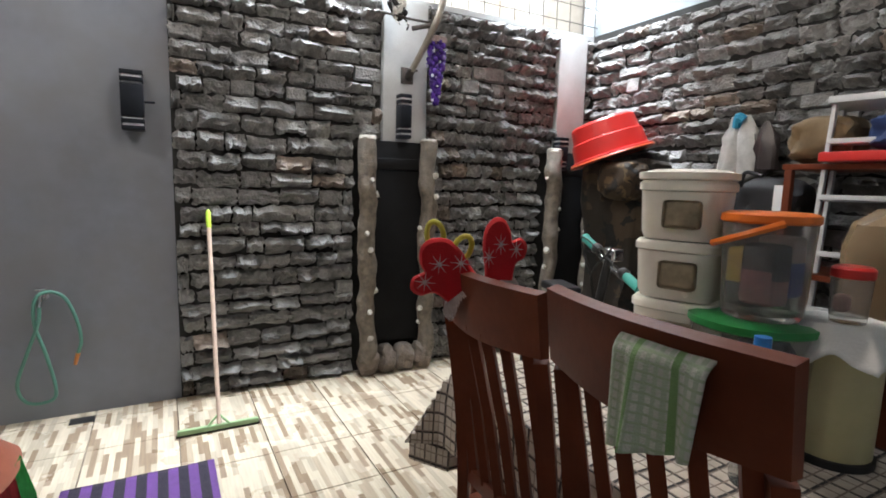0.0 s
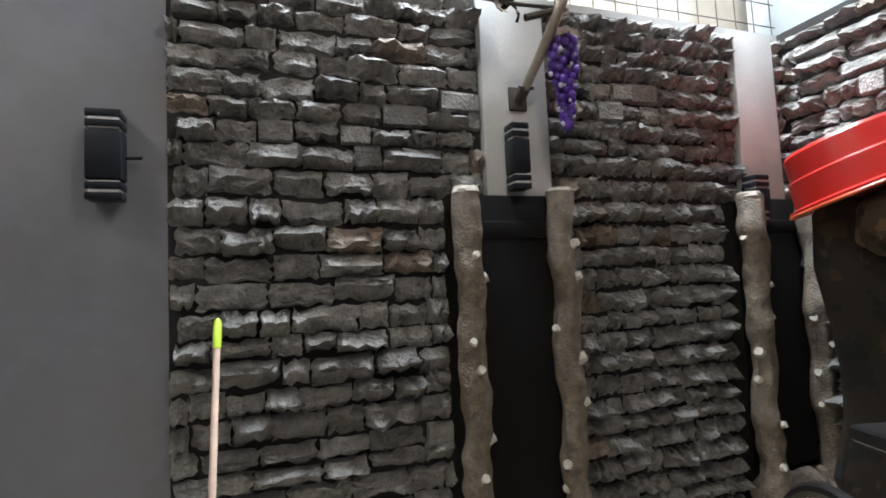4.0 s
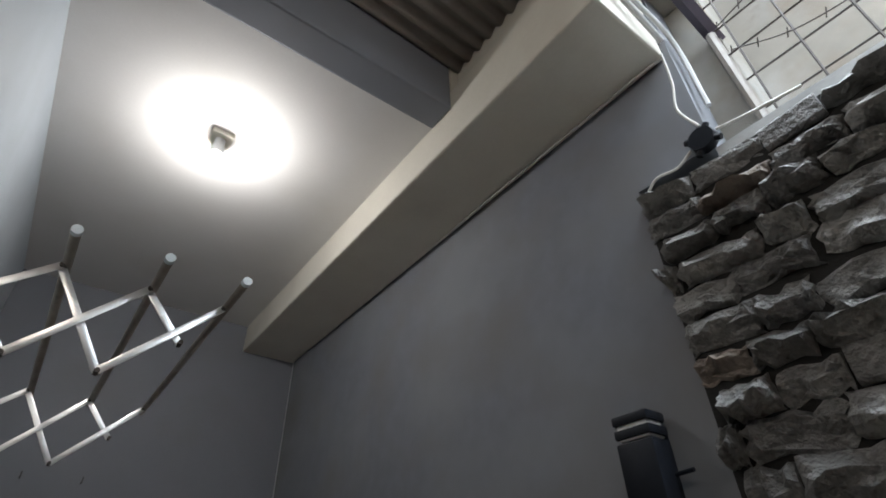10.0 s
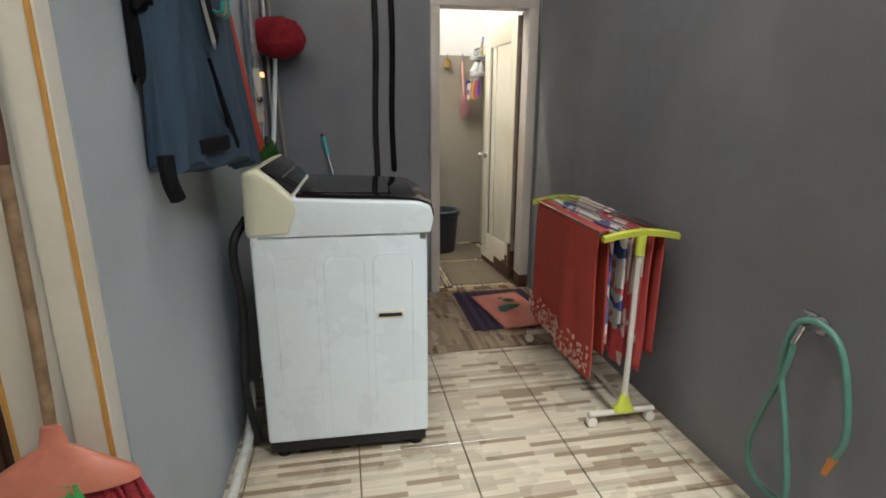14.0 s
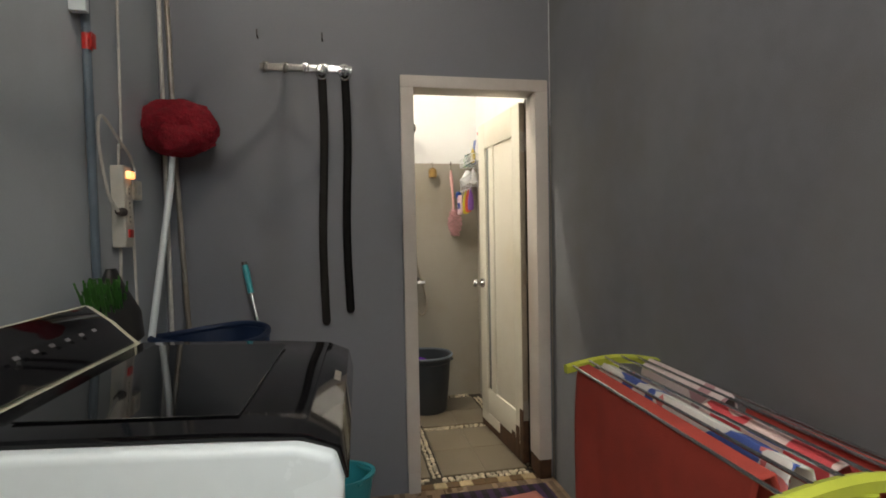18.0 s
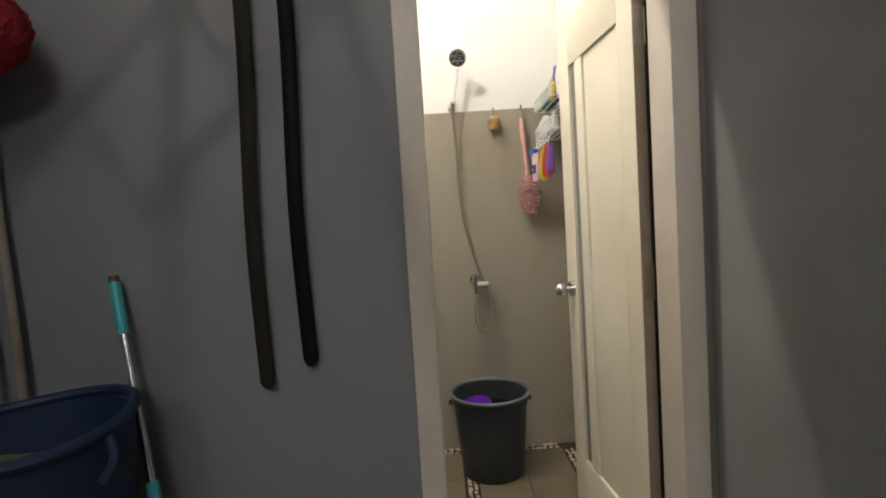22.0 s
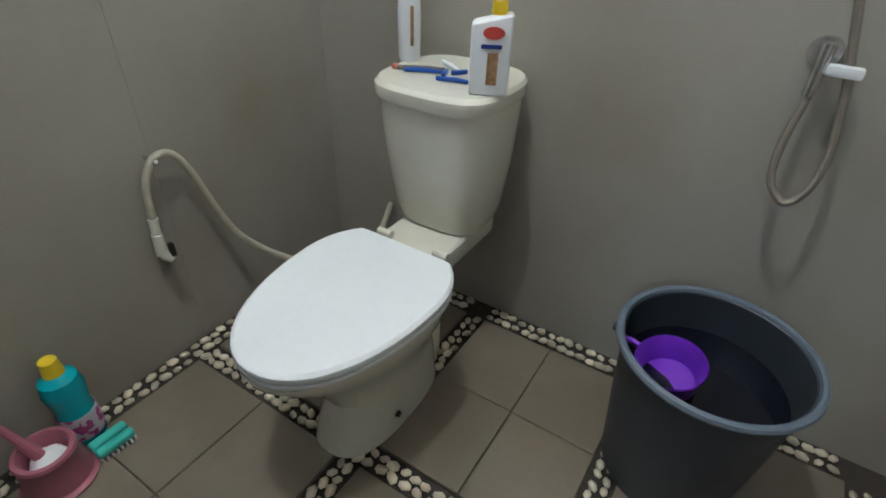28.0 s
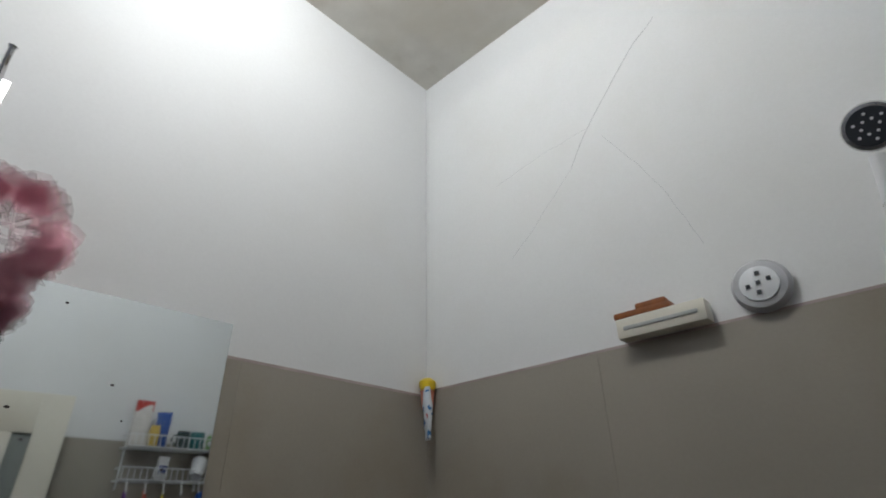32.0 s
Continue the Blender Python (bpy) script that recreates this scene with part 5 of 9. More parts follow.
# ---- folding drying frame on the wall ----
M_ALU = material("brushed aluminium", (0.72, 0.72, 0.72), 0.32, metal=0.85, vary=0.06, scale=20)
fr = thing("accordion_dryer", (-1.84, 1.7, 2.3), "wall-mounted accordion clothes dryer of aluminium bars", "drying rack")
TX, BX, ZT, ZB = [-1.80, -1.52, -1.27, -1.03], [-1.80, -1.56, -1.33, -1.135], 2.435, 2.135
for y in (1.10, 2.36):
    bm = bmesh.new()
    box(bm, -1.848, y - 0.012, 1.98, -1.80, y + 0.012, 2.53, 0.003)
    bmesh.ops.recalc_face_normals(bm, faces=bm.faces)
    part("bracket", bm, M_WM, fr, "white wall bracket")
    bm = bmesh.new()
    box(bm, -1.82, y - 0.014, 2.08, -1.812, y + 0.014, 2.4, 0.002)
    part("slot", bm, M_BLACK, fr)
    for k, (a, b) in enumerate((((BX[0], 2.19), (TX[1], ZT)), ((TX[0], 2.45), (BX[1], ZB)), ((BX[1], ZB), (TX[2], ZT)), ((TX[1], ZT), (BX[2], ZB)), ((BX[2], ZB), (TX[3], ZT)), ((TX[2], ZT), (BX[3], 2.275)))):
        bm = bmesh.new()
        p, q3 = Vector((a[0], y + (0.006 if k % 2 else -0.006), a[1])), Vector((b[0], y + (0.006 if k % 2 else -0.006), b[1]))
        L = (q3 - p).length
        box(bm, -L / 2, -0.0025, -0.012, L / 2, 0.0025, 0.012, 0.002, 2, Matrix.Translation((p + q3) / 2) @ pose(0, 0, 0, 0, math.degrees(-math.atan2(b[1] - a[1], b[0] - a[0])), 0))
        part("lattice_bar", bm, M_ALU, fr)
    for x, z in [(x, ZT) for x in TX[1:]] + [(x, ZB) for x in BX[1:3]] + [(BX[3], 2.275)]:
        bm = bmesh.new()
        cyl(bm, (x, y - 0.016, z), (x, y + 0.016, z), 0.008, None, 10)
        part("rivet", bm, M_IRON, fr)
for x in TX[1:]:
    bm = bmesh.new()
    cyl(bm, (x + 0.01, 0.90, ZT + 0.012), (x + 0.01, 2.46, ZT + 0.012), 0.014, None, 14)
    rod = part("rail", bm, M_POLE, fr, "dull steel rail")
    bm = bmesh.new()
    cyl(bm, (x + 0.01, 0.885, ZT + 0.012), (x + 0.01, 0.905, ZT + 0.012), 0.0155, 0.016, 14)
    part("end_cap", bm, M_WM, rod)

# Small ventilation holes on the corridor wall.
for y, z in ((1.07, 2.60), (1.53, 2.62)):
    vent = thing("wall_vent", (WEST, y, z - 0.1), "dark diamond-shaped ventilation hole in the wall", "vent", group="diamond vents")
    bm = bmesh.new()
    cyl(bm, (WEST + 0.002, y, z), (WEST - 0.004, y, z), 0.115, None, 4)
    part("opening", bm, M_BLACK, vent)
    bm = bmesh.new()
    pts = [(WEST + 0.002, y + 0.115 * math.cos(a * 1.5708), z + 0.115 * math.sin(a * 1.5708)) for a in range(5)]
    tube(bm, pts, 0.006, 4)
    part("edge", bm, M_BLUEGREY, vent)

# ---- ceiling bulb ----
def bulb(x, y, z, label, watts_mat):
    ob = thing("ceiling_lamp", (x, y, z), label, "ceiling lamp")
    bm = bmesh.new()
    box(bm, x - 0.05, y - 0.05, z - 0.03, x + 0.05, y + 0.05, z, 0.006)
    part("base", bm, M_TRIM, ob)
    bm = bmesh.new()
    lathe(bm, [(0.024, -0.03), (0.024, -0.062), (0.030, -0.09), (0.0345, -0.122), (0.033, -0.124), (0.0005, -0.124)], (x, y, z), 24)
    part("housing", bm, M_FROST, ob)
    bm = bmesh.new()
    lathe(bm, [(0.033, -0.1245), (0.037, -0.14), (0.039, -0.165), (0.033, -0.188), (0.016, -0.202), (0.001, -0.205)], (x, y, z), 24)
    gl = part("globe", bm, watts_mat, ob, "lit white bulb")
    gl.visible_shadow = False
    return ob
M_LIT = emitter("lit bulb", (1.0, 0.95, 0.88), 18)
bulb(-1.19, 1.29, 3.41, "bare lit bulb on the corridor ceiling", M_LIT)
bulb(-1.1, 3.62, 3.15, "bare lit bulb on the bathroom ceiling", M_LIT)
# Bulb and cord made up to carry the added dining lamp.
lampd = bulb(-2.05, -1.1, 3.42, "unseen lit bulb added over the dining table", M_LIT)
bm = bmesh.new()
tube(bm, [(-2.05, -1.1, 3.41), (-2.05, -1.1, 3.98)], 0.004, 6)
part("cord", bm, M_CABLE, lampd)

# ---- hook rail and belts ----
rail = thing("hook_rail", (-1.2, 3.11, 2.06), "chrome hook rail screwed to the grey wall", "hook rail")
M_DSTEEL = material("dark steel", (0.20, 0.19, 0.18), 0.35, metal=0.9, vary=0.3, scale=40)
for x0, x1, mat in ((-1.415, -1.20, M_DSTEEL), (-1.195, -0.995, M_CHROME)):
    bm = bmesh.new()
    box(bm, x0, 3.113, 2.060, x1, 3.118, 2.092, 0.002)
    part("plate", bm, mat, rail)
for k in range(5):
    x = -1.39 + 0.09 * k
    bm = bmesh.new()
    box(bm, x - 0.012, 3.106, 2.056, x + 0.012, 3.114, 2.098, 0.003)
    tube(bm, curve_pts([(x, 3.108, 2.085), (x, 3.085, 2.078), (x, 3.075, 2.06), (x, 3.08, 2.045), (x, 3.09, 2.05)], 4), 0.006, 8)
    part("hook", bm, M_DSTEEL if k < 2 else M_CHROME, rail)
def belt(x, z0, lean, mat, label):
    ob = thing("belt", (x, 3.08, z0), label, "belt", group="hanging belts")
    bm = bmesh.new()
    def f(u, v):
        v = 0.98 * v / 0.8 if v < 0.8 else 0.98 + 0.02 * math.sin((v - 0.8) / 0.2 * math.pi / 2)
        z = 2.04 + (z0 - 2.04) * v
        c = x + lean * v + 0.006 * math.sin(7 * v)
        w = 0.019 * (1 if v < 0.98 else max(0.06, math.sqrt(max(0.0, 1 - ((v - 0.98) / 0.02) ** 2))))
        return (c + (u - 0.5) * 2 * w, 3.088 + 0.012 * v, z)
    sheet(bm, f, 2, 60)
    part("strap", bm, mat, ob, thick=0.004)
    bm = bmesh.new()
    pts = [(x + 0.026 * math.cos(a), 3.078, 2.05 + 0.034 * math.sin(a)) for a in [2 * math.pi * k / 18 for k in range(19)]]
    tube(bm, pts, 0.004, 6, False)
    tube(bm, [(x, 3.076, 2.03), (x + 0.004, 3.076, 2.082)], 0.003, 6)
    part("buckle", bm, M_CHROME, ob, "metal buckle")
belt(-1.135, 0.862, -0.012, material("worn grey leather", (0.02, 0.018, 0.017), 0.7, spec=0.25, vary=0.2, scale=20, fine=150, bump=0.4), "worn dark grey leather belt hanging from the hook rail")
belt(-1.03, 0.915, -0.002, material("black leather", (0.005, 0.005, 0.005), 0.65, spec=0.2, vary=0.2, scale=20, fine=150, bump=0.3), "black leather belt hanging from the hook rail")
for x in (-1.42, -1.13):
    bm = bmesh.new()
    cyl(bm, (x, 3.118, 2.205), (x, 3.09, 2.21), 0.003, None, 7)
    tube(bm, [(x, 3.092, 2.21), (x, 3.09, 2.235)], 0.003, 6)
    solo("nail", bm, M_IRON, "bent rusty nail in the wall", "nail")

# ---- mops, poles and power strip in the corner ----
mp = thing("microfibre_mop", (-1.8, 2.9, 0), "red fluffy mop head upside down on a white pole", "mop")
bm = bmesh.new()
bmesh.ops.create_icosphere(bm, subdivisions=5, radius=1.0)
for v in bm.verts:
    n_ = v.co.normalized()
    r_ = 1 + 0.10 * noise.noise(n_ * 3) + 0.05 * noise.noise(n_ * 9) + 0.05 * noise.noise(n_ * 24)
    dent = 0.35 * math.exp(-((n_.x - 0.25) ** 2 + (n_.z - 0.05) ** 2) * 9) if n_.y < 0 else 0
    v.co = Vector((0.165 * n_.x, 0.10 * n_.y, 0.118 * n_.z)) * (r_ - dent) + Vector((-1.735, 2.97, 1.755))
part("head", bm, material("crimson microfibre", (0.34, 0.015, 0.03), 0.95, vary=0.3, scale=40, fine=160, bump=1.0, bump_dist=0.01), mp, "fluffy crimson head")
bm = bmesh.new()
tube(bm, [(-1.755, 2.97, 1.66), (-1.765, 2.965, 1.53)], 0.012, 10)
tube(bm, [(-1.765, 2.965, 1.53), (-1.82, 2.80, 0.8), (-1.828, 2.62, 0.02)], 0.014, 10)
part("pole", bm, M_WM, mp)
def leaning_pole(name, pts, r, mat, label):
    bm = bmesh.new()
    tube(bm, pts, r, 10)
    return solo(name, bm, mat, label, "pole")
leaning_pole("steel_pole", [(-1.70, 3.05, 0.02), (-1.78, 3.09, 1.6), (-1.80, 3.10, 2.45)], 0.011, M_POLE, "thin dull steel pole leaning in the corner")
leaning_pole("dust_pole", [(-1.80, 3.04, 0.02), (-1.82, 3.06, 2.75)], 0.009, M_CABLE, "thin white pole standing in the corner")
pl = thing("lobby_broom", (-1.78, 2.36, 0.95), "black lobby broom with green bristles hanging on a blue-grey pole", "broom")
bm = bmesh.new()
tube(bm, [(-1.82, 2.40, 1.17), (-1.825, 2.40, 2.36)], 0.013, 10)
part("pole", bm, material("blue grey painted pole", (0.12, 0.16, 0.2), 0.4, vary=0.15, scale=20), pl)
bm = bmesh.new()
box(bm, -1.80, 2.395 - 0.016, 1.885, -1.805 + 0.0, 2.395 + 0.016, 1.93, 0.002)
tube(bm, [(-1.822, 2.40, 1.88), (-1.822, 2.40, 1.93)], 0.0145, 12)
part("label_band", bm, M_RED, pl, "red label band")
bm = bmesh.new()
lathe(bm, [(0.02, 0.22), (0.05, 0.17), (0.115, 0.08), (0.125, 0.0), (0.11, -0.01)], (-1.755, 2.34, 0.98), 20, 0.6, 1.05)
part("head", bm, M_BLACK, pl, "black plastic head")
bm = bmesh.new()
rng = random.Random(5)
for k in range(120):
    a, r_ = rng.uniform(0, 6.28), math.sqrt(rng.random())
    p = Vector((-1.755 + 0.045 * r_ * math.cos(a), 2.31 + 0.09 * r_ * math.sin(a), 1.06))
    tube(bm, [p, p + Vector((rng.uniform(-.01, .03), -0.05 + rng.uniform(-.02, .02), rng.uniform(0.06, 0.12)))], 0.003, 3)
part("bristles", bm, material("green bristles dark", (0.06, 0.22, 0.04), 0.6, vary=0.4, scale=60), pl, "green bristles")
ps = thing("power_strip", (-1.835, 2.62, 1.27), "white wall power strip with a red glowing switch", "power strip")
bm = bmesh.new()
box(bm, -1.848, 2.585, 1.26, -1.802, 2.655, 1.55, 0.008, 3)
part("case", bm, material("off white plastic", (0.6, 0.58, 0.52), 0.35, vary=0.05, scale=20), ps)
for z in (1.36, 1.41, 1.46):
    bm = bmesh.new()
    cyl(bm, (-1.803, 2.62, z), (-1.7995, 2.62, z), 0.021, 0.019, 16)
    so = part("outlet", bm, M_TRIM, ps)
    for dz in (-0.008, 0.008):
        bm = bmesh.new()
        cyl(bm, (-1.80, 2.62, z + dz), (-1.7988, 2.62, z + dz), 0.0035, None, 8)
        part("hole", bm, M_BLACK, so)
bm = bmesh.new()
box(bm, -1.803, 2.605, 1.295, -1.7955, 2.638, 1.325, 0.003)
part("switch", bm, M_RED, ps, "red rocker switch")
bm = bmesh.new()
box(bm, -1.803, 2.602, 1.505, -1.785, 2.64, 1.53, 0.004)
part("indicator", bm, emitter("orange indicator", (1.0, 0.35, 0.1), 2.5), ps, "glowing orange indicator")
bm = bmesh.new()
cyl(bm, (-1.81, 2.588, 1.385), (-1.81, 2.55, 1.385), 0.016, 0.012, 10)
part("plug", bm, M_IRON, ps)
for pts in ([(-1.83, 2.62, 1.55), (-1.82, 2.60, 1.62), (-1.835, 2.66, 1.66), (-1.835, 2.67, 2.1), (-1.835, 2.68, 2.75)],
            [(-1.81, 2.55, 1.385), (-1.82, 2.50, 1.45), (-1.83, 2.47, 1.62), (-1.83, 2.50, 1.70), (-1.82, 2.60, 1.64), (-1.83, 2.72, 1.6), (-1.83, 2.76, 1.55), (-1.81, 2.70, 1.51)],
            [(-1.83, 2.61, 1.26), (-1.835, 2.605, 0.9), (-1.83, 2.60, 0.4)], [(-1.83, 2.72, 1.45), (-1.83, 2.735, 1.1), (-1.835, 2.77, 0.7), (-1.83, 2.80, 0.4)]):
    bm = bmesh.new()
    tube(bm, curve_pts(pts, 6), 0.005, 7)
    part("cable", bm, M_CABLE, ps)
wsk = thing("wall_socket", (-1.84, 2.78, 1.44), "yellowed plastic wall socket with plugs", "wall socket")
bm = bmesh.new()
box(bm, -1.85, 2.745, 1.44, -1.825, 2.815, 1.515, 0.005)
part("plate", bm, M_TRIM, wsk)
bm = bmesh.new()
cyl(bm, (-1.827, 2.78, 1.478), (-1.823, 2.78, 1.478), 0.02, 0.018, 14)
part("outlet", bm, M_CABLE, wsk)

# ---- navy hamper, mop bucket and mop ----
M_NAVY = material("navy nylon", (0.008, 0.024, 0.072), 0.6, vary=0.2, scale=8, fine=120, bump=0.3)
hm = thing("laundry_hamper", (-1.52, 2.83, 0), "sagging navy blue fabric laundry hamper with dark cloths in it", "laundry hamper")
bm = bmesh.new()
def hw(a, z):
    return 1 + 0.02 * math.sin(3 * a + 9 * z) + 0.02 * math.sin(5 * a - 6 * z)
lathe(bm, [(0.19, 0.0), (0.205, 0.05), (0.215, 0.25), (0.222, 0.46), (0.214, 0.60), (0.228, 0.76), (0.238, 0.86), (0.24, 0.90), (0.232, 0.898), (0.222, 0.80), (0.212, 0.70), (0.0005, 0.69)], (-1.53, 2.84, 0), 40, 1.02, 1.0, hw)
part("body", bm, M_NAVY, hm)
bm = bmesh.new()
tube(bm, [(-1.53 + 0.246 * math.cos(a), 2.84 + 0.241 * math.sin(a), 0.90 + 0.012 * math.sin(2 * a)) for a in [2 * math.pi * k / 40 for k in range(41)]], 0.014, 8, False)
part("rim", bm, M_NAVY, hm, "stitched navy rim")
bm = bmesh.new()
tube(bm, [(-1.53 + 0.224 * math.cos(a), 2.84 + 0.222 * math.sin(a), 0.50 - 0.17 * math.cos(a + 0.5)) for a in [2 * math.pi * k / 40 for k in range(41)]], 0.009, 7, False)
part("spring_seam", bm, M_NAVY, hm)
bm = bmesh.new()
sheet(bm, lambda u, v: (-1.53 + 0.215 * (2 * u - 1) * math.sqrt(max(0, 1 - (2 * v - 1) ** 2 * 0.98)), 2.84 + 0.215 * (2 * v - 1), 0.74 + 0.06 * noise.noise(Vector((u * 5, v * 5, 1))) + 0.03 * noise.noise(Vector((u * 13, v * 11, 4)))), 22, 22)
part("laundry", bm, M_JBLK, hm, "dark crumpled laundry")
bm = bmesh.new()
box(bm, -1.60, 2.76, 0.77, -1.46, 2.86, 0.84, 0.03, 3)
part("cloth", bm, material("olive cloth", (0.12, 0.13, 0.05), 0.9, vary=0.2, scale=20, fine=200, bump=0.4), hm, "folded olive cloth")
bm = bmesh.new()
tube(bm, curve_pts([(-1.29, 2.80, 0.885), (-1.265, 2.78, 0.84), (-1.285, 2.76, 0.80)], 4), 0.011, 7)
part("handle", bm, M_NAVY, hm)
hm.location, hm.scale = (-1.591, 2.861, 0), (0.9, 0.9, 0.985)
M_TEALB = material("teal bucket plastic", (0.03, 0.34, 0.40), 0.3, vary=0.08, scale=10)
mb = thing("spin_mop_bucket", (-1.17, 2.83, 0), "teal spin mop bucket with a grey wringer basket", "mop bucket")
bm = bmesh.new()
def oval(a, z):
    return 1 + 0.06 * math.cos(2 * a)
lathe(bm, [(0.16, 0.0), (0.172, 0.015), (0.188, 0.14), (0.202, 0.235), (0.212, 0.245), (0.212, 0.252), (0.198, 0.25), (0.182, 0.13), (0.165, 0.03), (0.0005, 0.022)], (-1.165, 2.87, 0), 40, 1.0, 0.68, oval)
part("tub", bm, M_TEALB, mb)
bm = bmesh.new()
lathe(bm, [(0.082, 0.08), (0.098, 0.235), (0.116, 0.258), (0.113, 0.268), (0.096, 0.252), (0.088, 0.22), (0.0005, 0.215)], (-1.255, 2.87, 0), 28)
part("wringer", bm, material("pale grey plastic", (0.5, 0.52, 0.54), 0.4, vary=0.06, scale=10), mb, "pale grey wringer basket")
for k in range(6):
    bm = bmesh.new()
    a = k * 1.047
    cyl(bm, (-1.255 + 0.06 * math.cos(a), 2.87 + 0.06 * math.sin(a), 0.214), (-1.255 + 0.06 * math.cos(a), 2.87 + 0.06 * math.sin(a), 0.219), 0.013, 0.011, 8)
    part("wringer_hole", bm, M_BLACK, mb)
bm = bmesh.new()
tube(bm, [(-1.02 + 0.0, 2.87 - 0.10, 0.235), (-0.955, 2.87, 0.24), (-1.02, 2.97, 0.235)], 0.008, 8)
part("lip", bm, M_TEALB, mb)
mop = thing("spin_mop", (-1.27, 2.87, 0.16), "spin mop with a chrome and teal pole standing in its bucket", "mop")
P0, P1 = Vector((-1.275, 2.875, 0.17)), Vector((-1.505, 3.09, 1.175))
for name_, a, b, r_, mat in (("socket", 0.0, 0.12, 0.017, M_TEALB), ("lower_pole", 0.1, 0.42, 0.011, M_CHROME), ("clamp", 0.42, 0.52, 0.015, M_TEALB), ("upper_pole", 0.5, 0.87, 0.0095, M_CHROME), ("grip", 0.86, 0.985, 0.0135, M_TEALB), ("hanging_cap", 0.98, 1.0, 0.012, M_IRON)):
    bm = bmesh.new()
    tube(bm, [P0.lerp(P1, a), P0.lerp(P1, b)], r_, 12)
    part(name_, bm, mat, mop)
tubg = thing("plastic_tub", (-1.46, 2.30, 0.70), "small green plastic tub with packets in it, on a dark crate", "tub")
bm = bmesh.new()
lathe(bm, [(0.085, 0.0), (0.11, 0.12), (0.12, 0.125), (0.12, 0.135), (0.105, 0.125), (0.08, 0.012), (0.0005, 0.01)], (-1.46, 2.30, 0.70), 28, 1.1, 1.0)
part("bowl", bm, material("mint plastic", (0.06, 0.42, 0.27), 0.35, vary=0.08, scale=10), tubg)
for k, c in enumerate(((0.55, 0.1, 0.1), (0.6, 0.6, 0.58), (0.5, 0.12, 0.2))):
    bm = bmesh.new()
    box(bm, -1.52 + 0.05 * k, 2.27, 0.74, -1.46 + 0.05 * k, 2.33, 0.855 - 0.02 * k, 0.012, 2, Matrix.Translation((-1.4, 2.3, 0.8)) @ pose(0, 0, 0, 10 * k - 10, 14, 20 * k) @ Matrix.Translation((1.4, -2.3, -0.8)))
    part("packet", bm, material("packet %s" % "abc"[k], c, 0.4, vary=0.25, scale=40), tubg)
bm = bmesh.new()
tubg.location.x += 0.06
tubg.location.z -= 0.04
tubg.scale = (0.85, 0.85, 0.9)
box(bm, -1.78, 2.10, 0.0, -1.36, 2.44, 0.66, 0.02, 2)
crate = thing("storage_crate", (-1.59, 2.27, 0), "black plastic crate behind the washing machine", "crate")
part("body", bm, M_BLACK, crate)
for z in (0.15, 0.36):
    bm = bmesh.new()
    box(bm, -1.79, 2.09, z, -1.35, 2.45, z + 0.03, 0.008)
    part("rib", bm, M_BLACK, crate)

# ---- rolling clothes airer with laundry ----
M_LIME = material("lime plastic", (0.48, 0.52, 0.07), 0.35, vary=0.08, scale=12)
M_TUBE = material("white painted steel tube", (0.62, 0.58, 0.52), 0.4, vary=0.1, scale=20, stain=(0.35, 0.25, 0.15), stain_amount=0.3)
air = thing("clothes_airer", (-0.19, 1.8, 0), "rolling clothes airer with lime green arms", "clothes airer")
FA, FB = [(-0.385, 1.30), (-0.055, 1.30)], [(-0.355, 2.16), (-0.025, 2.16)]
def arm(y, xa, xb):
    bm = bmesh.new()
    n_ = 14
    pts = [(xa + (xb - xa) * k / n_, y, 0.842 + 0.022 * math.sin(math.pi * k / n_)) for k in range(n_ + 1)]
    prof = [(-0.013, -0.014), (0.013, -0.014), (0.016, 0.008), (0.0, 0.014), (-0.016, 0.008)]
    rings = [[bm.verts.new((p[0], p[1] + a, p[2] + b)) for a, b in prof] for p in pts]
    for u, v in zip(rings, rings[1:]):
        for k in range(5):
            bm.faces.new((u[k], u[(k + 1) % 5], v[(k + 1) % 5], v[k]))
    bm.faces.new(rings[0]), bm.faces.new(rings[-1][::-1])
    part("arm", bm, M_LIME, air, "lime green plastic arm")
for (xa, y), (xb, _) in (FA, FB):
    arm(y, xa, xb)
    xm = (xa + xb) / 2
    bm = bmesh.new()
    cyl(bm, (xm, y, 0.77), (xm, y, 0.85), 0.020, 0.022, 14)
    part("post_collar", bm, M_LIME, air)
    bm = bmesh.new()
    cyl(bm, (xm, y, 0.07), (xm, y, 0.79), 0.0125, None, 12)
    part("post", bm, M_TUBE, air)
    bm = bmesh.new()
    box(bm, xm - 0.045, y - 0.025, 0.06, xm + 0.045, y + 0.025, 0.075, 0.005)
    lathe(bm, [(0.05, 0.07), (0.03, 0.10), (0.016, 0.15)], (xm, y, 0), 14, 1.0, 0.6)
    part("foot_collar", bm, M_LIME, air)
    bm = bmesh.new()
    cyl(bm, (xm - 0.16, y, 0.058), (xm + 0.145, y, 0.058), 0.013, None, 12)
    part("foot_bar", bm, M_TUBE, air)
    for dx in (-0.145, 0.13):
        bm = bmesh.new()
        cyl(bm, (xm + dx, y - 0.011, 0.023), (xm + dx, y + 0.011, 0.023), 0.023, None, 14)
        cyl(bm, (xm + dx, y, 0.023), (xm + dx, y, 0.055), 0.007, None, 8)
        part("caster", bm, M_TRIM, air)
bm = bmesh.new()
cyl(bm, (-0.22, 1.30, 0.10), (-0.19, 2.16, 0.10), 0.011, None, 10)
part("stretcher", bm, M_TUBE, air)
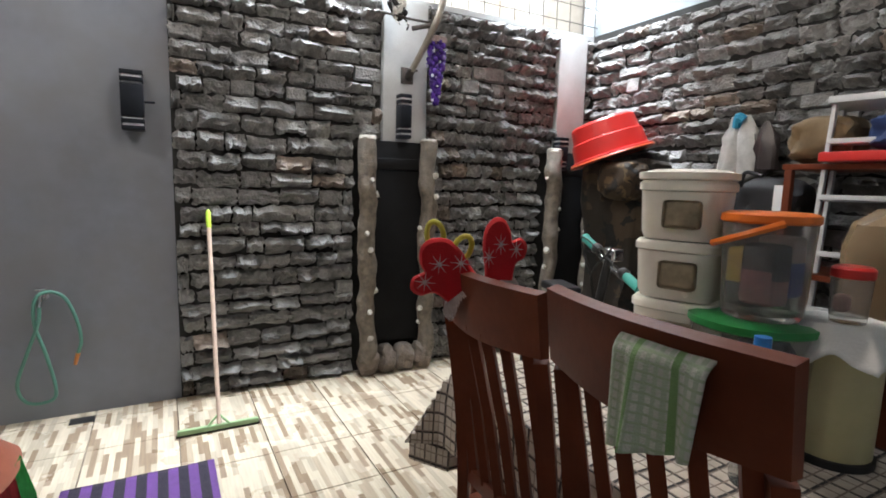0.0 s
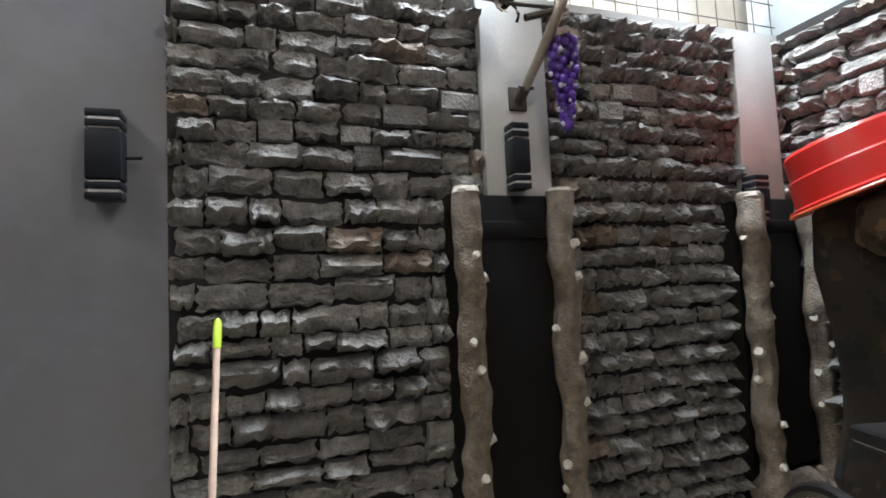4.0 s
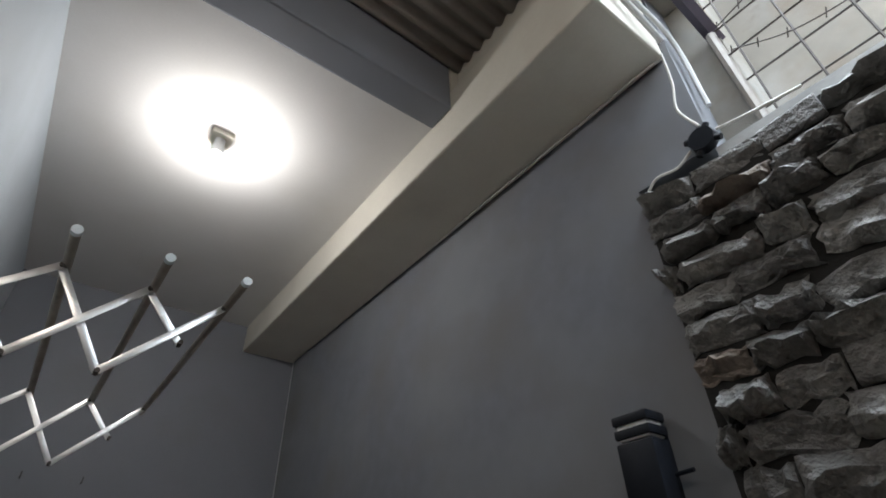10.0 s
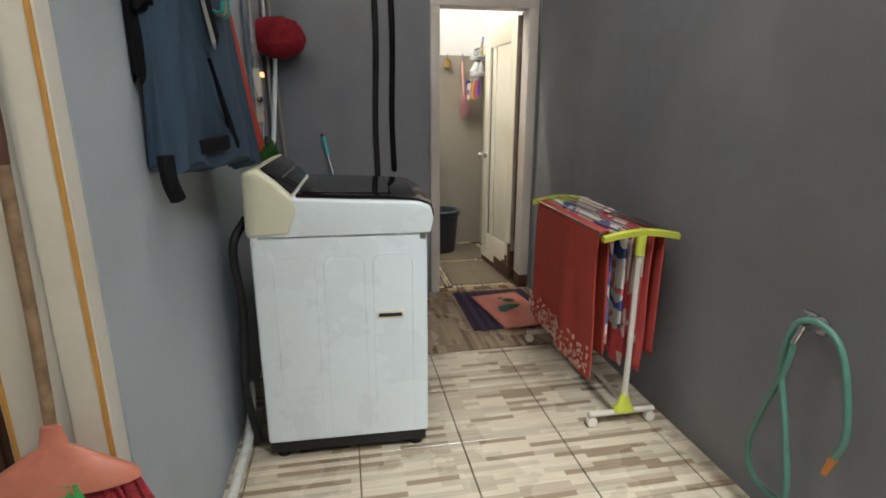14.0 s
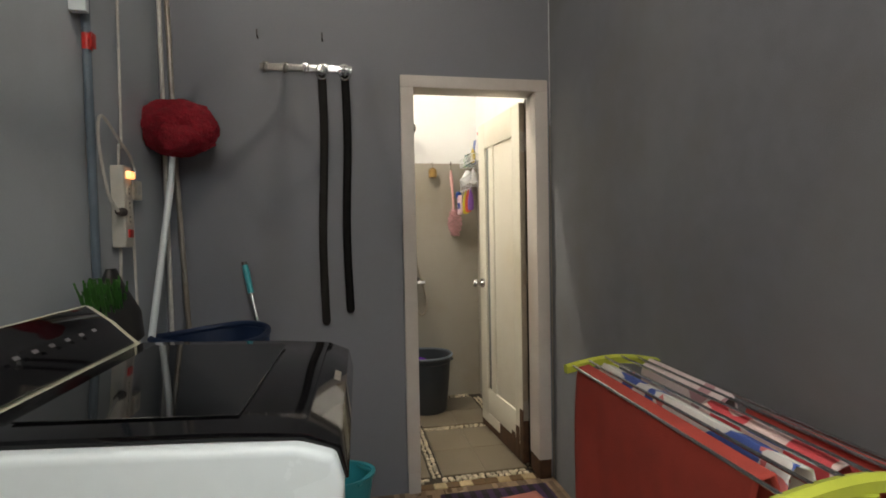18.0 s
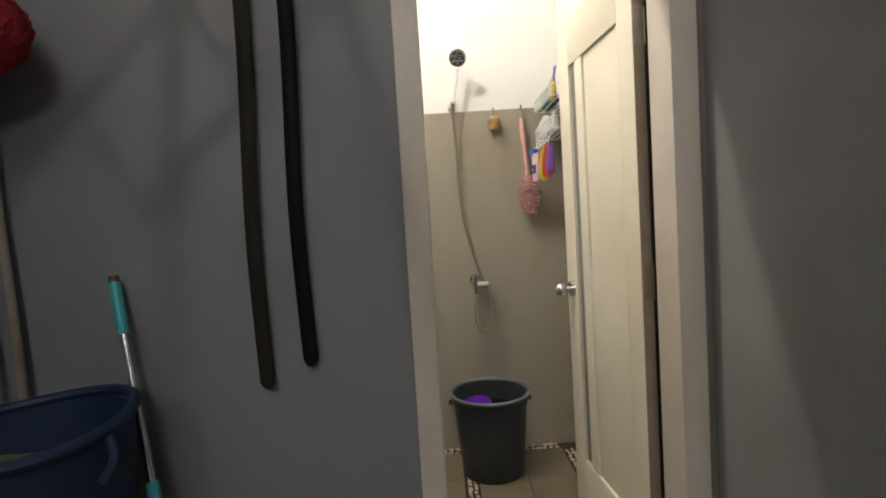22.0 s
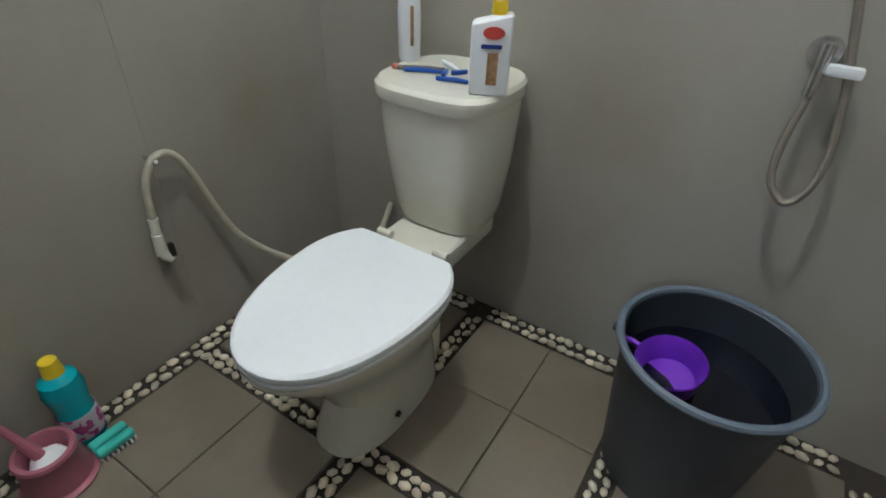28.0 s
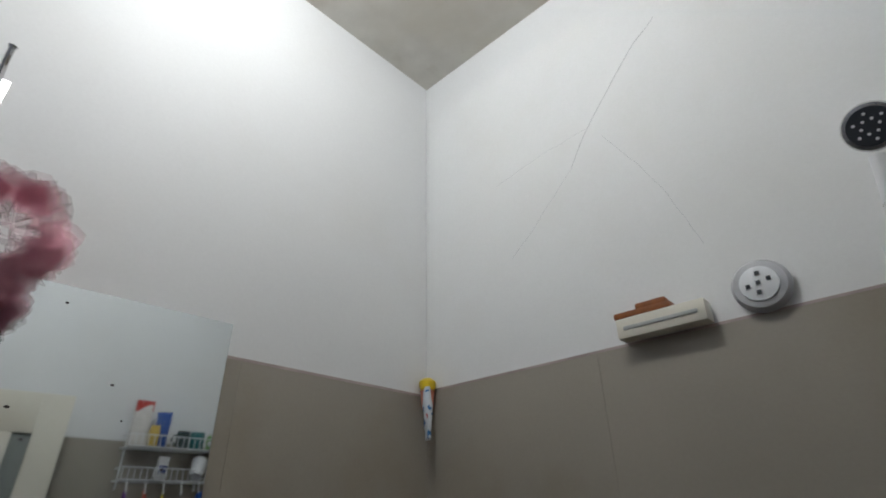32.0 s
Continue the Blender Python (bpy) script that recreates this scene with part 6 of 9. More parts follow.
for k in range(6):
    u = k / 5
    bm = bmesh.new()
    cyl(bm, (FA[0][0] + 0.02 + (FA[1][0] - FA[0][0] - 0.04) * u, 1.295, 0.852 + 0.02 * math.sin(math.pi * u)), (FB[0][0] + 0.02 + (FB[1][0] - FB[0][0] - 0.04) * u, 2.165, 0.852 + 0.02 * math.sin(math.pi * u)), 0.0045, None, 8)
    part("rail", bm, M_CHROME, air, "thin chrome rail")
M_TOWEL = material("brick red towelling", (0.42, 0.055, 0.04), 0.95, vary=0.15, scale=14, fine=320, bump=0.7)
def hung(name, xa, xb, y0, y1, za, zb, mat, label, category, seed, amp=0.012, thick=0.005, wide=0.022):
    """A cloth folded over a rail: down to za on the west side, zb on the east."""
    bm = bmesh.new()
    top = 0.872
    La, Lb = top - za, top - zb
    def f(u, v):
        s = v * (La + Lb)
        y = y0 + (y1 - y0) * u
        x = xa + (xb - xa) * u
        wob = amp * math.sin(u * 11 + seed) + 0.6 * amp * math.sin(u * 23 + seed * 2)
        if s < La:
            h = La - s
            return (x - wide * min(1, h / 0.03) ** 0.5 + wob * h / La - 0.02 * h, y + 0.01 * math.sin(9 * h), top - h - 0.012 * math.sin(7 * u + seed) * h)
        h = s - La
        return (x + wide * min(1, h / 0.03) ** 0.5 + wob * h / max(Lb, .1), y, top - h)
    sheet(bm, f, 44, 40)
    return solo(name, bm, mat, label, category, thick=thick)
red_towel = hung("red_towel", -0.345, -0.31, 1.36, 2.12, 0.20, 0.30, M_TOWEL, "brick red towel with a pale printed hem hanging on the airer", "towel", 1.0)
M_FRINGE = material("pale pink hem print", (0.62, 0.36, 0.30), 0.9, vary=0.4, scale=60, fine=200, bump=0.5)
bm = bmesh.new()
rng = random.Random(9)
for k in range(230):
    u, h = rng.random(), rng.random() ** 1.6
    y = 1.37 + 0.74 * u
    x = -0.345 + 0.035 * u - 0.042 + 0.012 * math.sin(u * 11 + 1) + 0.0072 * math.sin(u * 23 + 2) - 0.002
    z = 0.215 + 0.13 * h
    w = rng.uniform(0.004, 0.009)
    box(bm, x - 0.004, y - w, z - w, x - 0.001, y + w, z + w)
tagged(part("hem_print", bm, M_FRINGE, red_towel, "pale printed flecks along the hem", smooth=False), "pale printed flecks along the hem", kind="stuff")

hung("printed_cloth", -0.265, -0.24, 1.37, 2.10, 0.36, 0.42, printed("white blue print", (0.68, 0.66, 0.63), (((0.05, 0.09, 0.3), 0.56), ((0.55, 0.15, 0.15), 0.63))), "white cloth with a blue and red print drying on the airer", "cloth", 2.0, wide=0.028)
hung("striped_cloth", -0.185, -0.175, 1.36, 1.72, 0.25, 0.35, printed("pink white print", (0.66, 0.50, 0.47), (((0.5, 0.06, 0.07), 0.5),), 7), "pink and white printed cloth drying on the airer", "cloth", 3.0, wide=0.026)
hung("red_cloth", -0.11, -0.105, 1.335, 1.66, 0.22, 0.30, material("soft red cotton", (0.5, 0.07, 0.06), 0.9, vary=0.2, scale=12, fine=300, bump=0.4), "soft red cloth drying on the airer", "cloth", 4.0, wide=0.022)
hung("pale_cloth", -0.115, -0.095, 1.72, 2.10, 0.42, 0.50, printed("pale pink print", (0.62, 0.52, 0.52), (((0.35, 0.2, 0.22), 0.6),), 14), "pale pink cloth drying on the airer", "cloth", 5.0, wide=0.022)

# ---- mats at the bathroom door ----
M_PURPLE2 = striped("dark purple stripe weave", (0.05, 0.022, 0.075), (0.012, 0.010, 0.016), 0.06, 0)
floor_mat("entrance_mat", -0.62, 2.36, -0.08, 3.04, 0.004, M_PURPLE2, "dark purple and black striped mat before the bathroom door")
pink_mat = floor_mat("pink_mat", -0.47, 2.34, -0.12, 2.93, 0.016, material("salmon pink mat", (0.55, 0.19, 0.15), 0.9, vary=0.15, scale=20, fine=260, bump=0.6, stain=(0.38, 0.2, 0.16), stain_amount=0.3), "salmon pink mat with a green print on the purple mat", turn=8, h=0.007)
bm = bmesh.new()
for cx, cy, rx, ry, t in ((-0.30, 2.66, 0.085, 0.032, 12), (-0.36, 2.60, 0.03, 0.025, 0), (-0.27, 2.78, 0.045, 0.028, -10), (-0.315, 2.83, 0.02, 0.012, 30)):
    vs = cyl(bm, (0, 0, 0), (0, 0, 0.0015), 1.0, None, 20)
    bmesh.ops.transform(bm, matrix=Matrix.Translation((cx, cy, 0.0295)) @ pose(0, 0, 0, 0, 0, t) @ Matrix.Diagonal((rx, ry, 1, 1)), verts=vs)
part("leaf_print", bm, material("dark green print", (0.02, 0.14, 0.09), 0.9, vary=0.2, scale=30), pink_mat, "dark green leaf print")

# ---- bathroom door and frame ----
M_ROT = material("rotten brown wood", (0.085, 0.04, 0.02), 0.8, vary=0.4, scale=25, bump=0.6)
M_FRAME = material("dull pinkish white paint", (0.60, 0.555, 0.52), 0.45, vary=0.08, scale=6, fine=60, bump=0.15, stain=(0.42, 0.34, 0.27), stain_amount=0.45)
df = thing("bathroom_door_frame", (-0.39, 3.15, 0), "cream painted bathroom door frame with rotten feet", "door frame")
for x0, x1 in ((-0.768, -0.705), (-0.083, -0.015)):
    bm = bmesh.new()
    box(bm, x0, 3.098, 0.10, x1, 3.235, 2.0, 0.005)
    j = part("jamb", bm, M_FRAME, df)
    bm = bmesh.new()
    box(bm, x0 + 0.002, 3.10, 0.0, x1 - 0.002, 3.233, 0.10, 0.004)
    part("foot", bm, M_ROT if x0 > -0.5 else M_FRAME, j, "brown rotten foot" if x0 > -0.5 else "")
# Black strip that paints the shade in the gap behind the jamb.
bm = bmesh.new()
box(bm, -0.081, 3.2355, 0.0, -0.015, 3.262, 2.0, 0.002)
part("rebate", bm, material("black hinge gap shade", (0.010, 0.008, 0.006), 0.9, vary=0.3, scale=20, spec=0.1), df, "black strip drawn for the shaded hinge gap")
bm = bmesh.new()
box(bm, -0.768, 3.098, 2.0, -0.015, 3.235, 2.06, 0.005)
part("head", bm, M_FRAME, df)
bm = bmesh.new()
box(bm, -0.768, 3.10, -0.03, -0.015, 3.184, -0.004, 0.003)
sill = part("threshold", bm, M_ROT, df, "dark worn threshold")
rng = random.Random(12)
M_CHIP = material("pale tan mosaic chip", (0.50, 0.40, 0.24), 0.45, vary=0.25, scale=30, fine=80, bump=0.15, stain=(0.25, 0.15, 0.07), stain_amount=0.6)
M_CHIP_D = material("brown mosaic chip", (0.16, 0.09, 0.04), 0.45, vary=0.3, scale=30, fine=80, bump=0.15)
for k in range(9):
    bm = bmesh.new()
    x = -0.70 + 0.0675 * k
    box(bm, x, 3.118 + rng.uniform(0, 0.004), -0.006, x + 0.0655, 3.176, 0.003, 0.0015, 1)
    part("mosaic_chip", bm, M_CHIP if (k + (k > 4)) % 2 else M_CHIP_D, sill)
M_DOORW = material("cream white door paint", (0.74, 0.71, 0.62), 0.32, vary=0.04, scale=4, fine=50, bump=0.1, stain=(0.55, 0.45, 0.3), stain_amount=0.3)
M_DGLASS = material("grey frosted glass", (0.22, 0.24, 0.23), 0.25, vary=0.08, scale=10)
bd = thing("bathroom_door", (-0.09, 3.24, 0), "open cream panelled bathroom door with a frosted strip and rotting foot", "door")
DA, DB = Vector((-0.094, 3.268, 0)), Vector((-0.15, 3.91, 0))
Ld = (DB - DA).length
MD = Matrix.Translation(DA) @ pose(0, 0, 0, 0, 0, math.degrees(math.atan2(DB.y - DA.y, DB.x - DA.x)))
def dpart(name, mat, parent, *boxes, label="", bevel=0.003):
    bm = bmesh.new()
    for b in boxes:
        box(bm, *b, bevel=bevel)
    bmesh.ops.transform(bm, matrix=MD, verts=bm.verts)
    return part(name, bm, mat, parent, label)
# Leaf along its own x axis; y is towards the camera side.
dpart("stile", M_DOORW, bd, (0.0, -0.018, 0.10, 0.10, 0.018, 1.985), label="hinge stile")
# Thin strip on the hinge edge; its tan tone carries the edge's shade.
dpart("edge", material("tan door edge with painted shade", (0.30, 0.245, 0.19), 0.6, vary=0.15, scale=12, fine=80, bump=0.2), bd, (-0.0028, -0.0175, 0.31, 0.0, 0.0175, 1.985), label="tan door edge with painted shade", bevel=0.001)
dpart("stile", M_DOORW, bd, (Ld - 0.115, -0.018, 0.10, Ld, 0.018, 1.985))
dpart("stile", M_DOORW, bd, (Ld - 0.25, -0.018, 0.28, Ld - 0.18, 0.018, 1.82))
dpart("rail", M_DOORW, bd, (0.10, -0.018, 1.82, Ld - 0.115, 0.018, 1.985))
dpart("rail", M_DOORW, bd, (0.10, -0.018, 0.12, Ld - 0.115, 0.018, 0.28))
dpart("panel", M_DOORW, bd, (0.10, -0.009, 0.28, Ld - 0.25, 0.009, 1.82))
dpart("glass_strip", M_DGLASS, bd, (Ld - 0.18, -0.006, 0.28, Ld - 0.115, 0.006, 1.82), label="narrow frosted glass strip")
dpart("kick", M_ROT, bd, (0.0, -0.017, 0.012, 0.34, 0.017, 0.12), (0.34, -0.016, 0.012, Ld, 0.016, 0.055), label="dark rotten bottom edge")
dpart("rot_patch", M_ROT, bd, (-0.002, -0.0195, 0.012, 0.045, 0.0195, 0.31), (0.045, -0.0192, 0.012, 0.10, 0.0192, 0.20), (0.10, -0.0188, 0.10, 0.16, 0.0188, 0.15), label="dark rotten corner", bevel=0.006)
dpart("bottom_rail", M_DOORW, bd, (0.34, -0.018, 0.055, Ld, 0.018, 0.12))
for s in (-1, 1):
    bm = bmesh.new()
    cyl(bm, (Ld - 0.06, s * 0.018, 0.96), (Ld - 0.06, s * 0.030, 0.96), 0.033, 0.030, 20)
    cyl(bm, (Ld - 0.06, s * 0.03, 0.96), (Ld - 0.06, s * 0.05, 0.96), 0.011, None, 12)
    bmesh.ops.create_uvsphere(bm, u_segments=16, v_segments=10, radius=0.026, matrix=Matrix.Translation((Ld - 0.06, s * 0.068, 0.96)))
    bmesh.ops.transform(bm, matrix=MD, verts=bm.verts)
    part("knob", bm, M_CHROME, bd, "chrome ball knob")
for z in (0.25, 1.0, 1.72):
    bm = bmesh.new()
    cyl(bm, (-0.012, -0.018, z), (-0.012, -0.018, z + 0.10), 0.008, None, 10)
    box(bm, -0.0055, -0.017, z, -0.002, 0.015, z + 0.11, 0.001)
    bmesh.ops.transform(bm, matrix=MD, verts=bm.verts)
    part("hinge", bm, M_POLE, bd, "dull steel hinge")

# ---- toilet ----
M_CERAM = material("cream white ceramic", (0.72, 0.70, 0.60), 0.12, vary=0.04, scale=4, fine=40, bump=0.02, stain=(0.55, 0.48, 0.34), stain_amount=0.3, coat=0.3)
M_LID = material("white plastic seat", (0.82, 0.84, 0.86), 0.25, vary=0.02, scale=5, bump=0.0)
wc = thing("toilet", (-1.2, 4.1, 0), "cream close-coupled toilet with a white seat lid, closed", "toilet")
TX0 = -1.195
def loft(rings, caps=True):
    bm = bmesh.new()
    vr = [[bm.verts.new(p) for p in r] for r in rings]
    n_ = len(rings[0])
    for u, v in zip(vr, vr[1:]):
        for k in range(n_):
            bm.faces.new((u[k], u[(k + 1) % n_], v[(k + 1) % n_], v[k]))
    if caps:
        bm.faces.new(vr[0][::-1]), bm.faces.new(vr[-1])
    return bm
def egg(cx, cy, w, front, back, z, n_=36, p=2.0):
    out = []
    for k in range(n_):
        a = 2 * math.pi * k / n_
        s, c = math.sin(a), math.cos(a)
        ex = abs(c) ** (2 / p) * (1 if c > 0 else -1)
        ey = abs(s) ** (2 / p) * (1 if s > 0 else -1)
        out.append((cx + w * ex, cy + (back if s > 0 else front) * ey, z))
    return out
part("bowl", loft([egg(TX0, 4.08, 0.105, 0.21, 0.20, 0.0, p=2.6), egg(TX0, 4.08, 0.10, 0.20, 0.20, 0.05, p=2.5), egg(TX0, 4.08, 0.095, 0.17, 0.21, 0.14), egg(TX0, 4.07, 0.12, 0.21, 0.21, 0.24), egg(TX0, 4.06, 0.165, 0.29, 0.21, 0.33), egg(TX0, 4.05, 0.182, 0.325, 0.20, 0.385), egg(TX0, 4.05, 0.184, 0.33, 0.20, 0.40), egg(TX0, 4.05, 0.17, 0.31, 0.19, 0.402)]), M_CERAM, wc)
bm = bmesh.new()
box(bm, TX0 - 0.118, 4.12, 0.345, TX0 + 0.085, 4.52, 0.41, 0.018, 3)
box(bm, TX0 - 0.07, 4.14, 0.02, TX0 + 0.06, 4.30, 0.35, 0.03, 3)
part("shelf", bm, M_CERAM, wc)
def lid_ring(w, front, z):
    return [(x, min(y, 4.06 + 0.14), zz) for x, y, zz in egg(TX0, 4.06, w, front, 0.19, z, 48, 2.1)]
part("seat", loft([lid_ring(0.188, 0.335, 0.404), lid_ring(0.192, 0.34, 0.41), lid_ring(0.192, 0.34, 0.418)]), M_LID, wc)
part("lid", loft([lid_ring(0.190, 0.338, 0.420), lid_ring(0.193, 0.341, 0.428), lid_ring(0.192, 0.339, 0.437), lid_ring(0.184, 0.33, 0.443)]), M_LID, wc, "white closed lid")
for dx in (-0.085, 0.085):
    bm = bmesh.new()
    cyl(bm, (TX0 + dx - 0.02, 4.232, 0.428), (TX0 + dx + 0.02, 4.232, 0.428), 0.011, None, 12)
    part("lid_hinge", bm, M_CERAM, wc)
def tank(w, f, b, z):
    return egg(TX0 - 0.02, 4.42, w * 0.885, f, b, z, 40, 3.2)
part("tank", loft([tank(0.135, 0.085, 0.14, 0.415), tank(0.15, 0.10, 0.155, 0.46), tank(0.168, 0.125, 0.16, 0.60), tank(0.176, 0.14, 0.165, 0.72), tank(0.177, 0.142, 0.166, 0.755)]), M_CERAM, wc)
part("tank_lid", loft([tank(0.182, 0.150, 0.17, 0.757), tank(0.186, 0.154, 0.172, 0.765), tank(0.185, 0.153, 0.171, 0.787), tank(0.176, 0.144, 0.163, 0.797)]), M_CERAM, wc)
bm = bmesh.new()
cyl(bm, (TX0 + 0.104, 4.02, 0.065), (TX0 + 0.112, 4.02, 0.065), 0.010, 0.008, 10)
part("floor_bolt", bm, M_BLACK, wc)

# Things on the cistern.
M_BOTTLE = material("white bottle plastic", (0.78, 0.80, 0.83), 0.3, vary=0.02, scale=10, bump=0.0)
M_YEL = material("yellow cap plastic", (0.80, 0.58, 0.02), 0.35, vary=0.05, scale=20)
M_LABEL = material("red label print", (0.55, 0.07, 0.06), 0.4)
M_LABELB = material("brown label print", (0.35, 0.2, 0.1), 0.5, vary=0.5, scale=80)
M_LABELN = material("navy label print", (0.03, 0.05, 0.25), 0.4)
sb = thing("shampoo_bottle", (-1.365, 4.46, 0.797), "slim white shampoo bottle with a yellow cap on the cistern", "bottle")
bm = bmesh.new()
lathe(bm, [(0.026, 0.0), (0.029, 0.01), (0.030, 0.10), (0.028, 0.155), (0.026, 0.16)], (-1.365, 4.46, 0.797), 24, 1.0, 0.8)
part("body", bm, M_BOTTLE, sb)
bm = bmesh.new()
lathe(bm, [(0.0275, 0.161), (0.0285, 0.165), (0.027, 0.20), (0.024, 0.206)], (-1.365, 4.46, 0.797), 24, 1.0, 0.85)
part("cap", bm, M_YEL, sb, "yellow flip cap")
bm = bmesh.new()
box(bm, -1.345, 4.437, 0.84, -1.336, 4.4385, 0.93)
part("label_print", bm, M_LABELB, sb)
pb = thing("pump_bottle", (-1.085, 4.36, 0.797), "white wash bottle with a red oval label and yellow pump collar", "bottle")
mP = Matrix.Translation((-1.085, 4.36, 0.797)) @ pose(0, 0, 0, 0, 0, 28)
bm = bmesh.new()
box(bm, -0.042, -0.024, 0.0, 0.042, 0.024, 0.145, 0.010, 3)
for v in bm.verts:
    if v.co.z > 0.12:
        v.co.z += 0.02 * (v.co.x + 0.042) / 0.084
bmesh.ops.transform(bm, matrix=mP, verts=bm.verts)
part("body", bm, M_BOTTLE, pb)
for nm, r0, r1, z0, z1, mat in (("collar", 0.016, 0.015, 0.160, 0.185, M_YEL), ("neck", 0.007, 0.007, 0.183, 0.205, M_FROST), ("pump_head", 0.014, 0.012, 0.204, 0.222, M_YEL)):
    bm = bmesh.new()
    cyl(bm, (0.012, 0, z0), (0.012, 0, z1), r0, r1, 16)
    bmesh.ops.transform(bm, matrix=mP, verts=bm.verts)
    part(nm, bm, mat, pb)
for nm, b, mat in (("oval_label", None, M_LABEL), ("text_bar", (-0.02, -0.0262, 0.098, 0.022, -0.0245, 0.106), M_LABELN), ("figure_print", (-0.006, -0.0262, 0.025, 0.016, -0.0245, 0.09), M_LABELB)):
    bm = bmesh.new()
    if b:
        box(bm, *b)
    else:
        vs = cyl(bm, (0, -0.0262, 0), (0, -0.0245, 0), 0.022, None, 24)
        bmesh.ops.transform(bm, matrix=Matrix.Translation((0.004, 0, 0.128)) @ Matrix.Diagonal((1, 1, 0.55, 1)), verts=vs)
    bmesh.ops.transform(bm, matrix=mP, verts=bm.verts)
    part(nm, bm, mat, pb)
M_RAZ = material("blue razor plastic", (0.02, 0.08, 0.35), 0.35)
for k, (x, y, t) in enumerate(((-1.27, 4.39, 20), (-1.17, 4.37, 8), (-1.24, 4.46, -35))):
    rz = thing("razor", (x, y, 0.797), "blue disposable razor lying on the cistern" if k < 2 else "white disposable razor lying on the cistern", "razor", group="razors")
    mm = Matrix.Translation((x, y, 0.803)) @ pose(0, 0, 0, 0, 0, t)
    bm = bmesh.new()
    tube(bm, [mm @ Vector((-0.05, 0, 0)), mm @ Vector((0, 0, 0.003)), mm @ Vector((0.045, 0, 0.002))], [0.005, 0.006, 0.004], 8)
    part("handle", bm, M_RAZ if k < 2 else M_BOTTLE, rz)
    bm = bmesh.new()
    box(bm, 0.044, -0.02, -0.004, 0.054, 0.02, 0.006, 0.002, 2, mm)
    part("head", bm, M_RAZ if k != 1 else M_BOTTLE, rz)
tb = thing("toothbrush", (-1.31, 4.40, 0.797), "worn brown toothbrush lying on the cistern", "toothbrush")
bm = bmesh.new()
tube(bm, [(-1.345, 4.375, 0.803), (-1.28, 4.41, 0.805), (-1.24, 4.43, 0.804)], [0.006, 0.005, 0.004], 8)
part("handle", bm, M_LOG, tb)
bm = bmesh.new()
box(bm, -1.352, 4.368, 0.799, -1.338, 4.382, 0.811, 0.003)
part("end", bm, M_PINKP, tb)

# ---- bidet spray hose ----
bs = thing("bidet_sprayer", (-1.78, 3.92, 0.32), "cream bidet spray hose curling on its wall hook", "bidet sprayer")
M_BHOSE = material("cream ribbed hose", (0.5, 0.46, 0.36), 0.4, vary=0.15, scale=40, fine=200, bump=0.4)
bm = bmesh.new()
tube(bm, curve_pts([(-1.775, 3.915, 0.44), (-1.775, 3.925, 0.54), (-1.77, 3.958, 0.60), (-1.768, 4.005, 0.598), (-1.765, 4.04, 0.54), (-1.762, 4.065, 0.46), (-1.758, 4.09, 0.385), (-1.74, 4.125, 0.30), (-1.68, 4.19, 0.22), (-1.58, 4.27, 0.17), (-1.50, 4.36, 0.16), (-1.52, 4.50, 0.20), (-1.55, 4.60, 0.25)], 7), 0.0095, 9)
part("hose", bm, M_BHOSE, bs)
bm = bmesh.new()
cyl(bm, (-1.775, 3.915, 0.45), (-1.775, 3.912, 0.405), 0.013, 0.012, 12)
cyl(bm, (-1.775, 3.912, 0.405), (-1.775, 3.91, 0.345), 0.015, 0.017, 12)
cyl(bm, (-1.775, 3.91, 0.345), (-1.760, 3.925, 0.325), 0.018, 0.013, 12)
part("spray_head", bm, M_CERAM, bs)
bm = bmesh.new()
box(bm, -1.765, 3.922, 0.335, -1.75, 3.936, 0.375, 0.004)
part("trigger", bm, M_BLACK, bs)
bm = bmesh.new()
tube(bm, [(-1.80, 3.955, 0.60), (-1.765, 3.955, 0.588), (-1.75, 3.955, 0.60)], 0.005, 7)
part("hook", bm, M_CHROME, bs)

# ---- water bucket and dipper ----
M_BUCK = material("dark grey bucket plastic", (0.030, 0.036, 0.046), 0.4, vary=0.12, scale=8, stain=(0.07, 0.072, 0.072), stain_amount=0.3)
bk = thing("water_bucket", (-0.485, 4.31, 0), "large dark grey plastic bucket full of water", "bucket")
bm = bmesh.new()
lathe(bm, [(0.145, 0.0), (0.150, 0.01), (0.170, 0.22), (0.180, 0.355), (0.186, 0.36), (0.188, 0.385), (0.196, 0.392), (0.198, 0.402), (0.190, 0.407), (0.181, 0.40), (0.175, 0.34), (0.165, 0.2), (0.14, 0.012), (0.0005, 0.01)], (-0.485, 4.31, 0), 44)
part("pail", bm, M_BUCK, bk)
bm = bmesh.new()
lathe(bm, [(0.171, 0.305), (0.170, 0.306), (0.0005, 0.306)], (-0.485, 4.31, 0), 40)
part("water", bm, material("still dark water", (0.004, 0.005, 0.011), 0.02, vary=0.05, scale=3, bump=0.02, spec=0.6), bk, "still dark water")
bm = bmesh.new()
tube(bm, [(-0.485 + 0.1925 * math.cos(a), 4.31 + 0.1925 * math.sin(a), 0.404) for a in [2 * math.pi * k / 48 for k in range(49)]], 0.009, 8, False)
part("rim", bm, material("worn blue grey bucket rim", (0.13, 0.16, 0.20), 0.4, vary=0.15, scale=14, bump=0.1), bk, "worn blue-grey rolled rim")
for s in (-1, 1):
    bm = bmesh.new()
    cyl(bm, (-0.485 + s * 0.188, 4.31, 0.36), (-0.485 + s * 0.205, 4.31, 0.36), 0.013, 0.010, 10)
    part("handle_lug", bm, M_BUCK, bk)
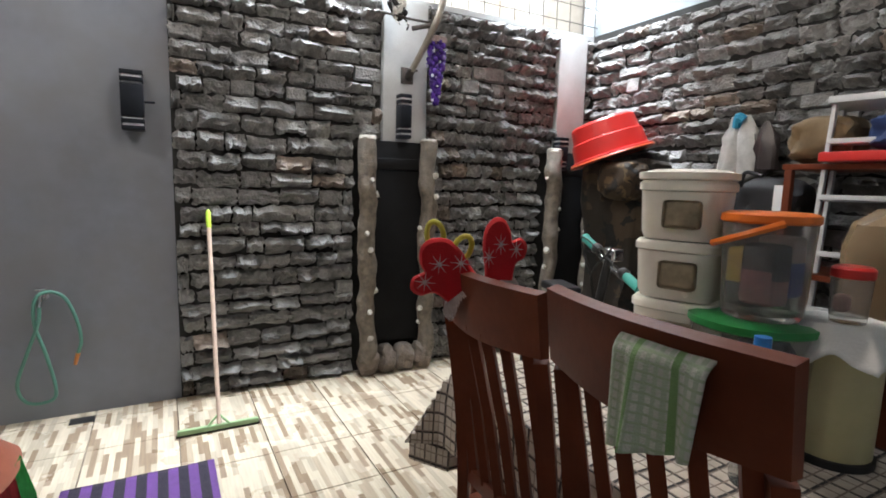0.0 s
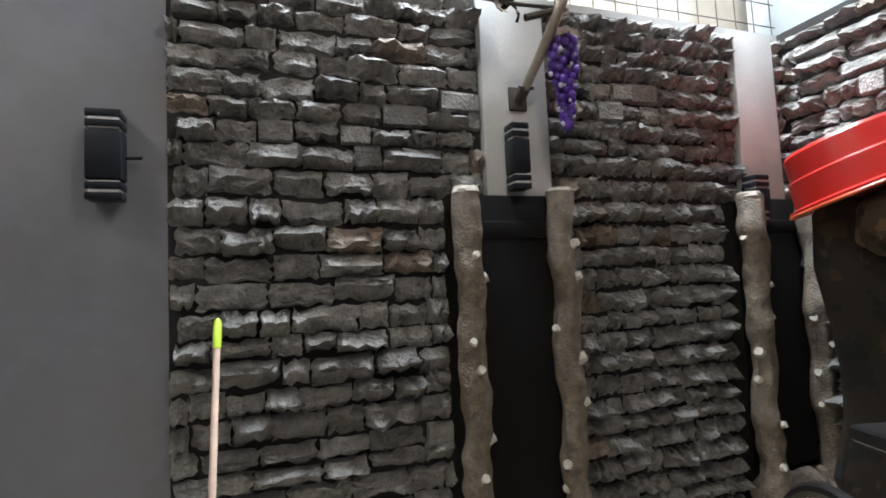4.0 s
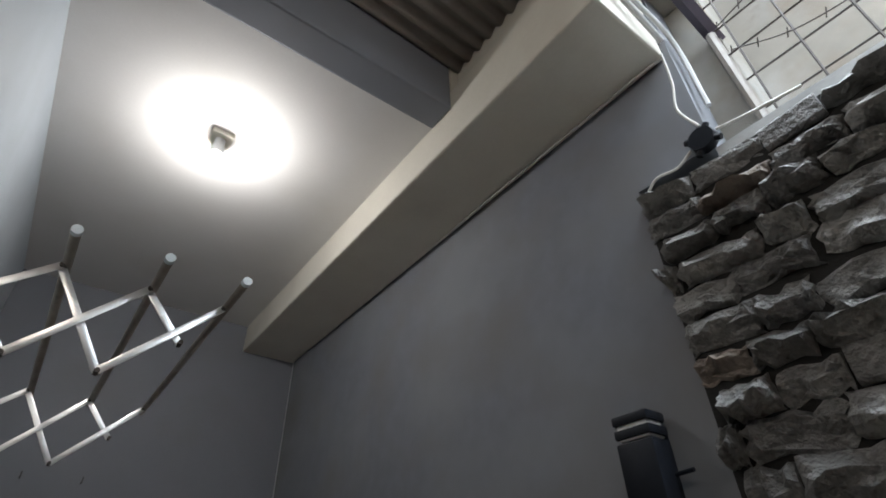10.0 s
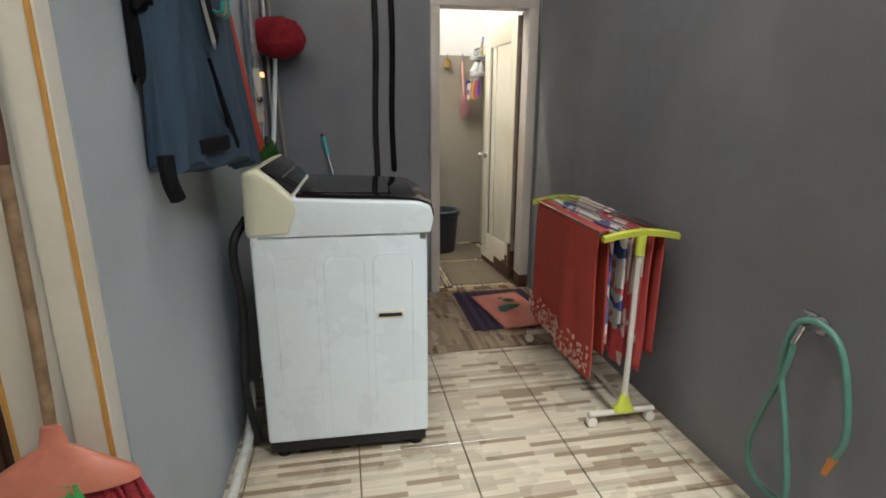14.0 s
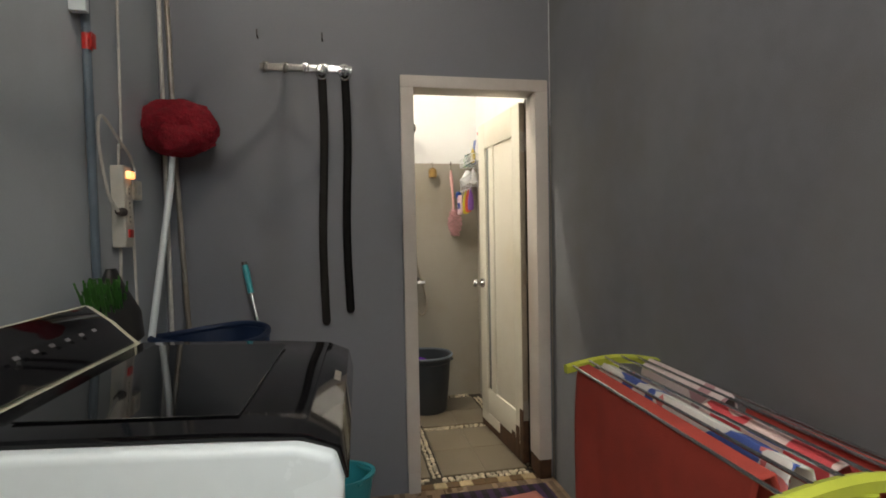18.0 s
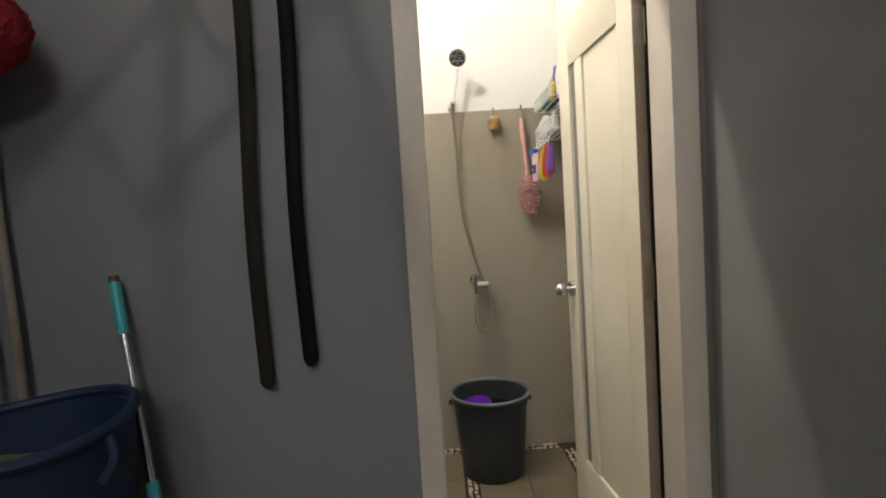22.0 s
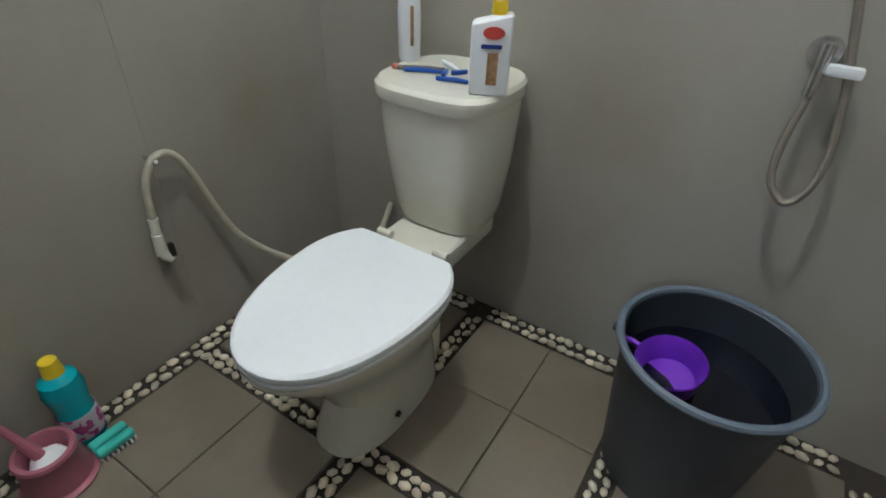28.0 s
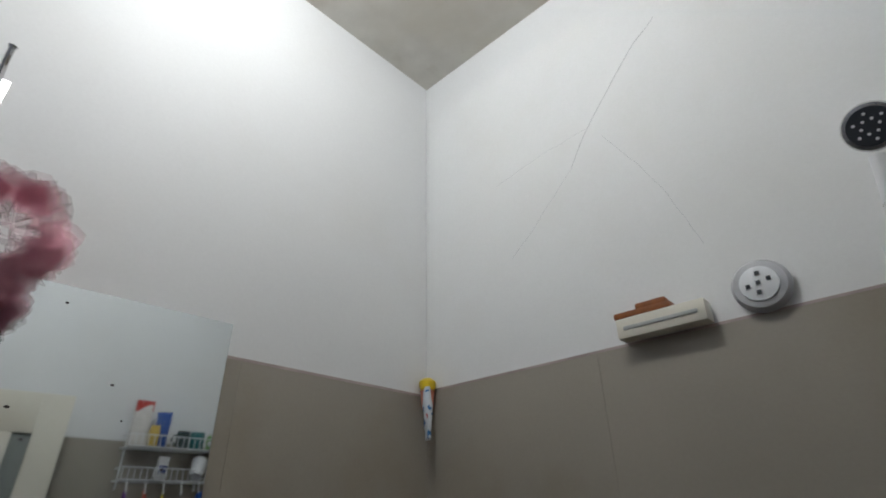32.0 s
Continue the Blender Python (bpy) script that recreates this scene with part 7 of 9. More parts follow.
dp = thing("water_dipper", (-0.535, 4.265, 0.285), "purple plastic dipper floating in the bucket", "dipper")
M_VIOLET = material("violet plastic", (0.17, 0.03, 0.50), 0.3, vary=0.06, scale=10)
bm = bmesh.new()
mdp = Matrix.Translation((-0.548, 4.275, 0.302)) @ pose(0, 0, 0, 9, -7, 0)
lathe(bm, [(0.058, 0.0), (0.068, 0.05), (0.073, 0.062), (0.071, 0.066), (0.063, 0.05), (0.054, 0.006), (0.0005, 0.004)], (0, 0, 0), 28, m=mdp)
part("cup", bm, M_VIOLET, dp)
bm = bmesh.new()
tube(bm, [mdp @ Vector((-0.066, 0.02, 0.055)), mdp @ Vector((-0.085, 0.026, 0.06)), mdp @ Vector((-0.105, 0.03, 0.056))], 0.007, 8)
part("handle", bm, M_VIOLET, dp)

# ---- shower ----
M_SHOSE = material("dull metal hose", (0.33, 0.29, 0.24), 0.35, metal=0.6, vary=0.1, scale=40, fine=300, bump=0.3)
sh = thing("hand_shower", (-0.56, 4.57, 0.65), "chrome hand shower with a long metal hose on the wall", "shower")
bm = bmesh.new()
tube(bm, curve_pts([(-0.565, 4.515, 1.95), (-0.575, 4.53, 1.85), (-0.568, 4.56, 1.6), (-0.555, 4.57, 1.3), (-0.50, 4.565, 1.05), (-0.455, 4.555, 0.88), (-0.435, 4.53, 0.76), (-0.445, 4.515, 0.69), (-0.475, 4.51, 0.66), (-0.51, 4.52, 0.70), (-0.515, 4.54, 0.78), (-0.505, 4.56, 0.86)], 8), 0.0078, 9)
part("hose", bm, M_SHOSE, sh)
bm = bmesh.new()
tube(bm, [(-0.575, 4.525, 1.87), (-0.558, 4.515, 1.97), (-0.548, 4.505, 2.04)], [0.011, 0.012, 0.015], 12)
part("handle", bm, M_FROST, sh, "white shower handle")
bm = bmesh.new()
mh = look((-0.540, 4.475, 2.085), (-0.62, 4.0, 1.85))
lathe(bm, [(0.018, 0.028), (0.042, 0.012), (0.046, 0.0), (0.043, -0.006), (0.040, -0.007), (0.0005, -0.008)], (0, 0, 0), 28, m=mh)
part("head", bm, M_CHROME, sh, "round chrome shower head")
bm = bmesh.new()
cyl(bm, mh @ Vector((0, 0, -0.0085)), mh @ Vector((0, 0, -0.0105)), 0.036, None, 24)
face = part("spray_face", bm, M_BUCK, sh, "grey spray plate")
for k in range(12):
    bm = bmesh.new()
    a, r_ = k * 0.524, 0.025 if k % 2 else 0.014
    p = mh @ Vector((r_ * math.cos(a), r_ * math.sin(a), -0.0105))
    cyl(bm, p, mh @ Vector((r_ * math.cos(a), r_ * math.sin(a), -0.012)), 0.003, None, 6)
    part("nozzle", bm, M_FROST, face)
bm = bmesh.new()
box(bm, -0.60, 4.56, 1.855, -0.565, 4.60, 1.895, 0.004)
cyl(bm, (-0.578, 4.565, 1.86), (-0.572, 4.522, 1.89), 0.014, 0.016, 12)
part("holder", bm, M_FROST, sh)
bm = bmesh.new()
cyl(bm, (-0.508, 4.60, 0.93), (-0.508, 4.592, 0.93), 0.03, 0.028, 18)
cyl(bm, (-0.508, 4.60, 0.93), (-0.508, 4.545, 0.925), 0.012, None, 12)
cyl(bm, (-0.508, 4.55, 0.955), (-0.508, 4.555, 0.86), 0.013, 0.011, 12)
part("valve", bm, M_CHROME, sh)
bm = bmesh.new()
box(bm, -0.498, 4.535, 0.902, -0.44, 4.56, 0.922, 0.006)
part("lever", bm, M_FROST, sh, "white lever")

# ---- small things on the bathroom walls ----
bell = thing("hanging_bell", (-0.36, 4.58, 1.72), "small brown wooden bell on a nail", "ornament")
bm = bmesh.new()
lathe(bm, [(0.028, 0.0), (0.031, 0.01), (0.029, 0.03), (0.032, 0.035), (0.029, 0.06), (0.012, 0.075)], (-0.36, 4.565, 1.725), 18)
part("body", bm, material("honey wood", (0.33, 0.19, 0.05), 0.45, vary=0.3, scale=30), bell)
bm = bmesh.new()
tube(bm, [(-0.36, 4.565, 1.80), (-0.36, 4.578, 1.835)], 0.003, 6)
cyl(bm, (-0.36, 4.60, 1.838), (-0.36, 4.575, 1.842), 0.004, None, 7)
part("string", bm, M_LOG, bell)
M_PINK = material("pale pink plastic", (0.68, 0.38, 0.36), 0.4, vary=0.06, scale=20)
M_PUFF = material("pink bath puff", (0.66, 0.36, 0.38), 0.8, vary=0.25, scale=30, fine=120, bump=0.6)
bb = thing("bath_brush", (-0.2, 4.56, 1.27), "pink long-handled bath puff hanging on a wall hook", "bath brush")
bm = bmesh.new()
tube(bm, curve_pts([(-0.215, 4.57, 1.78), (-0.212, 4.565, 1.70), (-0.205, 4.56, 1.60), (-0.20, 4.56, 1.48)], 5), [0.010] * 3 + [0.013] * 5 + [0.009] * 8, 10)
part("handle", bm, M_PINK, bb)
bm = bmesh.new()
rng = random.Random(21)
for k in range(60):
    z = 1.275 + 0.2 * (k / 60)
    a = k * 2.4
    r_ = 0.038 * math.sin(math.pi * min(1, max(0.12, (k + 4) / 66)))
    c = Vector((-0.195 + r_ * math.cos(a), 4.545 + 0.7 * r_ * math.sin(a), z))
    pts = [c + Vector((0.020 * math.cos(t), 0.014 * math.sin(t), 0.008 * math.sin(2 * t + k))) for t in [2 * math.pi * i / 9 for i in range(10)]]
    tube(bm, pts, 0.0045, 5, False)
tagged(part("puff", bm, M_PUFF, bb), "ruffled pink mesh puff", kind="stuff")
bm = bmesh.new()
tube(bm, [(-0.215, 4.572, 1.775), (-0.214, 4.575, 1.825)], 0.003, 6)
part("loop", bm, M_LOG, bb)
bm = bmesh.new()
cyl(bm, (-0.214, 4.60, 1.835), (-0.214, 4.57, 1.83), 0.004, None, 8)
tube(bm, [(-0.214, 4.572, 1.83), (-0.214, 4.568, 1.85)], 0.004, 6)
part("wall_hook", bm, M_IRON, bb)

# Two-tier wire shelf with toiletries on the east wall.
sf2 = thing("wire_shelf", (-0.06, 4.40, 1.60), "white two-tier wire shelf on the bathroom wall", "shelf")
for z in (1.655, 1.80):
    for k in range(5):
        bm = bmesh.new()
        x = -0.005 - 0.033 * k
        cyl(bm, (x, 4.17, z), (x, 4.57, z), 0.0025, None, 6)
        part("wire", bm, M_BOTTLE, sf2)
    bm = bmesh.new()
    for zz in (z + 0.002, z + 0.055):
        tube(bm, [(-0.003, 4.17, zz), (-0.14, 4.17, zz), (-0.14, 4.57, zz), (-0.003, 4.57, zz)], 0.003, 6)
    for k in range(16):
        y = 4.17 + 0.4 * k / 15
        tube(bm, [(-0.14, y, z), (-0.14, y, z + 0.055)], 0.002, 5)
    part("basket_rim", bm, M_BOTTLE, sf2)
for y in (4.19, 4.55):
    bm = bmesh.new()
    tube(bm, [(-0.003, y, 1.62), (-0.003, y, 1.92)], 0.004, 6)
    part("upright", bm, M_BOTTLE, sf2)
for k in range(5):
    bm = bmesh.new()
    y = 4.20 + 0.08 * k
    tube(bm, curve_pts([(-0.14, y, 1.655), (-0.15, y, 1.62), (-0.155, y, 1.60), (-0.165, y, 1.61)], 4), 0.003, 6)
    part("hook", bm, M_BOTTLE, sf2)
def packet(name, x, y, z, sx, sy, sz, c, label, category, cap=None, turn=0, round_=False, bar=True):
    ob = thing(name, (x, y, z), label, category, group="toiletries")
    bm = bmesh.new()
    m = Matrix.Translation((x, y, z)) @ pose(0, 0, 0, 0, 0, turn)
    key = "pack %.2f %.2f %.2f" % c
    mat = bpy.data.materials.get(key) or material(key, c, 0.35, vary=0.15, scale=25, fine=60, bump=0.1)
    if round_:
        lathe(bm, [(sx * 0.46, 0), (sx * 0.5, 0.01), (sx * 0.5, sz * 0.75), (sx * 0.3, sz * 0.92), (sx * 0.22, sz)], (0, 0, 0), 18, m=m)
    else:
        bm.free()
        rings_ = []
        for f_, th, wd in ((0, 0.35, 0.92), (0.03, 0.85, 0.98), (0.2, 1.0, 1.0), (0.45, 1.0, 0.98), (0.7, 0.7, 0.98), (0.88, 0.3, 0.97), (1.0, 0.1, 0.96)):
            ring_ = []
            for k_ in range(16):
                a_ = 2 * math.pi * k_ / 16
                ca_, sa_ = math.cos(a_), math.sin(a_)
                p_ = m @ Vector((sx / 2 * th * math.copysign(abs(ca_) ** 0.6, ca_), sy / 2 * wd * math.copysign(abs(sa_) ** 0.5, sa_), sz * f_))
                ring_.append(p_ + Vector((noise.noise(p_ * 41), noise.noise(p_ * 37 + Vector((4, 0, 0))), 0.5 * noise.noise(p_ * 30))) * 0.007)
            rings_.append(ring_)
        bm = loft(rings_)
    part("pack", bm, mat, ob)
    if bar and sy > 0.02:
        bm = bmesh.new()
        box(bm, -sx / 2 - 0.001, -sy / 2 * 0.7, sz * 0.3, -sx / 2 + 0.004, sy / 2 * 0.7, sz * 0.6, 0.001, 1, m)
        part("label_bar", bm, M_BOTTLE if sum(c) < 1.5 else M_LABELN, ob)
    if cap:
        bm = bmesh.new()
        cyl(bm, m @ Vector((0, 0, sz * 0.95)), m @ Vector((0, 0, sz * 1.15)), sx * 0.25, sx * 0.22, 12)
        part("cap", bm, bpy.data.materials.get("cap %.2f" % cap[0]) or material("cap %.2f" % cap[0], cap, 0.35), ob)
    return ob
pouch = packet("refill_pouch", -0.075, 4.215, 1.803, 0.045, 0.085, 0.21, (0.72, 0.70, 0.68), "white refill pouch with a red top leaning on the wire shelf", "pouch", turn=10, bar=False)
bm = bmesh.new()
box(bm, -0.083, 4.178, 1.965, -0.066, 4.258, 2.018, 0.004, 2)
part("red_band", bm, M_LABEL, pouch, "red printed top band")
packet("yellow_sachet", -0.11, 4.275, 1.803, 0.03, 0.045, 0.10, (0.62, 0.45, 0.10), "ochre sachet on the wire shelf", "sachet", bar=False)
packet("soap_box", -0.08, 4.315, 1.803, 0.035, 0.07, 0.17, (0.03, 0.09, 0.36), "tall navy blue packet on the wire shelf", "packet", bar=False)
for y, r_, c in ((4.42, 0.030, (0.04, 0.07, 0.075)), (4.49, 0.034, (0.03, 0.16, 0.17))):
    mug = thing("mug", (-0.085, y, 1.803), "dark teal plastic mug with a handle on the wire shelf", "mug", group="mugs on the wire shelf")
    bm = bmesh.new()
    lathe(bm, [(r_ * 0.9, 0.0), (r_, 0.01), (r_, 0.085), (r_ * 0.93, 0.085), (r_ * 0.9, 0.012), (0.0005, 0.01)], (-0.085, y, 1.803), 22)
    part("body", bm, bpy.data.materials.get("mug %.2f" % c[1]) or material("mug %.2f" % c[1], c, 0.35, vary=0.1, scale=20), mug)
    bm = bmesh.new()
    tube(bm, curve_pts([(-0.085, y - r_, 1.87), (-0.095, y - r_ - 0.022, 1.862), (-0.095, y - r_ - 0.022, 1.835), (-0.085, y - r_, 1.825)], 5), 0.004, 7)
    part("handle", bm, bpy.data.materials["mug %.2f" % c[1]], mug)
packet("green_bottle", -0.10, 4.548, 1.803, 0.035, 0.035, 0.075, (0.25, 0.48, 0.16), "small yellow-green bottle on the wire shelf", "bottle", (0.7, 0.7, 0.66), 0, True)
cup = thing("white_cup", (-0.11, 4.46, 1.66), "white plastic cup tipped over on the wire shelf", "cup")
bm = bmesh.new()
lathe(bm, [(0.028, 0.0), (0.038, 0.10), (0.040, 0.102), (0.036, 0.098), (0.026, 0.005), (0.0005, 0.004)], (0, 0, 0), 22, m=Matrix.Translation((-0.135, 4.50, 1.675)) @ pose(0, 0, 0, -18, 38, 0))
part("body", bm, M_BOTTLE, cup)
packet("tooth_paste", -0.09, 4.35, 1.658, 0.04, 0.05, 0.11, (0.7, 0.7, 0.72), "white toothpaste tube standing on the lower shelf", "tube")
packet("shampoo_sachet", -0.15, 4.28, 1.44, 0.05, 0.014, 0.17, (0.62, 0.1, 0.06), "red shampoo sachet strip hanging from a shelf hook", "sachet")
packet("shampoo_sachet", -0.15, 4.36, 1.43, 0.045, 0.014, 0.18, (0.66, 0.55, 0.05), "yellow sachet strip hanging from a shelf hook", "sachet")
packet("shampoo_sachet", -0.15, 4.20, 1.45, 0.045, 0.014, 0.16, (0.25, 0.1, 0.4), "purple sachet strip hanging from a shelf hook", "sachet")
packet("pink_sachet", -0.17, 4.47, 1.43, 0.02, 0.06, 0.15, (0.7, 0.5, 0.55), "pink and white sachet hanging from a shelf hook", "sachet", turn=15)
ball = thing("blue_cup", (-0.155, 4.53, 1.55), "small blue plastic cap hanging under the shelf", "cap")
bm = bmesh.new()
lathe(bm, [(0.018, 0.0), (0.024, 0.02), (0.02, 0.045), (0.008, 0.052)], (-0.165, 4.53, 1.56), 16)
part("body", bm, M_RAZ, ball)

# Soap box, push lamp, tube in the corner.
sbx = thing("soap_dispenser_box", (-1.015, 4.58, 1.84), "cream wall box with a brown soap bar on it", "wall box")
bm = bmesh.new()
box(bm, -1.118, 4.555, 1.838, -0.912, 4.60, 1.888, 0.006)
part("tray", bm, M_TRIM, sbx)
bm = bmesh.new()
box(bm, -1.10, 4.552, 1.857, -0.93, 4.557, 1.866, 0.002)
part("groove", bm, M_CONC, sbx)
bm = bmesh.new()
box(bm, -1.122, 4.56, 1.889, -0.985, 4.598, 1.904, 0.004)
box(bm, -1.068, 4.564, 1.903, -0.995, 4.594, 1.918, 0.005)
part("brown_bar", bm, material("rusty brown soap", (0.28, 0.09, 0.02), 0.5, vary=0.25, scale=30), sbx, "brown bar lying on top")
pk = thing("push_lamp", (-0.805, 4.58, 1.89), "round white battery push lamp, unlit, on the wall", "push lamp")
bm = bmesh.new()
lathe(bm, [(0.056, 0.0), (0.057, 0.012), (0.050, 0.024), (0.040, 0.026)], (0, 0, 0), 30, m=Matrix.Translation((-0.805, 4.60, 1.89)) @ pose(0, 0, 0, 90, 0, 0))
part("ring", bm, material("grey white plastic ring", (0.5, 0.51, 0.54), 0.35), pk)
bm = bmesh.new()
lathe(bm, [(0.039, 0.02), (0.037, 0.030), (0.02, 0.033), (0.0005, 0.034)], (0, 0, 0), 30, m=Matrix.Translation((-0.805, 4.60, 1.89)) @ pose(0, 0, 0, 90, 0, 0))
part("lens", bm, M_BOTTLE, pk)
for dx, dz in ((0, 0), (0.02, 0.004), (-0.02, -0.004), (0.003, 0.02), (-0.003, -0.02)):
    bm = bmesh.new()
    box(bm, -0.805 + dx - 0.004, 4.564, 1.89 + dz - 0.004, -0.805 + dx + 0.004, 4.568, 1.89 + dz + 0.004)
    part("diode", bm, M_BUCK, pk)
ct = thing("corner_holder", (-1.76, 4.56, 1.68), "yellow-capped toothbrush cup with a toothpaste tube in the corner", "toothbrush holder")
bm = bmesh.new()
lathe(bm, [(0.018, 0.0), (0.022, 0.05), (0.024, 0.052), (0.015, 0.056)], (-1.772, 4.572, 1.775), 16)
part("cup", bm, M_PINKP, ct, "salmon cup")
bm = bmesh.new()
lathe(bm, [(0.022, 0.0), (0.026, 0.012), (0.026, 0.025), (0.014, 0.035)], (-1.772, 4.572, 1.832), 16, wave=lambda a, z: 1 + 0.06 * math.sin(8 * a))
part("cap", bm, M_YEL, ct, "yellow lid")
rings_ = []
for k in range(9):
    t_ = k / 8
    c_ = Vector((-1.752 + 0.014 * t_, 4.552 - 0.012 * t_, 1.835 - 0.155 * t_))
    w_, d_ = 0.007 + 0.026 * t_ ** 0.8, 0.007 + 0.010 * math.sin(3.1 * t_) * (1 - t_) + 0.002
    ring_ = [c_ + Vector((w_ * math.cos(a_) * 0.75 + d_ * math.sin(a_) * 0.6, -w_ * math.cos(a_) * 0.6 + d_ * math.sin(a_) * 0.75, 0)) for a_ in [2 * math.pi * i / 14 for i in range(14)]]
    rings_.append([p + Vector((noise.noise(p * 60), noise.noise(p * 55), noise.noise(p * 50))) * 0.006 for p in ring_])
part("tube", loft(rings_), printed("blue white tube", (0.62, 0.66, 0.72), (((0.06, 0.18, 0.42), 0.56), ((0.5, 0.12, 0.12), 0.68)), 34, 2), ct, "crumpled blue and white toothpaste tube")

# Hairline joints between the wall boards, cracks in the plaster, pinkish paint edge.
for wall_, b_ in (("wall_bathroom_west", (-1.8005, 3.969, 0.0, -1.7985, 3.9715, 1.817)), ("wall_bathroom_north", (-1.20, 4.5985, 0.0, -1.198, 4.6005, 1.834))):
    bm = bmesh.new()
    box(bm, *b_)
    part("board_joint", bm, M_BATH, bpy.data.objects[wall_], "fine dark joint line")
M_CRACK = material("grey crack line", (0.58, 0.59, 0.61), 0.8, vary=0.2, scale=30)
for pts, r_ in (([(-0.853, 2.779), (-0.96, 2.69), (-1.113, 2.515), (-1.189, 2.397)], 0.0011), ([(-1.189, 2.397), (-1.327, 2.268), (-1.432, 2.18)], 0.0006), ([(-1.113, 2.515), (-1.30, 2.50), (-1.47, 2.47)], 0.0005), ([(-1.075, 2.46), (-0.961, 2.241), (-0.892, 2.03)], 0.0005)):
    bm = bmesh.new()
    cs = curve_pts([(x, NORTH + 0.003, z) for x, z in pts], 8)
    tube(bm, [p + Vector((0.004 * noise.noise(p * 23), 0, 0.004 * noise.noise(p * 19))) for p in cs], r_, 5)
    part("plaster_crack", bm, M_CRACK, bpy.data.objects["wall_bathroom_upper_north"], "hairline plaster crack")
M_PINKLINE = material("pinkish grey paint edge", (0.46, 0.38, 0.37), 0.6, vary=0.25, scale=14)
for wall_, b_ in (("wall_bathroom_west", (-1.8022, 3.23, 1.8155, -1.7992, 4.597, 1.8225)), ("wall_bathroom_north", (-1.797, 4.5992, 1.8325, 0.0, 4.6022, 1.8385))):
    bm = bmesh.new()
    box(bm, *b_)
    part("paint_edge", bm, M_PINKLINE, bpy.data.objects[wall_], "thin pinkish paint edge")

# Mirror.
M_MIRROR = bpy.data.materials.new("mirror glass")
M_MIRROR.use_nodes = True
mbd = M_MIRROR.node_tree.nodes["Principled BSDF"]
mbd.inputs["Base Color"].default_value, mbd.inputs["Metallic"].default_value, mbd.inputs["Roughness"].default_value = (0.72, 0.76, 0.77, 1), 1.0, 0.03
mi = thing("wall_mirror", (-1.795, 3.72, 1.27), "frameless rectangular wall mirror", "mirror")
bm = bmesh.new()
box(bm, -0.0035, -0.2325, 1.268, 0.0035, 0.2325, 1.893, 0.0015, 1)
bmesh.ops.transform(bm, matrix=pose(-1.7895, 3.6925, 0, 0, 0, -1.4), verts=bm.verts)
part("glass", bm, M_MIRROR, mi)
rng = random.Random(3)
for k in range(7):
    bm = bmesh.new()
    y, z, r_ = rng.uniform(3.50, 3.90), rng.uniform(1.30, 1.86), rng.uniform(0.0012, 0.003)
    x = -1.7895 + 0.0245 * (y - 3.6925) + 0.0036
    lathe(bm, [(r_, 0.0), (r_ * 0.6, 0.0005)], (0, 0, 0), 8, 1.0, 1.6, m=Matrix.Translation((x, y, z)) @ pose(0, 0, 0, 0, 90, 0))
    part("spot", bm, M_IRON, mi, "dark speck on the glass")
for y in (3.52, 3.86):
    bm = bmesh.new()
    box(bm, -1.80, y, 1.258, -1.787, y + 0.03, 1.272, 0.002)
    part("clip", bm, M_CHROME, mi)

# Pink mesh sponge on a hook rail.
hr = thing("robe_hook_rail", (-1.79, 3.33, 2.02), "chrome robe hooks on the wall", "hook rail")
bm = bmesh.new()
box(bm, -1.803, 3.26, 2.03, -1.795, 3.44, 2.16, 0.002)
part("plate", bm, M_CHROME, hr)
for k in range(3):
    bm = bmesh.new()
    y = 3.28 + 0.07 * k
    tube(bm, curve_pts([(-1.797, y, 2.055), (-1.76, y, 2.03), (-1.735, y, 2.03), (-1.725, y, 2.05)], 4), [0.006] * 12 + [0.008], 8)
    part("hook", bm, M_CHROME, hr)
    bm = bmesh.new()
    tube(bm, curve_pts([(-1.797, y, 2.14), (-1.76, y, 2.15), (-1.73, y, 2.165), (-1.72, y, 2.19)], 4), [0.006] * 12 + [0.009], 8)
    part("upper_prong", bm, M_CHROME, hr)
hr.location.y -= 0.065
hr.location.z += 0.13
sp = thing("bath_sponge", (-1.62, 3.42, 1.75), "fluffy pink mesh bath sponge hanging from a hook", "bath sponge")
bm = bmesh.new()
rng = random.Random(33)
for k in range(46):
    d_ = Vector((rng.gauss(0, 1), rng.gauss(0, 1), rng.gauss(0, 1))).normalized()
    c = Vector((-1.60, 3.45, 1.885)) + d_ * 0.055
    t1 = d_.orthogonal().normalized()
    t2 = d_.cross(t1)
    r_ = rng.uniform(0.026, 0.052)
    sheet(bm, lambda u, v, c=c, d_=d_, t1=t1, t2=t2, r_=r_: c + (t1 * math.cos(6.283 * u) + t2 * math.sin(6.283 * u)) * r_ * (0.55 + 0.45 * v) + d_ * (0.035 * v + 0.012 * math.sin(6.283 * u * 3)), 14, 3)
part("mesh", bm, material("sheer pink mesh", (0.92, 0.42, 0.52), 0.6, vary=0.25, scale=40, alpha=0.26), sp)
bm = bmesh.new()
tube(bm, [(-1.61, 3.42, 1.92), (-1.69, 3.39, 2.05), (-1.74, 3.356, 2.155), (-1.752, 3.355, 2.172)], 0.003, 6)
part("cord", bm, M_BOTTLE, sp)

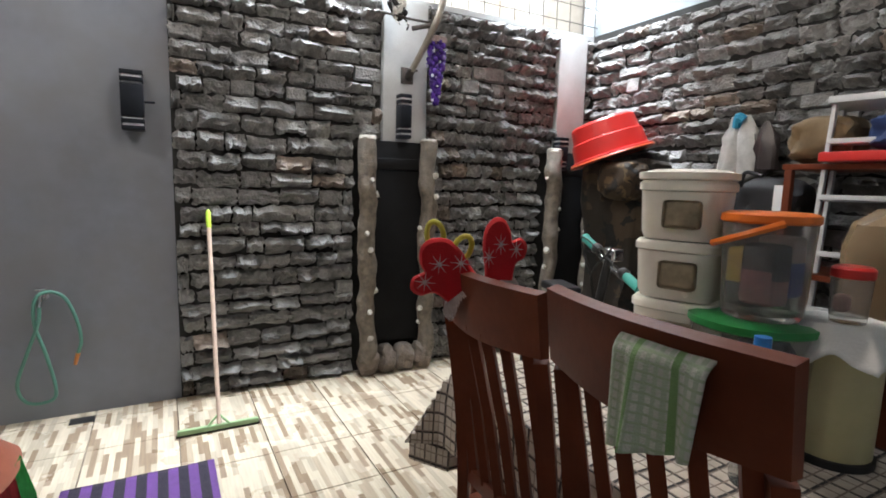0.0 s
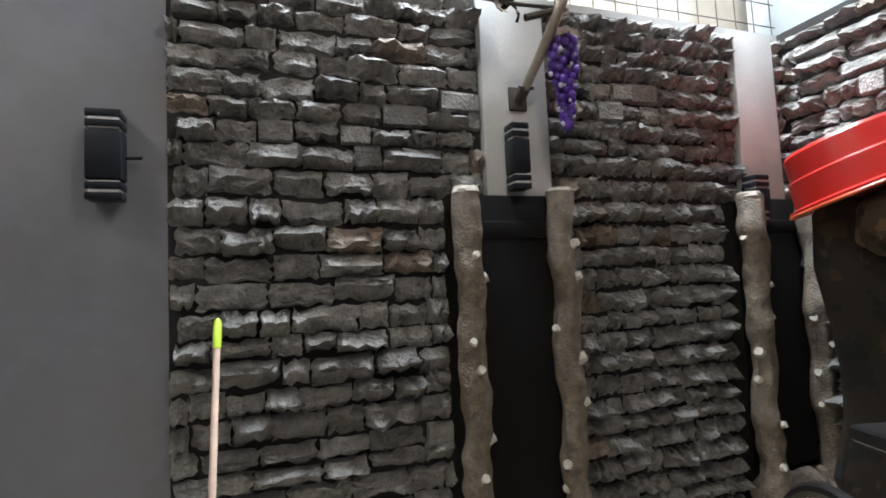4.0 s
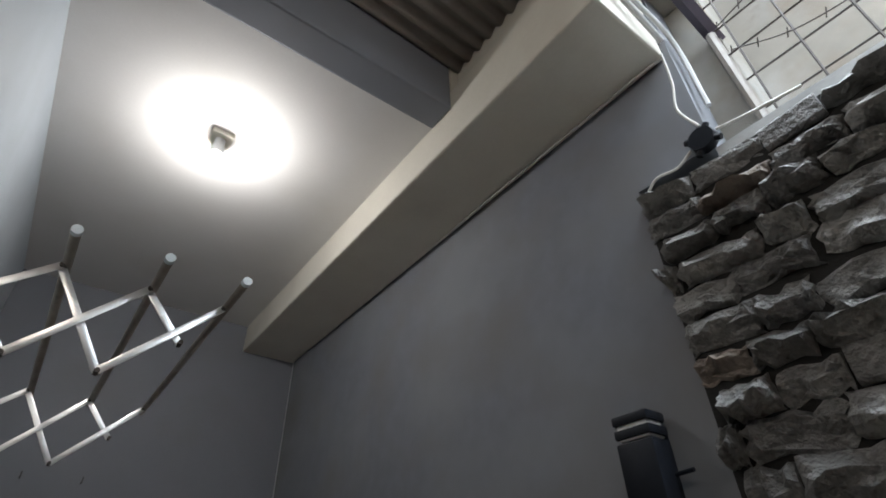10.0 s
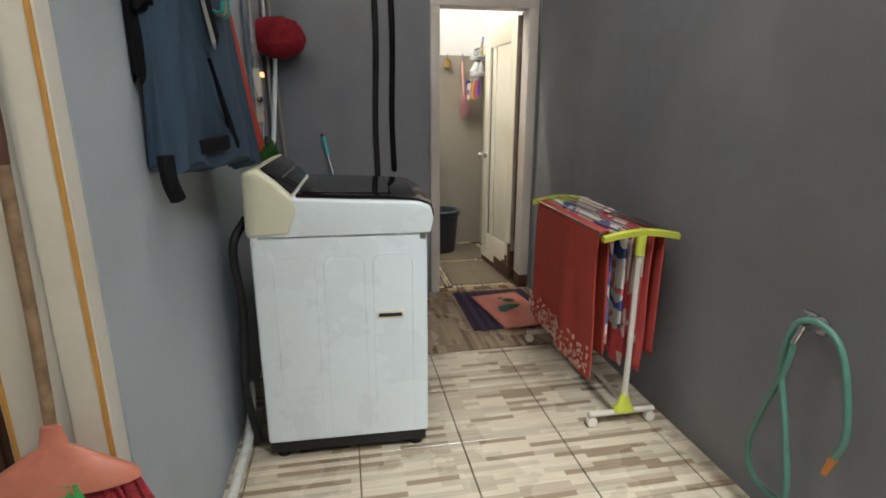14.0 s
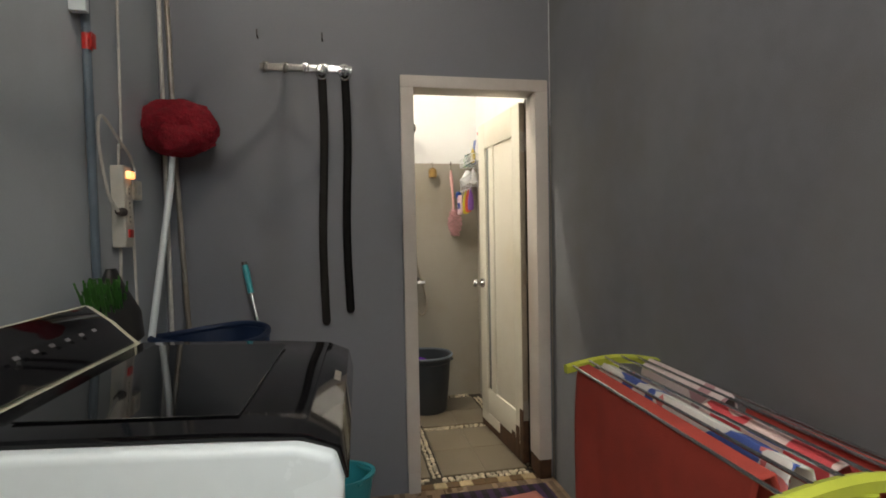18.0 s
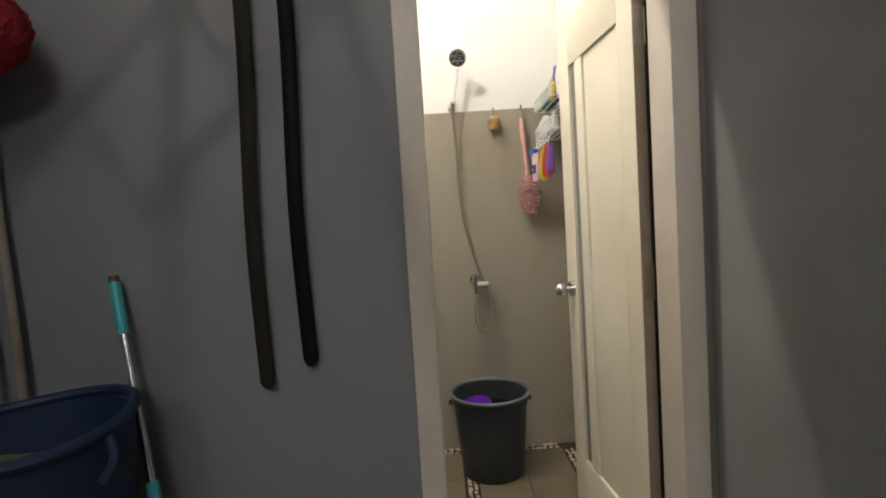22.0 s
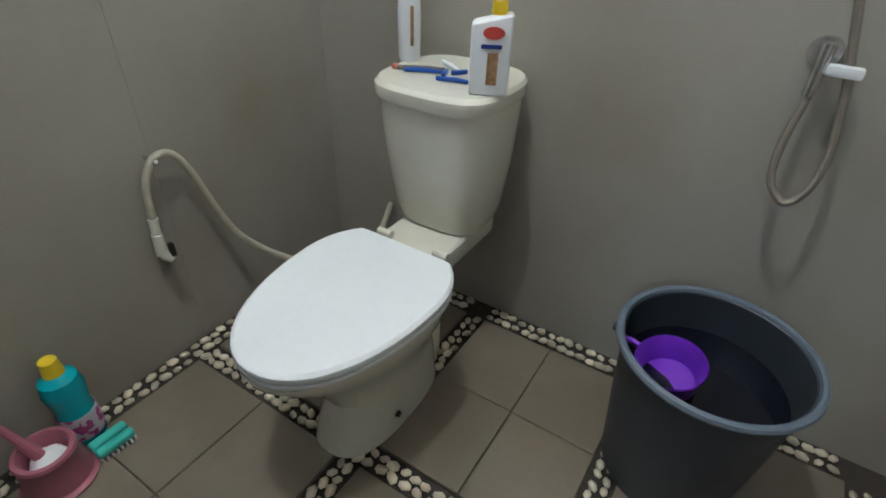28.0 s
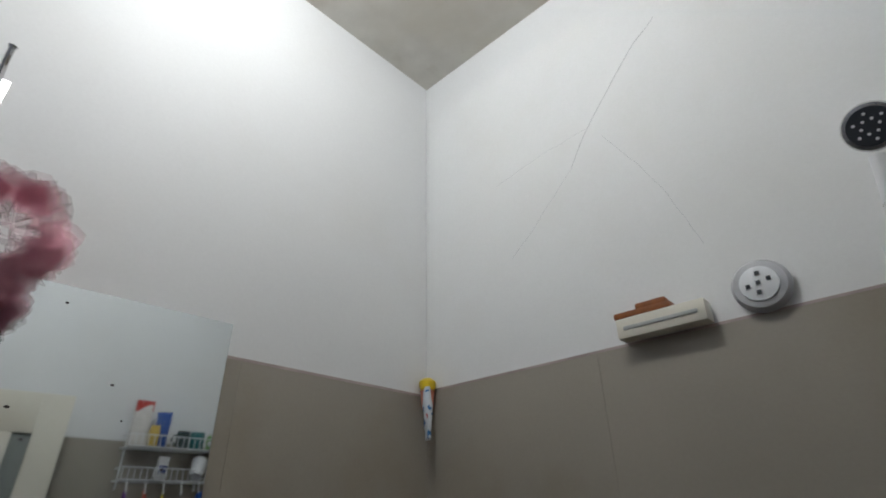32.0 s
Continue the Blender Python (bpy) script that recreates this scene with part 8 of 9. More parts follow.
# Cleaning things on the bathroom floor.
tbp = thing("toilet_brush_pot", (-1.665, 3.47, 0), "pink toilet brush in its round pot", "toilet brush")
M_DPINK = material("dusty pink plastic", (0.40, 0.14, 0.185), 0.4, vary=0.1, scale=12)
bm = bmesh.new()
lathe(bm, [(0.078, 0.0), (0.080, 0.006), (0.070, 0.014), (0.060, 0.09), (0.064, 0.10), (0.061, 0.109), (0.052, 0.110), (0.046, 0.10), (0.048, 0.03), (0.0005, 0.02)], (-1.665, 3.475, 0), 32)
part("pot", bm, M_DPINK, tbp)
bm = bmesh.new()
tube(bm, [(-1.665, 3.475, 0.05), (-1.70, 3.44, 0.20), (-1.73, 3.40, 0.36)], [0.016, 0.008, 0.010], 10)
part("brush_handle", bm, M_DPINK, tbp)
bm = bmesh.new()
bmesh.ops.create_icosphere(bm, subdivisions=3, radius=0.040)
for v in bm.verts:
    v.co = Vector((v.co.x, v.co.y, v.co.z * 0.8)) * (1 + 0.18 * noise.noise(v.co * 220)) + Vector((-1.665, 3.475, 0.062))
part("brush_head", bm, M_FROST, tbp, "worn white bristles")
cb = thing("cleaner_bottle", (-1.735, 3.575, 0), "teal floor cleaner bottle with a yellow cap", "bottle")
bm = bmesh.new()
lathe(bm, [(0.040, 0.0), (0.043, 0.01), (0.043, 0.09), (0.038, 0.11), (0.042, 0.14), (0.046, 0.17), (0.040, 0.205), (0.02, 0.225)], (-1.735, 3.575, 0), 26)
part("body", bm, material("teal bottle", (0.02, 0.38, 0.45), 0.25, vary=0.06, scale=10), cb)
bm = bmesh.new()
cyl(bm, (-1.735, 3.575, 0.222), (-1.735, 3.575, 0.262), 0.023, 0.019, 16)
part("cap", bm, M_YEL, cb)
bm = bmesh.new()
lathe(bm, [(0.0435, 0.02), (0.0445, 0.025), (0.0445, 0.09), (0.0435, 0.095)], (-1.735, 3.575, 0), 26)
part("label", bm, printed("cleaner label", (0.5, 0.45, 0.5), (((0.35, 0.05, 0.2), 0.5),), 40), cb, "printed label band")
br_ = thing("scrub_brush", (-1.645, 3.585, 0), "turquoise plastic scrub brush lying on the tiles", "brush")
for dx in (-0.016, 0.016):
    bm = bmesh.new()
    box(bm, -1.645 + dx - 0.013, 3.545, 0.012, -1.645 + dx + 0.013, 3.635, 0.035, 0.010, 3)
    part("grip", bm, material("turquoise plastic", (0.08, 0.5, 0.42), 0.35) if dx < 0 else bpy.data.materials["turquoise plastic"], br_)
bm = bmesh.new()
for i in range(5):
    for j in range(8):
        x, y = -1.672 + 0.0135 * i, 3.55 + 0.0115 * j
        cyl(bm, (x, y, 0.0), (x, y, 0.014), 0.003, None, 5)
part("bristles", bm, M_FROST, br_)
dpn = thing("dustpan", (-1.70, 3.385, 0), "pink plastic dustpan standing against the wall", "dustpan")
bm = bmesh.new()
sheet(bm, lambda u, v: (-1.76 + 0.13 * u, 3.36 + 0.02 * v, 0.005 + 0.16 * v + 0.02 * math.sin(3.14 * u)), 6, 6)
part("pan", bm, M_PINK, dpn, thick=0.004)
bm = bmesh.new()
tube(bm, [(-1.75, 3.38, 0.10), (-1.78, 3.40, 0.30), (-1.79, 3.41, 0.42)], 0.009, 8)
part("handle", bm, M_CABLE, dpn, "white handle")

# ---- dining table and chairs ----
M_CHAIR = material("red brown varnished wood", (0.15, 0.034, 0.014), 0.45, vary=0.3, scale=7, fine=60, bump=0.12, spec=0.2)
INK = (0.03, 0.028, 0.03)
M_CLOTH = striped("checked tablecloth", (0.62, 0.55, 0.47), INK, 0.072, 0, uv=True, extra=((1, 0.072, INK, 0.14), (0, 0.0721, INK, 0.14), (0, 0.036, (0.24, 0.19, 0.16), 0.12), (1, 0.036, (0.24, 0.19, 0.16), 0.12)))
table = thing("dining_table", (-2.85, -1.22, 0), "dark wooden dining table under a checked cloth", "table")
bm = bmesh.new()
box(bm, -3.55, -1.75, 0.715, -2.12, -0.80, 0.745, 0.006)
part("tabletop", bm, M_CHAIR, table)
for x, y in ((-3.48, -1.68), (-2.19, -1.68), (-3.48, -0.87), (-2.19, -0.87)):
    bm = bmesh.new()
    lathe(bm, [(0.022, 0.0), (0.03, 0.03), (0.034, 0.4), (0.04, 0.62), (0.04, 0.716)], (x, y, 0), 12)
    part("leg", bm, M_CHAIR, table)
bm = bmesh.new()
for b in ((-3.48, -0.885, 0.62, -2.19, -0.86, 0.716), (-3.48, -1.69, 0.62, -2.19, -1.665, 0.716), (-2.20, -1.68, 0.62, -2.175, -0.87, 0.716), (-3.495, -1.68, 0.62, -3.47, -0.87, 0.716)):
    box(bm, *b)
part("apron", bm, M_CHAIR, table)
cl = bmesh.new()
def cloth(u, v):
    """Cloth over the table: flat on top, hanging at the edges with folds."""
    hx, hy, dx, dy = 0.72, 0.48, 0.37, 0.265
    px, py = (u - 0.5) * 2 * (hx + dx), (v - 0.5) * 2 * (hy + dy)
    ox, oy = max(0, abs(px) - hx), max(0, abs(py) - hy)
    x = min(max(px, -hx), hx)
    y = min(max(py, -hy), hy)
    d_ = max(ox, oy)
    fold = (0.012 * math.sin(px * 11) * (oy > ox) + 0.012 * math.sin(py * 9) * (ox >= oy)) * max(0, 1 - 6 * min(ox, oy))
    if d_ > 0:
        out = 0.012 + 0.5 * min(ox, oy) + fold * min(1, d_ / 0.1) + 0.02 * d_
        if ox > 0:
            x = math.copysign(hx + out * (1 if ox >= oy else 0.6), px)
        if oy > 0:
            y = math.copysign(hy + out * (1 if oy >= ox else 0.6), py)
    return (-2.775 + x, -1.275 + y, 0.751 - d_ + 0.0015 * noise.noise(Vector((px * 6, py * 6, 0))))
weave = cl.loops.layers.uv.new("UVMap")
at = {v: (i / 70 * 2.18, j / 46 * 1.49) for i, row in enumerate(sheet(cl, cloth, 70, 46)) for j, v in enumerate(row)}
for f in cl.faces:
    for lp in f.loops:
        lp[weave].uv = at[lp.vert]
solo("tablecloth", cl, M_CLOTH, "cream and black checked tablecloth hanging over the table edges", "tablecloth", thick=0.003, base=(-2.775, -1.21, 0.5))
table.location.x += 0.06

def dining_chair(m):
    """High slatted back along x at y = 0, seat towards -y."""
    ob = thing("dining_chair", (0, 0, 0), "red-brown varnished wooden dining chair with a slatted back", "chair", group="dining chairs")
    W = 0.20
    def back(z):
        return 0.02 + 0.09 * max(0, (z - 0.45)) ** 1.2
    for s in (-1, 1):
        bm = bmesh.new()
        pts = [(s * W, 0.05 - 0.05 * math.sin(math.pi * z / 1.3) + back(z), z) for z in (0.0, 0.2, 0.45, 0.7, 0.9, 1.01)]
        cs = curve_pts(pts, 4)
        tube(bm, cs, 0.021, 4)
        part("back_post", bm, M_CHAIR, ob)
        bm = bmesh.new()
        tube(bm, [(s * (W - 0.005), -0.40, 0.0), (s * (W - 0.005), -0.40, 0.43)], [0.017, 0.021], 4)
        part("leg", bm, M_CHAIR, ob)
        bm = bmesh.new()
        box(bm, s * (W - 0.005) - 0.012, -0.39, 0.20, s * (W - 0.005) + 0.012, 0.03, 0.235, 0.003)
        part("stretcher", bm, M_CHAIR, ob)
    n_ = 12
    rings = []
    for k in range(n_ + 1):
        u = k / n_
        x = -W - 0.018 + (2 * W + 0.036) * u
        bow = 0.03 * math.sin(math.pi * u)
        y = 0.05 + back(1.08) + bow - 0.035
        zt = 1.15
        zb = 1.02 - 0.012 * math.sin(math.pi * u)
        rings.append([(x, y - 0.011, zb), (x, y + 0.011, zb), (x, y + 0.028, zt), (x, y + 0.004, zt + 0.006)])
    bm = loft(rings)
    part("top_rail", bm, M_CHAIR, ob)
    bm = bmesh.new()
    box(bm, -W, 0.0, 0.53, W, 0.025, 0.575, 0.004)
    part("lower_rail", bm, M_CHAIR, ob)
    for k in range(6):
        u = (k + 0.5) / 6
        x = -W + 2 * W * u
        bow = 0.03 * math.sin(math.pi * u)
        bm = bmesh.new()
        p0, p1 = Vector((x, 0.012, 0.565)), Vector((x, 0.05 + back(1.08) + bow - 0.036, 1.03))
        tube(bm, [p0, p0.lerp(p1, 0.5) + Vector((0, -0.008, 0)), p1], 0.0165, 4)
        part("slat", bm, M_CHAIR, ob)
    bm = bmesh.new()
    box(bm, -W - 0.02, -0.43, 0.43, W + 0.02, 0.02, 0.465, 0.012, 3)
    part("seat", bm, M_CHAIR, ob)
    bm = bmesh.new()
    box(bm, -W + 0.02, -0.41, 0.38, W - 0.02, -0.385, 0.43, 0.003)
    part("seat_rail", bm, M_CHAIR, ob)
    ob.matrix_basis = m
    return ob
TALL = Matrix.Diagonal((1, 1, 1.024, 1))
C1, C2 = pose(-2.53, -0.70, 0, 0, 0, -2) @ TALL, pose(-3.025, -0.655, 0, 0, 0, -3) @ TALL
ch = dining_chair(C1)
copy_thing(ch, C2)

# Felt mittens and headband over the first chair.
M_FELT = material("red felt", (0.52, 0.012, 0.018), 0.95, vary=0.12, scale=20, fine=260, bump=0.5)
M_FLAKE = material("silver glitter", (0.62, 0.52, 0.52), 0.4, metal=0.3, vary=0.3, scale=60)
M_FUR = material("grey white fur trim", (0.5, 0.42, 0.40), 0.95, vary=0.3, scale=50, fine=200, bump=0.8)
def mitten(c, tilt, turn, side, label, wide=1.0):
    ob = thing("felt_mitten", c, label, "mitten", group="felt mittens")
    m = Matrix.Translation(c) @ pose(0, 0, 0, 0, tilt, turn) @ Matrix.Scale(1.2, 4) @ Matrix.Diagonal((wide, 1, 1, 1))
    bm = bmesh.new()
    ring = []
    out = [(-0.035, 0.0), (0.035, 0.0), (0.045, 0.03), (0.05, 0.07), (0.042, 0.105), (0.015, 0.125), (-0.012, 0.122), (-0.03, 0.10), (-0.036, 0.08), (-0.062, 0.085), (-0.078, 0.07), (-0.07, 0.048), (-0.045, 0.035)]
    out = [(p.x, p.y) for p in curve_pts([(a, b, 0) for a, b in out + out[:1]], 4)[:-1]]
    for y in (-0.016, -0.009, 0.009, 0.016):
        k = 0.9 if abs(y) > 0.01 else 1.0
        ring.append([m @ Vector((side * x * k, y, 0.06 + (z - 0.06) * k)) for x, z in out])
    part("hand", loft(ring), M_FELT, ob)
    for x, z in ((0.0, 0.075), (0.035, 0.05), (-0.045, 0.065)):
        for yy in (-0.0185, 0.0165):
            star = [[m @ Vector((side * x + q_ * math.cos(b_), yy + dy_, z + q_ * math.sin(b_))) for b_, q_ in ((k_ * math.pi / 8, 0.003 if k_ % 2 else 0.021) for k_ in range(16))] for dy_ in (0.0, 0.002)]
            part("snowflake", loft(star), M_FLAKE, ob, "silver snowflake", smooth=False)
    bm = bmesh.new()
    for k in range(60):
        a = k * 2.4
        p = m @ Vector((0.04 * math.cos(a), 0.018 * math.sin(a), 0.002))
        tube(bm, [p, p + (m.to_3x3() @ Vector((0.02 * math.cos(a), 0.02 * math.sin(a), -0.02 - 0.012 * math.sin(3 * a))))], [0.006, 0.001], 4)
    tagged(part("cuff", bm, M_FUR, ob), "fluffy pale cuff", kind="stuff")
mitten((-2.465, -0.575, 1.13), 40, 61, -1, "red felt mitten with silver snowflakes over the chair back")
mitten((-2.535, -0.635, 1.165), 2, 61, 1, "red felt mitten with silver snowflakes standing on the chair back", 0.66)
hb = thing("yellow_band", (-2.44, -0.56, 1.21), "yellow twisted hair ties on the chair back", "hair tie")
for c, t in (((-2.42, -0.52, 1.265), 10), ((-2.465, -0.57, 1.235), -25)):
    bm = bmesh.new()
    m = Matrix.Translation(c) @ pose(0, 0, 0, 0, t, 61)
    tube(bm, [m @ Vector((0.02 * math.cos(a), 0, 0.034 * math.sin(a))) for a in [2 * math.pi * k / 24 for k in range(25)]], 0.0068, 8, False)
    part("loop", bm, material("yellow elastic", (0.55, 0.50, 0.06), 0.6, vary=0.15, scale=80) if t == 10 else bpy.data.materials["yellow elastic"], hb)

# Checked tea towel on the second chair.
M_TEA = striped("green checked towel", (0.60, 0.61, 0.53), (0.42, 0.48, 0.36), 0.014, 0, extra=((2, 0.014, (0.38, 0.45, 0.31), 0.28), (0, 0.06, (0.22, 0.36, 0.15), 0.16), (2, 0.4, (0.22, 0.36, 0.15), 0.22)))
bm = bmesh.new()
def tea(u, v):
    x = -0.138 + 0.14 * u
    s = v * 0.25
    w = 0.012 * math.sin(9 * u + 2) + 0.006 * math.sin(21 * u)
    yc = 0.1027 + 0.03 * math.sin(math.pi * (x + 0.218) / 0.436)
    ztop = 1.162
    if s < 0.125:
        h = 0.125 - s
        return C2 @ Vector((x + 0.02 * h * math.sin(5 * u), yc + 0.024 * min(1, h / 0.02) ** 0.5 + (0.016 + 1.6 * w) * h * 5, ztop - h - 0.04 * u * (h / 0.125) ** 2))
    h = s - 0.125
    return C2 @ Vector((x, yc - 0.024 * min(1, h / 0.02) ** 0.5 - 0.05 * h, ztop - h))
sheet(bm, tea, 26, 34)
solo("tea_towel", bm, M_TEA, "green and white checked tea towel over the chair back", "tea towel", thick=0.004)

# ---- things on the table ----
M_CLEAR = material("cloudy clear plastic", (0.92, 0.88, 0.77), 0.25, vary=0.06, scale=10, bump=0.03, trans=0.12, ior=1.3)
M_CLEAR2 = material("clear plastic", (0.8, 0.8, 0.78), 0.08, vary=0.02, scale=10, bump=0.0, trans=0.9, ior=1.15)
st = thing("drawer_tower", (-2.565, -1.25, 0.753), "cloudy cream plastic tower of four rounded drawers on the table", "drawer tower")
# Brown plates on closed drawers; the openings' shade is in their colour.
M_INSIDE = material("drawer contents with painted shade", (0.36, 0.30, 0.20), 0.5, vary=0.5, scale=18)
def tier(w, d, z):
    ring = egg(0, 0, w, d, d, 0.753 + z, 40, 4.0)
    turn = Matrix.Translation((-2.565, -1.25, 0)) @ pose(0, 0, 0, 0, 0, 18)
    return [turn @ Vector(p) for p in ring]
for k in range(4):
    z = 0.166 * k
    dr = part("drawer", loft([tier(0.098, 0.088, z + 0.002), tier(0.105, 0.095, z + 0.02), tier(0.111, 0.10, z + 0.135)]), M_CLEAR, st)
    part("rim", loft([tier(0.111, 0.10, z + 0.1355), tier(0.117, 0.106, z + 0.139), tier(0.117, 0.106, z + 0.156), tier(0.110, 0.10, z + 0.165)]), M_CLEAR, dr)
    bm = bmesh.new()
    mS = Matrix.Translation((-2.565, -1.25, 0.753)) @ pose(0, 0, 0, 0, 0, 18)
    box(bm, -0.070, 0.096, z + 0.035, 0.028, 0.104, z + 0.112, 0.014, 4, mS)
    part("front_opening", bm, M_INSIDE, dr, "brown plate painted as a shaded opening")
part("top", loft([tier(0.114, 0.103, 0.664), tier(0.120, 0.109, 0.668), tier(0.120, 0.109, 0.684), tier(0.08, 0.07, 0.694)]), M_CLEAR, st, "domed plastic lid")

def tub(name, x, y, z, r, h, body, lidc, label, sx=1.0, lid_h=0.02, handle=None, fillc=None):
    ob = thing(name, (x, y, z), label, "container", group="food containers")
    bm = bmesh.new()
    lathe(bm, [(r * 0.86, 0), (r * 0.9, 0.01), (r, h * 0.96), (r, h), (r * 0.97, h), (r * 0.87, 0.015), (0.0005, 0.012)], (x, y, z), 32, sx, 1.0)
    part("body", bm, body, ob)
    if fillc is not None:
        for k, c in enumerate(fillc):
            bm = bmesh.new()
            a = k * 2.1
            cx_, cy_, zb = x + 0.38 * r * math.cos(a), y + 0.38 * r * math.sin(a), z + 0.02 + 0.62 * (h - 0.1) * k / max(1, len(fillc) - 1)
            box(bm, cx_ - 0.42 * r, cy_ - 0.36 * r, zb, cx_ + 0.42 * r, cy_ + 0.36 * r, min(zb + 0.42 * h, z + h - 0.015), 0.016, 3)
            part("packet", bm, bpy.data.materials.get("stuff %.2f %.2f" % c[:2]) or material("stuff %.2f %.2f" % c[:2], c, 0.5, vary=0.3, scale=30), ob)
    bm = bmesh.new()
    lathe(bm, [(r * 1.03, h), (r * 1.06, h + 0.004), (r * 1.05, h + lid_h), (r * 0.9, h + lid_h + 0.006), (0.0005, h + lid_h + 0.006)], (x, y, z), 32, sx, 1.0)
    part("lid", bm, lidc, ob)
    if handle:
        bm = bmesh.new()
        c_, d_, side = Vector((x, y, z + h)), Vector((-0.483, 0.874, 0)), Vector((0.874, 0.483, 0))
        tube(bm, curve_pts([c_ - side * 0.3 * r + d_ * 1.07 * r + Vector((0, 0, 0.004)), c_ + side * 0.45 * r + d_ * 1.04 * r - Vector((0, 0, 0.026)), c_ + side * 1.16 * r + d_ * 0.45 * r - Vector((0, 0, 0.056))], 5), 0.0095, 6)
        part("handle", bm, handle, ob)
    return ob
M_ORANGE = material("orange plastic", (0.72, 0.16, 0.015), 0.35, vary=0.06, scale=10)
M_GREENL = material("green plastic lid", (0.02, 0.20, 0.05), 0.35, vary=0.06, scale=10)
tub("green_lid_container", -2.775, -1.26, 0.753, 0.145, 0.30, M_CLEAR2, M_GREENL, "large clear container with a green lid on the table", fillc=((0.2, 0.1, 0.06), (0.5, 0.45, 0.4), (0.12, 0.12, 0.2)))
tub("orange_lid_container", -2.79, -1.26, 1.081, 0.102, 0.235, M_CLEAR2, M_ORANGE, "clear container of packets with an orange lid and handle", handle=M_ORANGE, fillc=((0.09, 0.07, 0.08), (0.45, 0.20, 0.22), (0.10, 0.13, 0.40), (0.75, 0.48, 0.06), (0.05, 0.05, 0.06), (0.6, 0.45, 0.42)))
tub("red_lid_jar", -2.948, -1.33, 1.096, 0.041, 0.105, M_CLEAR2, M_RED, "small clear jar with a red lid", fillc=((0.55, 0.3, 0.28),))
can = thing("cream_canister", (-2.93, -1.36, 0.753), "tall cream plastic canister", "canister")
bm = bmesh.new()
lathe(bm, [(0.08, 0.0), (0.085, 0.01), (0.088, 0.30), (0.08, 0.335), (0.0005, 0.336)], (-2.93, -1.36, 0.753), 30)
part("body", bm, material("cream plastic", (0.5, 0.46, 0.26), 0.4, vary=0.08, scale=10), can)
bm = bmesh.new()
lathe(bm, [(0.092, 0.0), (0.092, 0.018), (0.086, 0.02)], (-2.93, -1.36, 0.753), 30)
part("base_ring", bm, M_BLACK, can)
bm = bmesh.new()
def hank(u, v):
    px, py = (u - 0.5) * 0.30, (v - 0.5) * 0.30
    r_ = math.hypot(px, py)
    a_ = math.atan2(py, px)
    z = 1.094 - max(0, r_ - 0.088) * (0.95 + 0.35 * math.sin(5 * a_) + 0.2 * math.sin(9 * a_ + 1))
    return (-2.93 + px * (0.7 + 0.3 * min(1, 0.09 / max(r_, .01))), -1.36 + py * (0.7 + 0.3 * min(1, 0.09 / max(r_, .01))), z + 0.004 * noise.noise(Vector((px * 40, py * 40, 1))))
sheet(bm, hank, 24, 24)
solo("paper_napkin", bm, material("white paper napkin", (0.68, 0.68, 0.66), 0.9, vary=0.05, scale=30, fine=150, bump=0.3), "white paper napkin draped over the canister", "napkin", thick=0.001)
bt = thing("water_bottle", (-2.918, -1.05, 0.753), "clear water bottle with a blue cap on the table", "bottle")
bm = bmesh.new()
lathe(bm, [(0.036, 0.0), (0.04, 0.01), (0.04, 0.22), (0.028, 0.275), (0.014, 0.295), (0.013, 0.31)], (-2.918, -1.05, 0.753), 20)
part("body", bm, M_CLEAR2, bt)
bm = bmesh.new()
cyl(bm, (-2.918, -1.05, 1.058), (-2.918, -1.05, 1.086), 0.0175, 0.0165, 18)
part("cap", bm, material("blue cap plastic", (0.03, 0.2, 0.55), 0.35), bt, "blue screw cap")
gd = thing("gallon_dispenser", (-2.95, -1.62, 0.753), "upturned amber-tinted water gallon on a stand", "water dispenser")
bm = bmesh.new()
lathe(bm, [(0.14, 0.30), (0.145, 0.32), (0.145, 0.50), (0.13, 0.56), (0.08, 0.60), (0.0005, 0.61)], (-2.95, -1.62, 0.753), 30)
part("gallon", bm, material("amber tinted plastic", (0.5, 0.36, 0.22), 0.15, vary=0.05, scale=8, bump=0.0, trans=0.6, ior=1.2), gd)
bm = bmesh.new()
box(bm, -3.09, -1.74, 0.753, -2.81, -1.50, 1.05, 0.02, 3)
part("stand", bm, M_CHAIR, gd, "dark wooden stand")
bx = thing("green_cup", (-3.16, -0.92, 0.753), "green plastic cup on the tablecloth", "cup")
bm = bmesh.new()
lathe(bm, [(0.025, 0.0), (0.033, 0.08), (0.030, 0.08), (0.022, 0.005), (0.0005, 0.004)], (-3.16, -0.92, 0.753), 20)
part("body", bm, material("grass green plastic", (0.05, 0.4, 0.1), 0.35), bx)

# ---- bicycle behind the table ----
M_BIKE = material("black bicycle paint", (0.02, 0.02, 0.022), 0.35, vary=0.1, scale=10)
M_GRIP = material("turquoise rubber", (0.05, 0.33, 0.28), 0.6, vary=0.1, scale=20)
bike = thing("bicycle", (-1.35, -1.95, 0), "black bicycle with turquoise handlebar grips", "bicycle")
HC = Vector((-1.87, -1.70, 1.065))
hd = Vector((0.40, -0.17, 0.10)).normalized()
def tubes(name, mat, label, *lines, r=0.012, sub=None):
    bm = bmesh.new()
    for pts in lines:
        tube(bm, curve_pts(pts, 4) if len(pts) > 2 else pts, r, 9)
    return part(name, bm, mat, sub or bike, label)
tubes("handlebar", M_CHROME, "chrome handlebar", [HC - hd * 0.27, HC - hd * 0.1 + Vector((0, 0, -0.02)), HC + hd * 0.1 + Vector((0, 0, -0.02)), HC + hd * 0.27])
